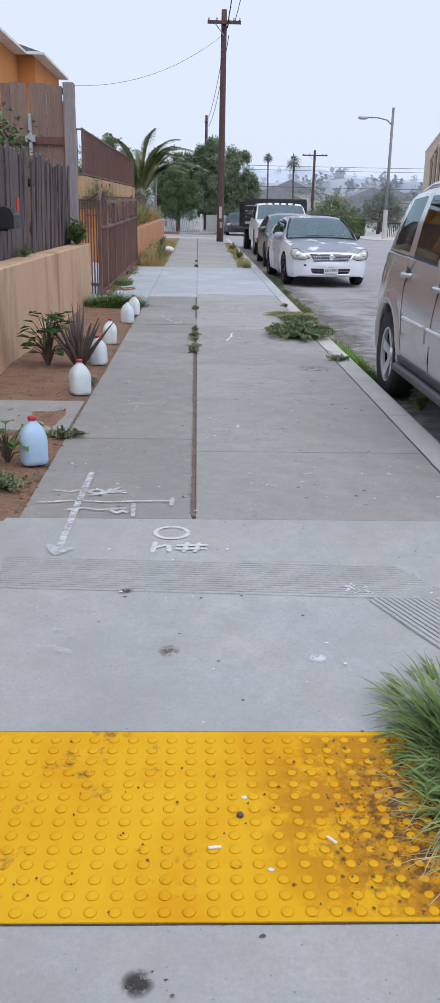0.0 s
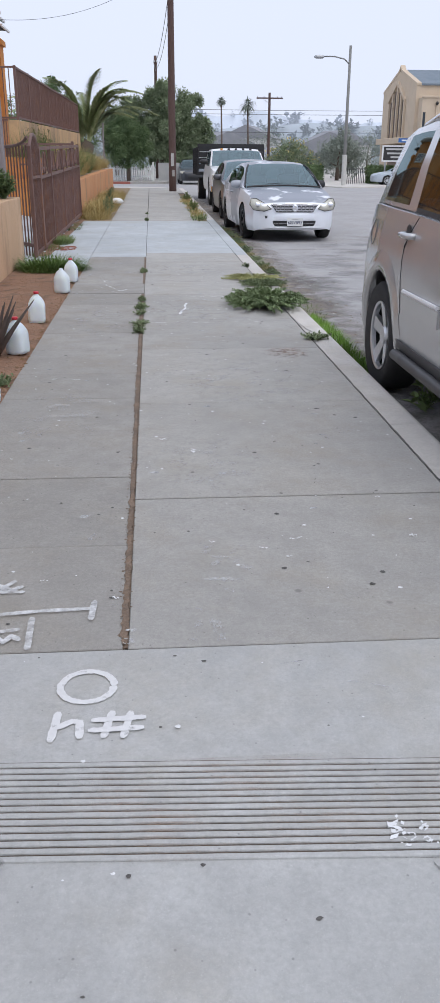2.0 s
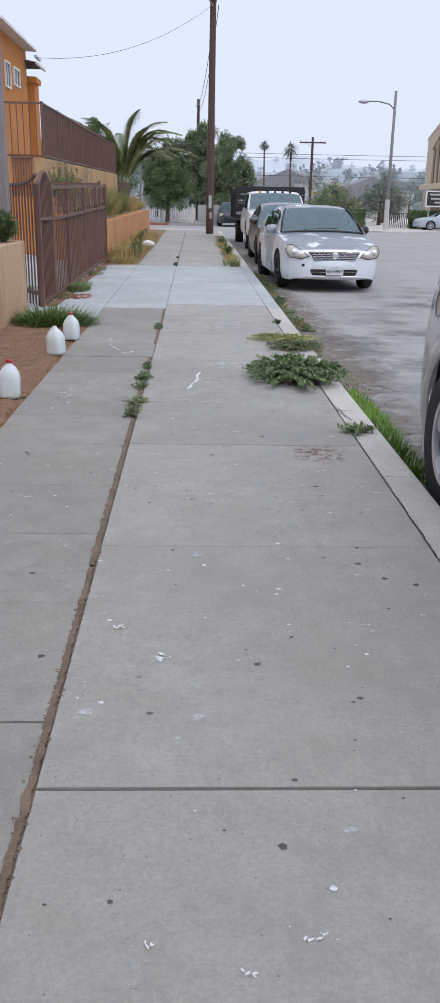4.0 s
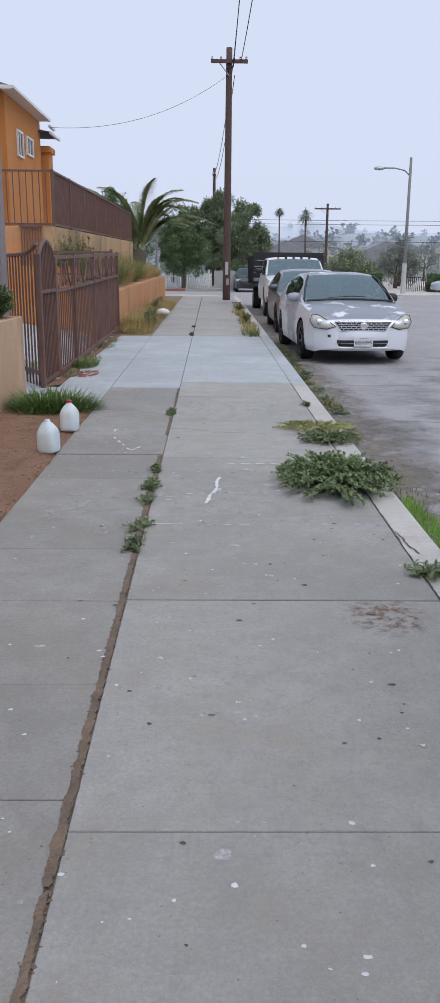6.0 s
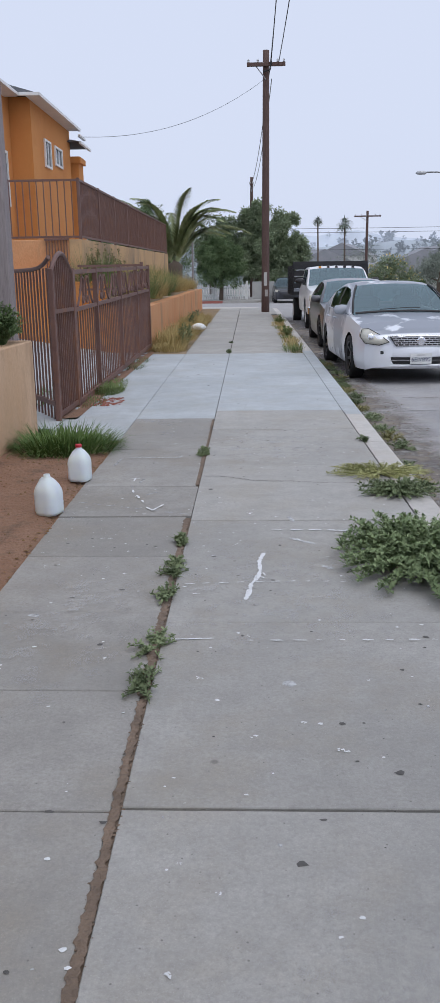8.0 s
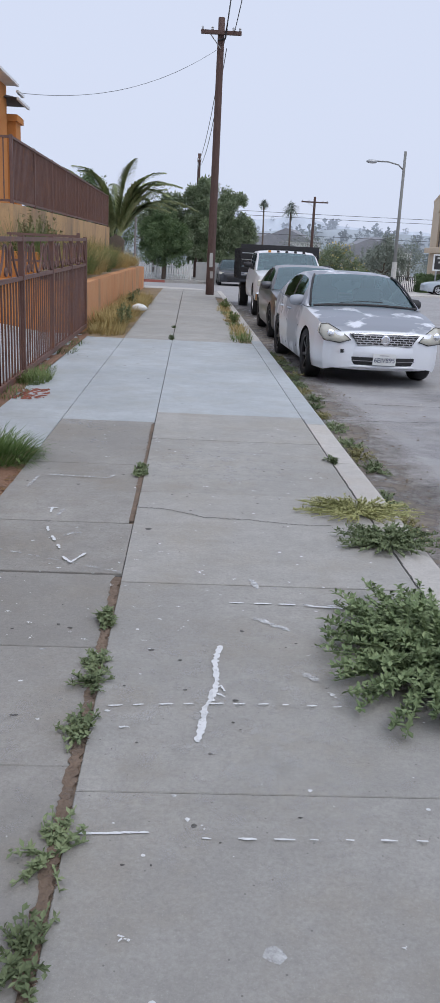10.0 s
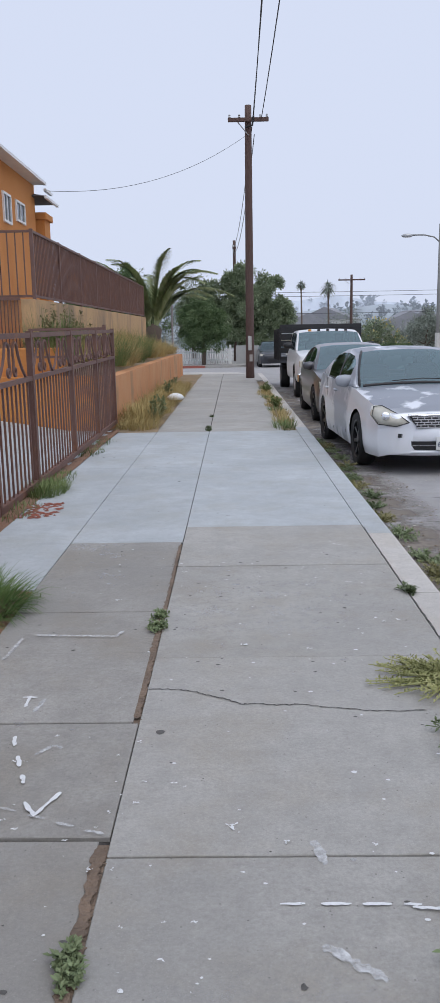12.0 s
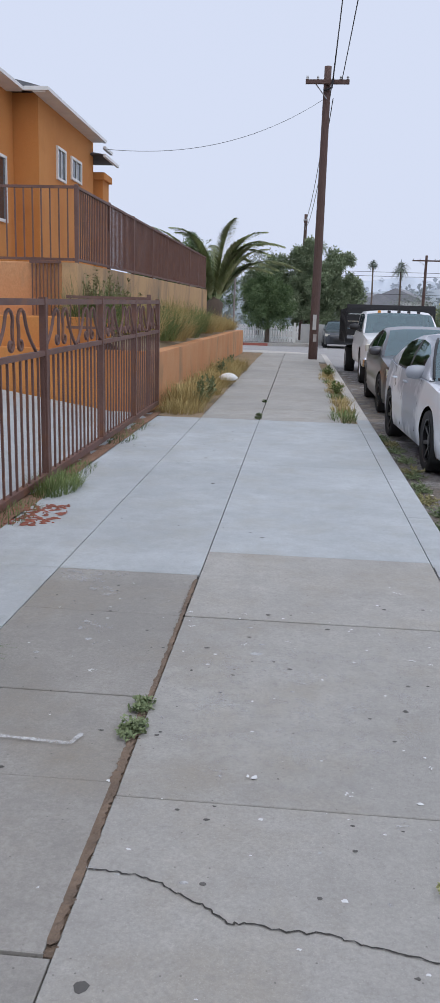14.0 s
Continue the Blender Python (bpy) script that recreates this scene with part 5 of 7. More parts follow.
def grass_tuft(name, x, y, z, count, rx, ry, height, material, label, width=0.006, lean=0.5, droop=0.45, category="grass"):
    g = Geo()
    for _ in range(count):
        a, r = prng.uniform(0, 2 * math.pi), math.sqrt(prng.random())
        px, py = r * rx * math.cos(a), r * ry * math.sin(a)
        d = Vector((math.cos(a) * lean * r + prng.gauss(0, 0.22), math.sin(a) * lean * r + prng.gauss(0, 0.22), 1))
        g.blade((px, py, -0.01), d, height * prng.uniform(0.45, 1.0), width * prng.uniform(0.7, 1.3), droop * prng.uniform(0.3, 1.2))
    return tagged(part(name, g, material, at=pose(x, y, z)), label, category)


def weed(x, y, z, rx, ry, height, stems, leaf, material, label, name="weed", per_stem=16):
    """Low branching weed: stems that spread from the root, with small leaves."""
    g, s = Geo(), Geo()
    for _ in range(stems):
        a = prng.uniform(0, 2 * math.pi)
        reach = prng.uniform(0.1, 1.0) ** 0.7
        end = Vector((rx * reach * math.cos(a), ry * reach * math.sin(a), height * prng.uniform(0.35, 1.0) * (1.15 - 0.6 * reach)))
        mid = Vector((end.x * 0.5, end.y * 0.5, max(end.z * 0.9, height * 0.3)))
        root = Vector((end.x * 0.08, end.y * 0.08, -0.01))
        pts = [root.lerp(mid, u).lerp(mid.lerp(end, u), u) for u in (0, 0.33, 0.66, 1)]
        s.tube(pts, 0.004, 4, 0.002, False)
        for _k in range(per_stem):
            u = prng.uniform(0.2, 1.0)
            p = root.lerp(mid, u).lerp(mid.lerp(end, u), u)
            d = Vector((prng.gauss(0, 1), prng.gauss(0, 1), prng.gauss(0.45, 0.5)))
            g.leaf(p, d, (0, 0, 1), leaf * prng.uniform(0.6, 1.3), leaf * prng.uniform(0.42, 0.68))
    w = thing(name, pose(x, y, z), label, "weed")
    tagged(part("stalk", s, material, w), kind="stuff")
    part("foliage", g, material, w)
    return w


def tree(name, x, y, z, trunk_h, trunk_r, clumps, leaves, leaf, material, label, flowers=None):
    """Tapered trunk with limbs and a crown of many small leaves in uneven clumps (x, y, z, radius)."""
    t_ob = thing(name, pose(x, y, z), label, "tree")
    g = Geo().tube([(0, 0, -0.2), (0.04, 0.02, trunk_h * 0.5), (0, 0, trunk_h)], trunk_r, 10, trunk_r * 0.7)
    for cx, cy, cz, cr in clumps:
        m = Vector((cx * 0.4, cy * 0.4, lerp(trunk_h, cz, 0.55)))
        g.tube([(0, 0, trunk_h * 0.85), m, (cx, cy, cz)], trunk_r * 0.42, 6, trunk_r * 0.1)
    part("trunk", g, BARK, t_ob, smooth=True)
    lg = Geo()
    total = sum(c[3] ** 2 for c in clumps)
    for cx, cy, cz, cr in clumps:
        subs = []
        for _ in range(int(14 + cr * 8)):
            v = Vector((prng.gauss(0, 1), prng.gauss(0, 1), prng.gauss(0, 1))).normalized() * cr * prng.uniform(0.45, 1.02)
            subs.append((v + Vector((cx, cy, cz)), cr * prng.uniform(0.16, 0.34)))
        n = int(leaves * cr ** 2 / total)
        for i in range(n):
            c, sr = subs[i % len(subs)]
            v = Vector((prng.gauss(0, 1), prng.gauss(0, 1), prng.gauss(0, 1))).normalized() * sr * prng.uniform(0.4, 1.1)
            d = v + Vector((prng.gauss(0, 0.3), prng.gauss(0, 0.3), prng.gauss(-0.1, 0.3))) * sr
            lg.leaf(c + v, d, (prng.gauss(0, 0.5), prng.gauss(0, 0.5), 1), leaf * prng.uniform(0.6, 1.3), leaf * prng.uniform(0.35, 0.6))
    part("crown", lg, material, t_ob)
    if flowers:
        fg = Geo()
        for cx, cy, cz, cr in clumps:
            for _ in range(40):
                v = Vector((prng.gauss(0, 1), prng.gauss(0, 1) - 0.6, prng.gauss(0, 1))).normalized() * cr * 1.02
                fg.leaf(v + Vector((cx, cy, cz)), v, (0, 0, 1), 0.2, 0.16)
        part("blossom", fg, flowers, t_ob)
    return t_ob


def feather_palm(x, y, z, trunk_h, fronds, length, label):
    p = thing("palm_tree", pose(x, y, z), label, "palm tree")
    part("trunk", Geo().lathe([(0.30, -0.3), (0.34, 0.1), (0.30, trunk_h * 0.6), (0.36, trunk_h), (0.1, trunk_h + 0.25)], 14), BARK, p, smooth=True)
    for k in range(fronds):
        az = (math.pi + prng.uniform(-0.7, 0.7), prng.uniform(-0.7, 0.7), prng.uniform(0, 6.28))[k % 3]
        el = radians(prng.uniform(58, 86))
        ln = length * prng.uniform(0.75, 1.1)
        d = Vector((math.cos(az) * math.cos(el), math.sin(az) * math.cos(el), math.sin(el)))
        hor = Vector((math.cos(az), math.sin(az), 0))
        base = Vector((0, 0, trunk_h)) + hor * 0.1
        bend = prng.uniform(0.5, 1.0)
        pts = [base + d * ln * u + (hor * 0.30 - Vector((0, 0, 1)) * 0.62) * ln * bend * u ** 2.4 for u in np.linspace(0, 1, 12)]
        g = Geo().tube(pts, 0.028, 5, 0.006)
        for i in range(84):
            u = 0.10 + 0.90 * i / 83
            f = u * 11
            j = min(10, int(f))
            c = pts[j].lerp(pts[j + 1], f - j)
            tan = (pts[j + 1] - pts[j]).normalized()
            sd = tan.cross(Vector((0, 0, 1)))
            sd = sd.normalized() if sd.length > 1e-3 else Vector((1, 0, 0))
            ll = 0.50 * math.sin(math.pi * min(1, u * 0.85 + 0.12)) + 0.08
            for sg in (-1, 1):
                dd = tan * 0.8 + sd * sg * 0.8 + Vector((0, 0, 0.25 - 0.3 * u)) + Vector((prng.gauss(0, 0.06), prng.gauss(0, 0.06), prng.gauss(0, 0.06)))
                g.blade(c, dd, ll, 0.085, 0.30)
        part("frond", g, PALM_LEAF, p)
    return p


def fan_palm(x, y, z, height, r, label):
    p = thing("palm_tree", pose(x, y, z), label, "palm tree", "far palms")
    part("trunk", Geo().tube([(0, 0, -0.3), (0.1, 0, height * 0.5), (0.0, 0, height)], 0.14, 8, 0.09), BARK, p)
    g = Geo()
    for _ in range(230):
        v = Vector((prng.gauss(0, 1), prng.gauss(0, 1), prng.gauss(0.15, 0.8))).normalized()
        c = v * r * prng.uniform(0.1, 0.45) + Vector((0, 0, height))
        g.blade(c, v, r * prng.uniform(0.5, 0.8), 0.10, 0.5)
    part("crown", g, FAR_HAZE_LEAF, p)
    return p


feather_palm(-2.85, 40.6, 1.1, 0.95, 30, 4.6, "feathery date palm with arching green fronds")
stick = thing("stake", pose(-2.05, 40.2, 1.0), "thin pale wooden stake beside the palm", "stake")
part("stick", Geo().tube([(0, 0, -0.3), (0.02, 0, 2.0)], 0.04, 6), WOOD_POST, stick)
tree("tree", 0.95, 62.5, 0.07, 2.2, 0.28,
     [(-0.9, 0.4, 4.3, 1.5), (0.5, 0, 5.0, 1.6), (1.9, 0.2, 4.2, 1.4), (2.5, 0, 3.1, 1.1), (0.8, -0.6, 3.5, 1.4), (-2.4, 0.5, 3.9, 1.3), (-3.4, 1.0, 3.3, 1.3), (0.2, 0, 2.9, 1.2), (1.8, -0.4, 2.5, 1.2), (-1.4, 0, 2.9, 1.2), (-0.4, -0.5, 2.2, 1.1), (1.0, -0.5, 2.0, 1.0)],
     90000, 0.165, LEAF_TREE, "broad street tree with dark green leaves")
tree("tree", -1.35, 56.5, 0.2, 1.5, 0.14, [(0, 0, 2.7, 1.25), (-0.7, 0.1, 2.5, 1.0), (0.75, 0, 2.4, 0.95), (0.1, -0.2, 2.1, 1.2), (-0.2, 0, 3.1, 0.8), (0.5, -0.2, 1.6, 0.9), (-0.6, -0.1, 1.6, 0.9)], 34000, 0.11, LEAF_DARK, "small dense clipped tree with dark leaves")
tree("tree", -6.5, 60, 0.2, 2.0, 0.25, [(0, 0, 4.0, 2.0), (1.8, 0, 3.2, 1.6), (-2, 0, 3.4, 1.8)], 20000, 0.17, LEAF_DARK, "dark tree behind a white fence")
FLOWER = plain("yellow_flower", (0.62, 0.50, 0.16), 0.7)
tree("shrub", 11.6, 76, -0.05, 0.8, 0.12, [(0, 0, 1.6, 1.4), (1.3, 0, 1.9, 1.2), (-1.2, 0.2, 1.3, 1.1), (2.2, 0, 1.3, 0.9), (0.4, 0, 2.5, 0.8)], 9000, 0.14, LEAF_TREE, "tall shrub with pale yellow flowers", FLOWER)
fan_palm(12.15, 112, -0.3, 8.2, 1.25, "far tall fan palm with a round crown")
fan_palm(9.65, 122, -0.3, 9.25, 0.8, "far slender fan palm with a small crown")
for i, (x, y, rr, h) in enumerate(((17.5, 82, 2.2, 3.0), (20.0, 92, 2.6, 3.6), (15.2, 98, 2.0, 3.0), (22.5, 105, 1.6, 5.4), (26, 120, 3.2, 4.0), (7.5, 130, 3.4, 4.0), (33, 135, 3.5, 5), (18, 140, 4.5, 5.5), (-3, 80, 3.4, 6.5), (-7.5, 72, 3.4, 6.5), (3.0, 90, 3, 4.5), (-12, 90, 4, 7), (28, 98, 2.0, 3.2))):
    tree("tree", x, y, -0.05, h * 0.4, 0.2, [(0, 0, h * 0.62, rr * 0.8), (rr * 0.6, 0, h * 0.5, rr * 0.55), (-rr * 0.6, 0.2, h * 0.5, rr * 0.6), (0.2, -0.3, h * 0.9, rr * 0.45)], 3200, 0.24, FAR_HAZE_LEAF, "distant tree with haze in its grey-green leaf colour")

# weeds and grass along the footpath
big = weed(1.27, 6.66, 0.0, 0.47, 0.76, 0.15, 280, 0.031, foliage("kerb_weed_leaf", (0.14, 0.195, 0.095), (0.27, 0.335, 0.175)), "dense low green weed spreading over the kerb", per_stem=64)
weed(1.42, 8.12, 0.0, 0.34, 0.28, 0.08, 110, 0.024, LEAF_WEED, "low creeping green weed on the kerb", per_stem=40)
weed(1.36, 8.72, 0.0, 0.42, 0.32, 0.07, 170, 0.018, foliage("pale_weed_leaf", (0.34, 0.36, 0.15), (0.5, 0.48, 0.24)), "pale drying weed on the kerb", per_stem=24)
weed(1.46, 4.78, 0.0, 0.15, 0.12, 0.06, 22, 0.03, LEAF_WEED, "small weed in the kerb joint")
weed(1.42, 10.05, 0.0, 0.07, 0.09, 0.06, 10, 0.03, LEAF_WEED, "small weed in the kerb joint")
for y, r in ((6.95, 0.07), (6.45, 0.11), (6.12, 0.12), (5.55, 0.15), (5.2, 0.14), (9.45, 0.09), (9.65, 0.07), (19.0, 0.09), (19.4, 0.07), (7.0, 0.06), (6.6, 0.07), (21.4, 0.07)):
    weed(-0.025, y, gz(y) - 0.004, r * 0.8, r * 1.2, 0.05, 26, 0.022, LEAF_WEED, "small green weed in a pavement joint", "joint_weed", 12)
grass_tuft("grass", 1.74, 5.3, -0.13, 1700, 0.09, 1.3, 0.14, GRASS, "bright green grass growing along the gutter")
grass_tuft("grass", 1.80, 6.9, -0.13, 200, 0.14, 0.6, 0.10, GRASS_DULL, "thin dull grass in the gutter")
for i in range(17):
    y = 9.0 + 0.58 * i + prng.uniform(-0.2, 0.2)
    weed(1.75 + prng.uniform(-0.05, 0.1), y, gz(y) - 0.13, 0.16, 0.36, 0.07, 30, 0.026, LEAF_WEED if i % 3 else foliage("drying_weed", (0.22, 0.22, 0.10), (0.36, 0.32, 0.16)), "low weed growing in the gutter", "gutter_weed")
weed(1.86, 3.05, -0.13, 0.13, 0.13, 0.20, 9, 0.10, foliage("broad_weed", (0.22, 0.30, 0.12), (0.32, 0.40, 0.18)), "small leafy weed beside the tyre", per_stem=4)
clump = thing("grass_clump", pose(0, 0, 0), "overgrown green grass clump with dry straw beside the yellow plate", "grass")
CLUMP = foliage("clump_grass", (0.15, 0.24, 0.07), (0.30, 0.39, 0.14))
for cx, cy, n, hh in ((0.84, -1.80, 1100, 0.32), (0.82, -1.60, 700, 0.28), (0.81, -2.02, 600, 0.24)):
    tuft = grass_tuft("green_tuft", cx, cy, -0.08, n, 0.15, 0.17, hh, CLUMP, "", 0.0085, 1.1, 0.75)
    tuft.parent = clump
    for key in ("category",):
        del tuft[key]
for cx, cy, n in ((0.68, -2.0, 150), (0.70, -1.85, 110), (0.72, -2.15, 120)):
    tuft = grass_tuft("dry_tuft", cx, cy, -0.09, n, 0.08, 0.12, 0.26, STRAW, "dry straw", 0.004, 2.6, 0.55)
    tuft.parent = clump
    del tuft["category"]
grass_tuft("grass", -1.28, 9.80, -0.01, 1900, 0.42, 0.40, 0.40, foliage("lush_grass", (0.085, 0.15, 0.045), (0.17, 0.25, 0.08)), "lush green grass clump below the wall", 0.009, 0.9, 0.62)
grass_tuft("grass", -0.88, 9.92, 0.0, 130, 0.12, 0.25, 0.06, GRASS_DULL, "sparse grass at the edge of the footpath")
for y, n, h in ((13.6, 900, 0.22), (14.4, 260, 0.15), (16.5, 200, 0.14), (17.6, 120, 0.12), (12.6, 200, 0.14)):
    grass_tuft("grass", -1.50 if n > 500 else -1.56, y, gz(y), n, 0.20, 0.42, h, GRASS_DULL, "green grass along the foot of the iron gate")
grass_tuft("grass", -2.3, 13.0, 0.0, 500, 0.35, 0.8, 0.25, GRASS, "green grass behind the iron gate")
for i in range(16):
    y = 19.6 + 0.75 * i
    grass_tuft("dry_grass", -1.27 + prng.uniform(-0.15, 0.1), y, gz(y), 620, 0.36, 0.45, prng.uniform(0.35, 0.72), STRAW, "tall dry yellow grass beside the low wall", 0.007)
for y, x in ((20.6, -1.05), (21.4, -1.0), (26.0, -1.2), (29.5, -1.3)):
    weed(x, y, gz(y), 0.16, 0.2, 0.5, 30, 0.06, LEAF_WEED, "tall green weed among dry grass")
for i in range(26):
    y = 20.0 + 0.75 * i
    x = prng.uniform(-2.75, -2.1)
    grass_tuft("dry_grass", x, y, gz(y) + 0.80 + (-1.88 - x) * 0.45, 680, 0.40, 0.45, prng.uniform(0.7, 1.25) if y < 31 else prng.uniform(0.45, 0.9), STRAW if i % 4 else GRASS_DULL, "dry yellow grass on the slope", 0.008)
GREY_WEED = foliage("grey_weed", (0.25, 0.22, 0.11), (0.42, 0.37, 0.20))
for k, y in enumerate((20.0, 20.7, 21.5, 22.4, 23.5, 24.7, 26.2)):
    weed(-2.72 + 0.12 * (k % 3), y, 1.13, 0.30, 0.42, 1.15 - 0.09 * k, 46, 0.07, GREY_WEED, "tall dry weed against the terrace wall", per_stem=18)
for i in range(10):
    y = 19.3 + 1.15 * i
    grass_tuft("verge_grass", 1.27 + prng.uniform(-0.05, 0.08), y, gz(y), 200, 0.20, 0.5, prng.uniform(0.12, 0.34), STRAW if i % 3 else GRASS_DULL, "dry grass and weeds on the verge", 0.007)
for y in (23.5, 28.5):
    weed(1.30, y, gz(y), 0.16, 0.5, 0.30, 26, 0.05, GRASS_DULL, "dull green weed on the verge")
# plants in the earth strip
aloe = thing("aloe", pose(-1.10, 4.15, 0.0), "spiky brownish aloe with narrow upright leaves", "plant")
ALOE = foliage("aloe_leaf", (0.13, 0.11, 0.10), (0.22, 0.17, 0.15))
for k in range(34):
    a, el = prng.uniform(0, 2 * math.pi), radians(prng.uniform(48, 86))
    d = Vector((math.cos(a) * math.cos(el), math.sin(a) * math.cos(el), math.sin(el)))
    ln = prng.uniform(0.36, 0.60)
    part("leaf", Geo().tube([d * 0.03, d * ln * 0.5 + Vector((0, 0, 0.01)), d * ln], 0.030, 6, 0.003), ALOE, aloe, smooth=True)


def leafy_plant(x, y, z, h, n, leaf, label):
    g, s = Geo(), Geo()
    for k in range(n):
        a = prng.uniform(0, 2 * math.pi)
        r = prng.uniform(0.04, 0.16)
        p = Vector((r * math.cos(a), r * math.sin(a), h * prng.uniform(0.25, 1.0)))
        s.tube([(0, 0, -0.01), (p.x * 0.4, p.y * 0.4, p.z * 0.7), p], 0.006, 5, 0.003, False)
        g.leaf(p, (math.cos(a), math.sin(a), prng.uniform(-0.5, 0.3)), (0, 0, 1), leaf * prng.uniform(0.7, 1.2), leaf * prng.uniform(0.55, 0.8))
    w = thing("leafy_plant", pose(x, y, z), label, "plant")
    part("stalk", s, BARK, w)
    part("foliage", g, foliage("broad_leaf", (0.05, 0.11, 0.03), (0.11, 0.19, 0.06)), w)


leafy_plant(-1.40, 4.2, 0.0, 0.50, 60, 0.13, "broad-leaved green plant beside the aloe")
leafy_plant(-1.10, 0.95, 0.0, 0.24, 22, 0.09, "broad-leaved green plant beside a water jug")
weed(-1.02, 0.45, 0.0, 0.20, 0.20, 0.07, 34, 0.03, LEAF_WEED, "low green weed on the earth strip")
weed(-0.86, 1.55, 0.0, 0.16, 0.10, 0.05, 24, 0.03, LEAF_WEED, "creeping weed in a pavement joint")
weed(-0.92, 3.35, 0.0, 0.12, 0.16, 0.07, 24, 0.03, LEAF_WEED, "low green weed beside the footpath")
# plants on the wall and behind the old fence
weed(-1.90, 10.2, 0.89, 0.17, 0.50, 0.44, 140, 0.042, foliage("wall_weed", (0.12, 0.185, 0.08), (0.24, 0.31, 0.14)), "bushy green weed growing on top of the wall", per_stem=22)
weed(-1.95, 6.2, 0.90, 0.08, 0.3, 0.12, 16, 0.04, LEAF_DARK, "small weed on top of the wall")
bush = thing("hedge_bush", pose(-2.75, 7.6, 0.88), "dark leafy bush behind the old fence", "bush")
bg = Geo()
for _ in range(1500):
    v = Vector((max(-0.6, min(0.5, prng.gauss(0, 0.28))), prng.gauss(0, 0.8), 1.32 + prng.gauss(0, 0.17)))
    bg.leaf(v, (prng.gauss(0, 1), prng.gauss(0, 1), prng.gauss(0.2, 0.8)), (0, 0, 1), 0.09, 0.05)
part("foliage", bg, LEAF_DARK, bush)
part("stalk", Geo().tube([(0, 0, -0.05), (0, 0.1, 1.2)], 0.04, 6).tube([(0, 0, 0), (0.1, -0.5, 1.2)], 0.03, 6), BARK, bush)

# ---- beyond the crossing ----
def flat_block(name, outline, z0, z1, material, label, category, kind="structure"):
    g = Geo()
    n = len(outline)
    g.add([(x, y, z0) for x, y in outline] + [(x, y, z1) for x, y in outline], [tuple(range(n - 1, -1, -1)), tuple(range(n, 2 * n))] + [(i, (i + 1) % n, (i + 1) % n + n, i + n) for i in range(n)])
    return tagged(part(name, g, material), label, category, kind=kind)


flat_block("pavement_far", [(-40, 54.5), (-0.2, 54.5), (1.0, 55.2), (1.5, 56.5), (1.5, 140), (-40, 140)], -0.1, 0.2, OLD, "far concrete footpath beyond the crossing", "pavement")
flat_block("pavement_right", [(12.6, 61.5), (13.4, 60.2), (15, 60.6), (45, 84), (60, 140), (13.0, 140)], -0.5, -0.2, KERB, "pale concrete footpath in front of the church", "pavement")
flat_block("corner_island", [(-40, 41.0), (1.2, 41.0), (0.6, 42.5), (-1.0, 43.6), (-40, 43.6)], -0.1, 0.2, KERB, "concrete footpath at the street corner", "pavement")
RED = surface("red_kerb", (0.30, 0.09, 0.07), (0.36, 0.13, 0.10), 0.8, 3, 40, 0.3, 0.004)
flat_block("red_kerb", [(-9, 54.3), (-1.2, 54.3), (-1.2, 54.49), (-9, 54.49)], -0.1, 0.21, RED, "faded red painted kerb at the corner", "kerb")

pf = thing("picket_fence", pose(-6.0, 57.6, 0.2), "white picket fence in front of dark trees", "fence")
picket = Geo().prism([(-0.04, 0), (0.04, 0), (0.04, 0.86), (0, 0.93), (-0.04, 0.86)], 0.02).mesh("picket")
for i in range(42):
    part("picket", picket, WHITE, pf, at=pose(0.15 * i, 0, 0.04))
for z in (0.22, 0.68):
    part("rail", Geo().box(-0.1, 6.25, 0.021, 0.06, z, z + 0.08), WHITE, pf)
for x in (0.0, 2.1, 4.2, 6.25):
    part("post", Geo().box(x - 0.07, x + 0.07, 0.02, 0.16, 0, 1.15, 0.02), WHITE, pf)
base_wall = flat_block("low_white_wall", [(0.6, 58.0), (2.0, 58.0), (2.0, 58.2), (0.6, 58.2)], 0.1, 1.3, surface("pale_wall", (0.45, 0.45, 0.45), (0.52, 0.52, 0.5), 0.9, 2, 30, 0.3, 0.004), "pale low wall under the street tree", "wall")
far_car, _a, _b, _c = vehicle("sedan", pose(2.75, 53.4, 0.07), "dark sedan parked beyond the crossing", "car", sedan_base, plain("black_paint", (0.03, 0.033, 0.04), 0.3, 0.3, 0.5), ALLOY, DARK_GLASS)
nose(far_car, 0.90, BLACK)
for sgn in (-1, 1):
    part("headlight", Geo().prism([(sgn * 0.52, 0.62), (sgn * 0.84, 0.64), (sgn * 0.84, 0.78), (sgn * 0.56, 0.74)][::sgn], 0.25, pose(0, 0.10, 0)), LENS, far_car)
far_car2, _a, _b, _c = vehicle("sedan", pose(17.0, 66.3, -0.2, 0, 0, -90), "pale silver car parked beside the church hedge", "car", sedan_base, plain("pale_blue_paint", (0.42, 0.47, 0.52), 0.35, 0.3, 0.4), ALLOY, DARK_GLASS)

# the church: gabled tower front, lower hall, large gable behind
CREAM = surface("cream_stucco", (0.62, 0.50, 0.37), (0.67, 0.55, 0.42), 0.9, 0.5, 30, 0.4, 0.006, stains=(0.52, 0.42, 0.32), stain_scale=0.5)
SLATE = surface("grey_roof", (0.16, 0.20, 0.24), (0.21, 0.25, 0.29), 0.85, 1, 12, 0.5, 0.01)
church = thing("church", pose(21.3, 76.2, -0.2, 0, 0, -90), "cream stucco church with gabled front and tall windows", "church")


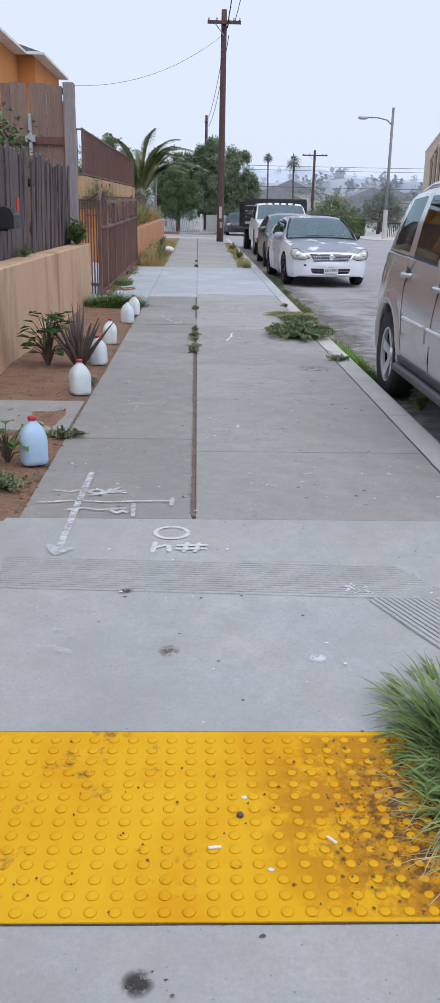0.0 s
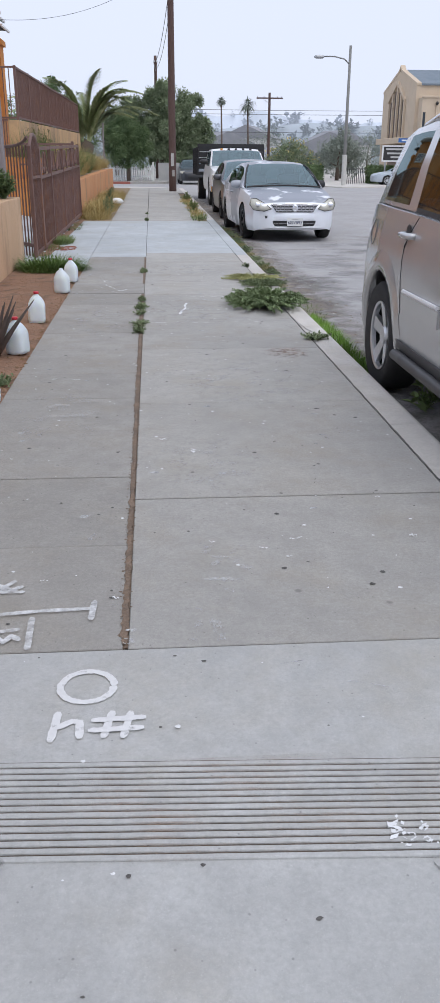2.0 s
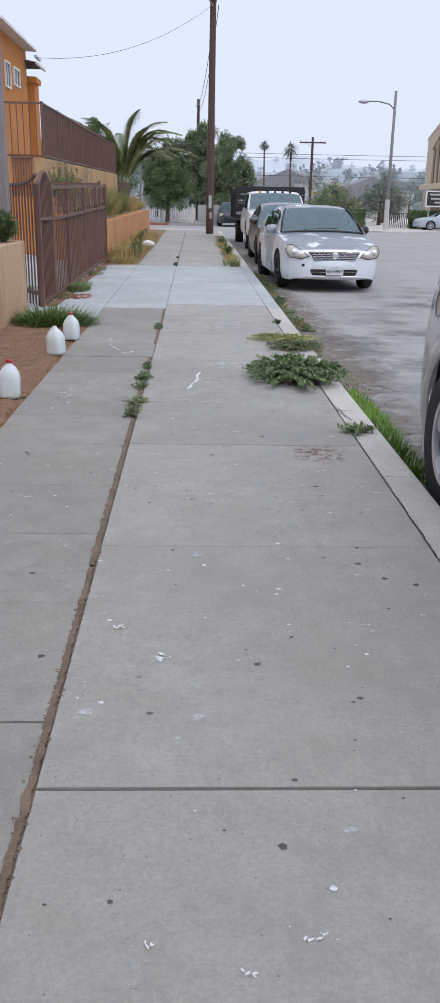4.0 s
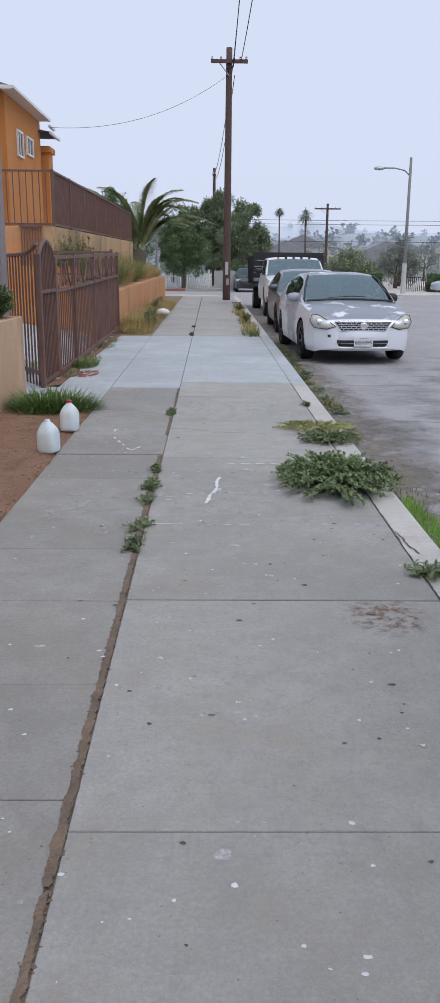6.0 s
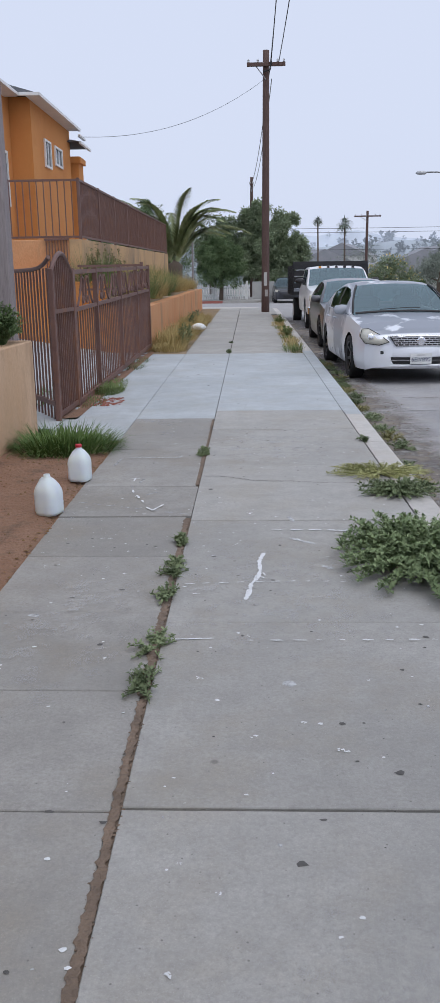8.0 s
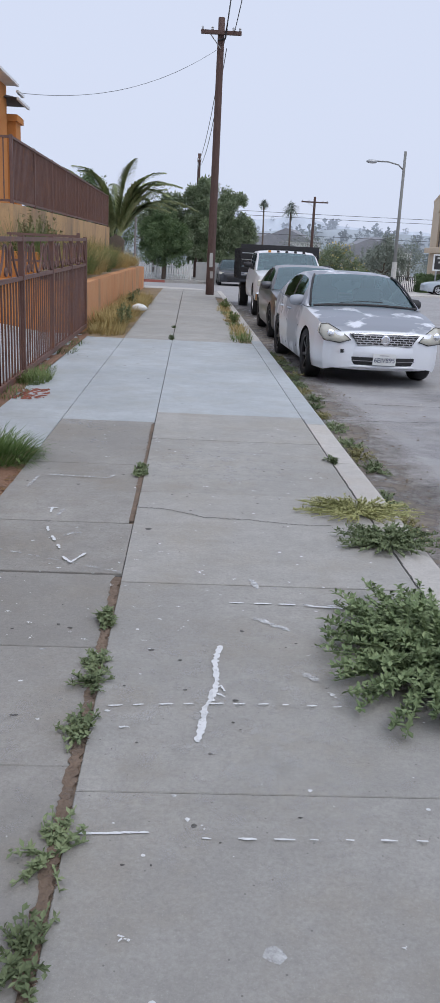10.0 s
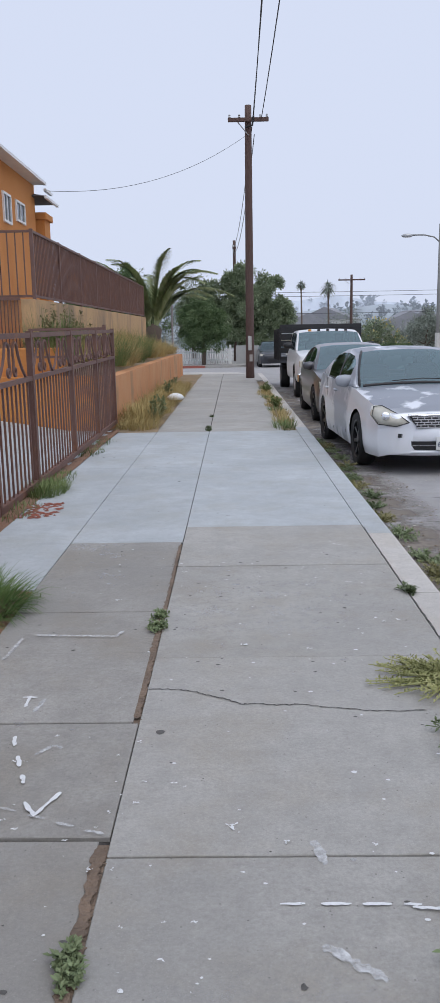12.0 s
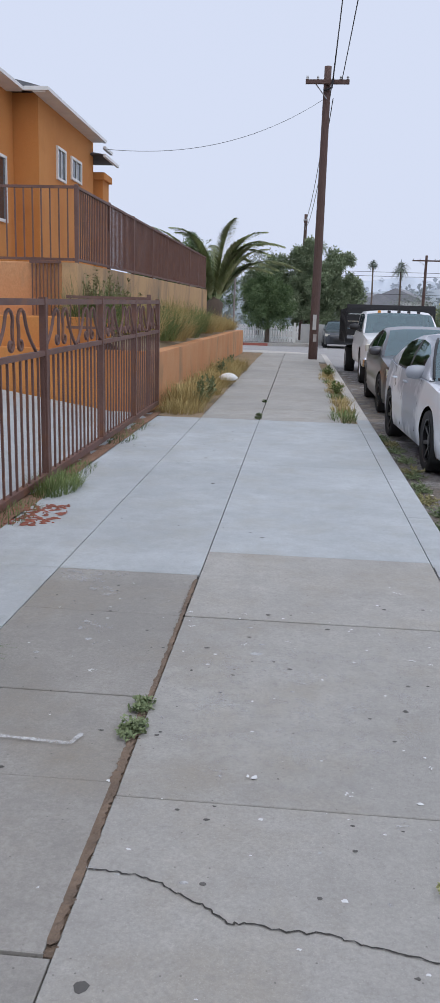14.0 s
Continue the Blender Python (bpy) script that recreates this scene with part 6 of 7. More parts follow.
def gable(x0, x1, y0, y1, eave, ridge):
    xm = (x0 + x1) / 2
    return Geo().prism([(x0, -0.2), (x1, -0.2), (x1, eave), (xm, ridge), (x0, eave)], y1 - y0, pose(0, y0, 0))


part("wall", gable(-5.15, 5.15, 0, 6.2, 7.35, 8.75), CREAM, church)
part("coping", Geo().prism([(-5.2, 7.30), (-0.35, 8.65), (0, 8.98), (0.35, 8.65), (5.2, 7.30), (5.2, 7.48), (0.4, 8.84), (0, 9.2), (-0.4, 8.84), (-5.2, 7.48)], 0.4, pose(0, -0.03, 0)), CREAM, church)
part("roof", Geo().prism([(-5.3, 7.28), (0, 8.71), (5.3, 7.28), (5.3, 7.42), (0, 8.86), (-5.3, 7.42)], 5.8, pose(0, 0.4, 0)), SLATE, church)
part("lintel", Geo().box(-4.6, 4.2, -0.6, 0.0, 3.1, 3.55, 0.04), CREAM, church)
BROWN_GLASS = plain("brown_window", (0.075, 0.055, 0.05), 0.4)
for x, h in ((-2.0, 6.45), (-0.7, 7.25), (0.6, 7.1), (1.7, 6.45)):
    part("window", Geo().box(x - 0.45, x + 0.45, -0.012, 0.05, 3.6, h), BROWN_GLASS, church, "tall narrow brown window")
for x, h in ((-2.6, 6.4), (-1.35, 7.1), (-0.05, 7.75), (1.2, 7.0), (2.25, 6.3)):
    part("fin", Geo().box(x - 0.13, x + 0.13, -0.16, 0.0, 3.55, h), CREAM, church)
part("window_hood", Geo().prism([(-2.8, 6.4), (-0.05, 7.75), (2.4, 6.3), (2.4, 6.5), (-0.05, 7.98), (-2.8, 6.62)], 0.2, pose(0, -0.2, 0)), CREAM, church)
# flat dark sheet painted as the shade inside the doorway
part("doorway", Geo().box(-2.2, 2.2, -0.012, 0.05, 0.0, 3.05), plain("doorway_shade", (0.16, 0.12, 0.09), 0.7), church)
part("wall", Geo().box(5.17, 6.2, 0.25, 22, -0.2, 6.35), CREAM, church, "lower cream hall")
part("parapet", Geo().box(6.1, 6.3, 0.2, 22.05, 6.35, 6.48, 0.02), CREAM, church)
part("wall", gable(-10.2, -0.55, 6.22, 20, 8.75, 10.5), CREAM, church, "tall cream gable of the nave")
part("roof", Geo().prism([(-10.3, 8.68), (-5.375, 10.42), (-0.45, 8.68), (-0.45, 8.8), (-5.375, 10.56), (-10.3, 8.8)], 13.4, pose(0, 6.62, 0)), SLATE, church)
part("wall", Geo().box(-0.53, 5.15, 6.9, 22, -0.2, 8.45), CREAM, church)
for x in (9.5, 10.8, 12.4):
    part("roof_unit", Geo().box(3.4, 4.6, x, x + 0.8, 8.45, 8.8, 0.03), SLATE, church)
for y0, z0, w, h in ((0.35, 3.3, 0.22, 2.0), (2.45, 4.65, 1.0, 0.55), (5.7, 5.2, 1.0, 0.75)):
    wd = part("window", Geo().box(6.15, 6.21, y0, y0 + w, z0, z0 + h), GLASS, church)
    g = Geo()
    g.box(6.15, 6.25, y0 - 0.08, y0 + w + 0.08, z0 - 0.08, z0).box(6.15, 6.25, y0 - 0.08, y0 + w + 0.08, z0 + h, z0 + h + 0.08)
    g.box(6.15, 6.25, y0 - 0.08, y0, z0, z0 + h).box(6.15, 6.25, y0 + w, y0 + w + 0.08, z0, z0 + h)
    part("frame", g, CREAM if w < 0.5 else WHITE, wd)
part("downpipe", Geo().tube([(6.26, 1.4, 5.9), (6.26, 1.4, 3.6)], 0.06, 8), CREAM, church)
part("wall_lamp", Geo().lathe([(0.05, -0.15), (0.14, 0), (0.05, 0.12)], 10, pose(6.35, 1.4, 5.95)), BLACK, church)
sign = thing("church_sign", pose(18.45, 69.0, -0.2), "dark notice board with white frame and pale lettering", "sign")
part("board", Geo().box(0, 2.0, -0.03, 0.03, 1.75, 2.75), plain("sign_black", (0.03, 0.028, 0.028), 0.5), sign)
g = Geo()
g.box(-0.1, 2.1, -0.06, 0.05, 1.65, 1.75).box(-0.1, 2.1, -0.06, 0.05, 2.75, 2.85).box(-0.1, 0, -0.06, 0.05, 1.75, 2.75).box(2.0, 2.1, -0.06, 0.05, 1.75, 2.75)
part("frame", g, WHITE, sign)
for z, x0, x1 in ((2.5, 0.2, 1.8), (2.2, 0.3, 1.7), (1.92, 0.6, 1.4)):
    part("lettering_bar", Geo().box(x0, x1, -0.036, -0.031, z, z + 0.13), plain("sign_letter", (0.5, 0.5, 0.48), 0.6), sign)
for x in (0.2, 1.8):
    part("post", Geo().box(x - 0.05, x + 0.05, -0.03, 0.05, -0.1, 1.66), STEEL, sign)
ss = thing("street_sign", pose(19.8, 67.0, -0.2), "blue street name sign on a thin post", "sign")
part("post", Geo().tube([(0, 0, -0.1), (0, 0, 3.4)], 0.035, 8), STEEL, ss)
part("blade", Geo().box(-0.75, 0.35, -0.02, 0.02, 3.02, 3.32), plain("sign_blue", (0.03, 0.13, 0.38), 0.4), ss)
part("lettering_bar", Geo().box(-0.5, 0.2, -0.026, -0.021, 3.12, 3.22), WHITE, ss)


def hedge(x0, x1, y0, y1, z, h, label):
    g = Geo()
    for _ in range(int(900 * (x1 - x0))):
        f = prng.choice("fts")
        x, y, zz = prng.uniform(x0, x1), y0 + prng.gauss(0, 0.05), prng.uniform(0, h)
        if f == "t":
            y, zz = prng.uniform(y0, y1), h + prng.gauss(0, 0.05)
        elif f == "s":
            x, y = prng.choice((x0, x1)) + prng.gauss(0, 0.05), prng.uniform(y0, y1)
        g.leaf((x, y, zz), (prng.gauss(0, 1), prng.gauss(-0.4, 1), prng.gauss(0.3, 1)), (0, 0, 1), 0.16, 0.09)
    hd = thing("hedge", pose(0, 0, z), label, "hedge")
    part("foliage", g, LEAF_DARK, hd)
    part("core", Geo().box(x0 + 0.06, x1 - 0.06, y0 + 0.06, y1 - 0.06, -0.05, h - 0.05, 0.1), LEAF_DARK, hd)


hedge(17.6, 20.6, 69.4, 70.9, -0.2, 1.25, "clipped dark green hedge beside the church")
hedge(12.0, 14.3, 72.0, 73.5, -0.2, 1.25, "clipped dark green hedge on the corner")
rl = thing("entrance_railing", pose(15.4, 68.5, -0.2), "thin dark metal railing by the church path", "railing")
for i in range(12):
    part("bar", Geo().box(0.22 * i - 0.02, 0.22 * i + 0.02, 0.3 * i, 0.3 * i + 0.04, 0, 1.1), BLACK, rl)
part("top_rail", Geo().tube([(0, 0, 1.1), (2.42, 3.3, 1.1)], 0.035, 6), BLACK, rl)


def cottage(x, y, w, d, h, wall, roof, label, turn=0):
    c = thing("house", pose(x, y, -0.05, 0, 0, turn), label, "house", "distant houses")
    part("wall", Geo().box(-w / 2, w / 2, 0, d, -0.2, h), wall, c)
    part("roof", Geo().prism([(-w / 2 - 0.4, h), (w / 2 + 0.4, h), (0, h + w * 0.22)], d + 0.6, pose(0, -0.3, 0)), roof, c)
    for k in (-0.28, 0.22):
        part("window", Geo().box(w * k - 0.5, w * k + 0.5, -0.02, 0.03, h * 0.38, h * 0.78), GLASS, c)
    part("door", Geo().box(-0.45, 0.45, -0.02, 0.03, 0, h * 0.72), WHITE, c)


PALE = surface("pale_house", (0.60, 0.60, 0.58), (0.66, 0.65, 0.62), 0.9, 1, 20, 0.3, 0.004)
GREYROOF = surface("far_roof", (0.26, 0.27, 0.29), (0.31, 0.31, 0.33), 0.9, 1, 10, 0.4, 0.01)
for x, y, w, h, turn in ((17.6, 104, 6, 1.9, 20), (24, 128, 9, 2.6, -10), (9.0, 106, 6, 1.7, 30), (13, 150, 10, 4, 15), (30, 150, 10, 4, 0), (37, 170, 12, 4.5, 20), (20, 190, 12, 6, -20)):
    cottage(x, y, w, 8, h, PALE if x != 9.0 else CREAM, GREYROOF, "distant pale house with a low grey roof", turn)


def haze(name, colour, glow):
    """Far-off land: morning mist put into its colour, with a faint even glow."""
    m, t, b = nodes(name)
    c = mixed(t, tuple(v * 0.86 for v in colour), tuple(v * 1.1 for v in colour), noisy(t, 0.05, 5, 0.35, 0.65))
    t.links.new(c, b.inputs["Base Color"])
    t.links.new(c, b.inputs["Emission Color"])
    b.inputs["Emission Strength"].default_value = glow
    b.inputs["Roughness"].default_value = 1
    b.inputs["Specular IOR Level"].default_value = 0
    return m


# hill colours turn paler and bluer layer by layer, standing in for haze
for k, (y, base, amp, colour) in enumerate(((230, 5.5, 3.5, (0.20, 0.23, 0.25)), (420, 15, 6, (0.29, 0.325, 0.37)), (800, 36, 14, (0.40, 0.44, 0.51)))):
    mat = haze("haze_tinted_hill", colour, 0.55)
    g = Geo()
    xs = np.linspace(-y * 1.2, y * 1.5, 160)
    top = [base + amp * noise.noise(Vector((x / (y * 0.22), k * 7.7, 0))) + amp * 0.35 * noise.noise(Vector((x / (y * 0.05), k * 3.1, 2))) for x in xs]
    n = len(xs)
    g.add([(x, y, -2) for x in xs] + [(x, y + 12, h) for x, h in zip(xs, top)] + [(x, y + 60, h * 0.9) for x, h in zip(xs, top)],
          [(r * n + i, r * n + i + 1, (r + 1) * n + i + 1, (r + 1) * n + i) for r in (0, 1) for i in range(n - 1)])
    tagged(part("backdrop_hill", g, mat), "hillside with houses and trees in the distance, haze in its colour", "hill", kind="structure")
    g = Geo()
    for _ in range(520):
        j = prng.randrange(n)
        if abs(xs[j] / y - 0.1) > 0.35:
            continue
        s0 = y * prng.uniform(0.003, 0.011)
        u = prng.uniform(0.35, 1.0)
        c = Vector((xs[j], y + 12 * u - 2, top[j] * u))
        for _i in range(26):
            v = Vector((prng.gauss(0, 1), prng.gauss(0, 0.5), prng.gauss(0.3, 0.8))).normalized() * s0 * prng.uniform(0.3, 0.9)
            g.leaf(c + v, (prng.gauss(0, 1), -0.6, prng.gauss(0.3, 0.8)), (0, 0, 1), s0 * 0.7, s0 * 0.55)
    tagged(part("far_trees", g, haze("haze_tinted_trees", tuple(v * 0.8 for v in colour), 0.5)), "trees on the distant hillside, haze in their colour", "trees", kind="stuff")

# ---- water jugs ----
def jug_material(name, tint):
    m, t, b = nodes(name)
    t.links.new(mixed(t, tint, tuple(min(1, v * 1.08) for v in tint), noisy(t, 12, 3, 0.3, 0.7)), b.inputs["Base Color"])
    b.inputs["Roughness"].default_value = 0.32
    b.inputs["Transmission Weight"].default_value = 0.2
    b.inputs["Subsurface Weight"].default_value = 0.6
    b.inputs["Subsurface Radius"].default_value = (0.03, 0.03, 0.035)
    b.inputs["IOR"].default_value = 1.35
    return m


JUG = jug_material("cloudy_plastic", (0.80, 0.88, 0.98))
JUG_BLUE = jug_material("blue_water_plastic", (0.54, 0.72, 0.92))
CAP = plain("red_cap", (0.55, 0.03, 0.05), 0.4)


def water_jug(x, y, z, turn, cap, material, label, lean=0):
    j = thing("water_jug", pose(x, y, z, lean, 0, turn), label, "jug", "water jugs")
    g = Geo()
    n = 20
    prof = [(0.058, 0.0, 0.5), (0.070, 0.006, 0.45), (0.073, 0.03, 0.42), (0.072, 0.06, 0.42), (0.0735, 0.075, 0.42), (0.072, 0.09, 0.42), (0.073, 0.14, 0.42), (0.070, 0.165, 0.48), (0.060, 0.195, 0.6), (0.044, 0.222, 0.8), (0.026, 0.242, 1.0), (0.021, 0.248, 1.0), (0.021, 0.262, 1.0)]
    vs = []
    for r, h, p in prof:
        for k in range(n):
            a = 2 * math.pi * k / n
            c, s = math.cos(a), math.sin(a)
            f = r * 1.06 / (abs(c) ** (2 / p) + abs(s) ** (2 / p)) ** (p / 2) if p < 1 else r
            vs.append((f * c, f * s, h))
    fs = [(i * n + k, i * n + (k + 1) % n, (i + 1) * n + (k + 1) % n, (i + 1) * n + k) for i in range(len(prof) - 1) for k in range(n)]
    fs += [tuple(range(n - 1, -1, -1)), tuple(range((len(prof) - 1) * n, len(prof) * n))]
    part("bottle", g.add(vs, fs), material, j, smooth=True)
    part("handle", Geo().tube([(-0.026, 0, 0.232), (-0.046, 0, 0.214), (-0.064, 0, 0.188), (-0.073, 0, 0.158), (-0.068, 0, 0.125)], 0.015, 8), material, j, smooth=True)
    if cap:
        part("cap", Geo().lathe([(0.024, 0.255), (0.0245, 0.272), (0.022, 0.276)], 18), CAP, j, "red screw cap", True)
    return j


water_jug(-0.935, 0.90, 0.012, -70, True, JUG_BLUE, "full bluish plastic water jug with a red cap")
water_jug(-0.93, 2.90, 0.010, -60, True, JUG, "cloudy plastic water jug with a red cap")
water_jug(-0.94, 4.32, 0.008, -110, True, JUG, "cloudy plastic water jug with a red cap", 2)
water_jug(-0.965, 5.68, 0.008, -85, True, JUG, "cloudy plastic water jug beside the footpath", -2)
water_jug(-0.915, 7.58, 0.008, -20, False, JUG, "cloudy plastic water jug without a cap", 2)
water_jug(-0.895, 8.50, 0.010, -100, True, JUG, "cloudy plastic water jug with a red cap")

# ---- paint marks, cracks and litter on the footpath ----
def worn_paint(name, colour, low, high, scale=45, spot=None):
    """Paint rubbed off in grains, so that the concrete shows through."""
    m, t, b = nodes(name)
    out = t.nodes["Material Output"]
    t.links.new(mixed(t, colour, tuple(v * 0.9 for v in colour), noisy(t, 60, 3, 0.3, 0.7)), b.inputs["Base Color"])
    b.inputs["Roughness"].default_value = 0.85
    clear, mix = t.nodes.new("ShaderNodeBsdfTransparent"), t.nodes.new("ShaderNodeMixShader")
    cover = noisy(t, scale, 6, low, high, 0.7)
    if spot:
        # fades out towards the rim of an ellipse (centre x, y, half widths)
        pos, mp, ln, fade, k = (t.nodes.new(n) for n in ("ShaderNodeNewGeometry", "ShaderNodeMapping", "ShaderNodeVectorMath", "ShaderNodeMapRange", "ShaderNodeMath"))
        mp.inputs["Scale"].default_value = (1 / spot[2], 1 / spot[3], 0)
        mp.inputs["Location"].default_value = (-spot[0] / spot[2], -spot[1] / spot[3], 0)
        ln.operation = "LENGTH"
        fade.inputs[1].default_value, fade.inputs[2].default_value = 0.95, 0.35
        k.operation = "MULTIPLY"
        t.links.new(pos.outputs["Position"], mp.inputs["Vector"])
        t.links.new(mp.outputs[0], ln.inputs[0])
        t.links.new(ln.outputs["Value"], fade.inputs[0])
        t.links.new(fade.outputs[0], k.inputs[0])
        t.links.new(cover, k.inputs[1])
        cover = k.outputs[0]
    t.links.new(cover, mix.inputs[0])
    t.links.new(clear.outputs[0], mix.inputs[1])
    t.links.new(b.outputs[0], mix.inputs[2])
    t.links.new(mix.outputs[0], out.inputs[0])
    return m


PAINT = worn_paint("white_road_paint", (0.76, 0.77, 0.78), 0.22, 0.40)
SPRAY = worn_paint("spray_paint", (0.70, 0.70, 0.70), 0.12, 0.42, 30)
FADED = worn_paint("faded_road_paint", (0.70, 0.71, 0.72), 0.28, 0.72, 30)
FAINT = worn_paint("faint_road_paint", (0.66, 0.67, 0.68), 0.46, 0.95, 22)
CRACK = plain("crack_shadow", (0.05, 0.047, 0.043), 0.95)
mrng = random.Random(5)


def strokes(name, lines, width, material, label, jitter=0.15, z=0.004, category="paint mark"):
    """Flat painted strokes through points on the footpath; each stroke is a part."""
    meshes = []
    z0 = z
    for number, line in enumerate(lines):
        g = Geo()
        z = z0 + 0.0007 * number
        pts = []
        for (x0, y0), (x1, y1) in zip(line, line[1:]):
            k = max(2, int(math.hypot(x1 - x0, y1 - y0) / 0.012))
            pts += [(lerp(x0, x1, i / k), lerp(y0, y1, i / k)) for i in range(k)]
        pts.append(line[-1])
        vs = []
        for i, (x, y) in enumerate(pts):
            a, b = pts[max(0, i - 1)], pts[min(len(pts) - 1, i + 1)]
            d = Vector((b[0] - a[0], b[1] - a[1]))
            d = d.normalized() if d.length else Vector((1, 0))
            w = width / 2 * (0.5 if i in (0, len(pts) - 1) else 1)
            w0, w1 = w * (1 + mrng.uniform(-jitter, jitter)), w * (1 + mrng.uniform(-jitter, jitter))
            vs += [(x - d.y * w0, y + d.x * w0, gz(y) + z), (x + d.y * w1, y - d.x * w1, gz(y) + z)]
        g.add(vs, [(2 * i, 2 * i + 1, 2 * i + 3, 2 * i + 2) for i in range(len(pts) - 1)])
        meshes.append(g)
    if len(meshes) == 1:
        return tagged(part(name, meshes[0], material), label, category)
    mark = thing(name, None, label, category)
    for g in meshes:
        part("stroke", g, material, mark)
    return mark


strokes("paint_ring", [[(-0.106 + 0.075 * math.cos(a), -0.195 + 0.075 * math.sin(a)) for a in np.linspace(0, 2 * math.pi, 33)]], 0.021, SPRAY, "white spray painted ring on the concrete")
strokes("paint_mark", [[(-0.185, -0.44), (-0.175, -0.31)], [(-0.18, -0.385), (-0.135, -0.355), (-0.115, -0.36), (-0.11, -0.43)]], 0.021, SPRAY, "white spray painted numeral on the concrete")
strokes("paint_mark", [[(-0.05, -0.43), (-0.03, -0.315)], [(0.0, -0.435), (0.02, -0.32)], [(-0.085, -0.355), (0.06, -0.35)], [(-0.09, -0.40), (0.055, -0.395)]], 0.021, SPRAY, "white spray painted hash sign on the concrete")
SOFT = worn_paint("soft_spray", (0.70, 0.71, 0.72), 0.20, 0.66, 18)
oval = lambda cx, cy, rx, ry: [(cx + rx * math.cos(a), cy + ry * math.sin(a)) for a in np.linspace(0, 2 * math.pi, 17)]
strokes("paint_arrow", [[(-0.583, 0.74), (-0.59, 0.2), (-0.593, -0.46)], [(-0.64, -0.37), (-0.597, -0.47), (-0.535, -0.40)]], 0.034, SOFT, "faded white painted arrow on the footpath", 0.08, z=0.0075)
strokes("paint_mark", [[(-0.75, 0.425), (-0.66, 0.395), (-0.60, 0.43), (-0.55, 0.40)], oval(-0.52, 0.40, 0.035, 0.03), [(-0.47, 0.36), (-0.45, 0.44), (-0.41, 0.40), (-0.37, 0.43)], [(-0.48, 0.39), (-0.36, 0.385)], [(-0.55, 0.33), (-0.47, 0.37), (-0.40, 0.47)], [(-0.79, 0.21), (-0.60, 0.245), (-0.45, 0.225), (-0.28, 0.245), (-0.12, 0.25)], [(-0.64, 0.095), (-0.55, 0.13), (-0.48, 0.10), (-0.34, 0.13)], [(-0.42, 0.10), (-0.38, 0.05), (-0.36, 0.09), (-0.33, 0.06)], [(-0.12, 0.17), (-0.115, 0.30)], [(-0.30, 0.0), (-0.31, 0.2)]], 0.021, SOFT, "faded white painted scrawl on the footpath", 0.12)
strokes("paint_mark", [[(0.24, 0.75), (0.30, 0.72), (0.27, 0.66), (0.34, 0.62), (0.30, 0.55)], [(0.42, 0.72), (0.36, 0.62), (0.44, 0.5)], [(0.2, 0.02), (0.23, 0.14), (0.28, 0.15), (0.29, 0.02)], [(0.25, 0.45), (0.4, 0.42)]], 0.03, FAINT, "almost worn away white paint on the footpath", 0.4)
strokes("paint_mark", [[(-0.55, -1.02), (-0.35, -1.0)], [(-0.5, -1.12), (-0.42, -1.18)], [(-0.55, -1.25), (-0.4, -1.3)]], 0.035, FAINT, "worn white paint on the ramp", 0.5, -0.012)
strokes("paint_drip", [[(0.45, 6.77), (0.43, 6.70), (0.42, 6.60), (0.425, 6.50), (0.415, 6.42), (0.40, 6.34), (0.375, 6.27), (0.37, 6.19), (0.35, 6.07)]], 0.021, PAINT, "spilled streak of white paint on the footpath", 0.6)
strokes("paint_drip", [[(0.415, 6.42), (0.44, 6.44), (0.45, 6.40)], [(0.42, 6.38), (0.45, 6.36)]], 0.014, PAINT, "spilled drops of white paint on the footpath", 0.7, 0.0056)
strokes("paint_line", [[(x, 6.28 + 0.03 * math.sin(x * 3)), (x + mrng.uniform(0.015, 0.06), 6.285 + 0.03 * math.sin(x * 3))] for x in np.arange(0.05, 0.9, 0.085)], 0.008, PAINT, "dotted line of white paint drops", 0.5)
strokes("paint_line", [[(0.03, 5.62), (0.22, 5.63)]] + [[(x, 5.61), (x + mrng.uniform(0.02, 0.06), 5.608)] for x in np.arange(0.36, 1.3, 0.095)], 0.008, PAINT, "dashed line of white paint drops", 0.5)
strokes("paint_line", [[(x, 7.22 - 0.02 * x), (x + mrng.uniform(0.03, 0.09), 7.22 - 0.02 * x)] for x in np.arange(0.5, 1.05, 0.11)] + [[(0.85, 7.19), (1.08, 7.17)]], 0.012, PAINT, "dashed line of white paint drops", 0.5)
strokes("paint_line", [[(x, 7.83 - 0.45 * (x + 0.7)), (x + 0.06, 7.81 - 0.45 * (x + 0.7))] for x in np.arange(-0.78, -0.05, 0.1)], 0.012, FADED, "dashed line of white paint drops", 0.5, 0.0085)
strokes("paint_mark", [[(-0.42, 8.55), (-0.44, 8.42)], [(-0.35, 8.05), (-0.30, 8.12), (-0.26, 8.10)], [(-0.64, 9.35), (-0.22, 9.32), (-0.2, 9.40)], [(-0.7, 9.3), (-0.72, 9.0)]], 0.02, FADED, "faded white paint mark on the footpath", 0.4, 0.0085)
strokes("paint_mark", [[(0.6, 7.05), (0.68, 6.98), (0.74, 6.93)], [(0.62, 7.5), (0.64, 7.38)], [(0.75, 6.55), (0.8, 6.5)]], 0.028, FADED, "white scuffed paint splash on the footpath", 0.7)
strokes("paint_mark", [[(-0.80, 11.33), (-0.6, 11.30), (-0.40, 11.33)], [(-0.78, 11.22), (-0.62, 11.18), (-0.5, 11.2)], [(-0.55, 11.1), (-0.42, 10.95)], [(-0.5, 10.5), (-0.33, 10.44)]], 0.09, FAINT, "pale cement smear on the footpath", 0.7)
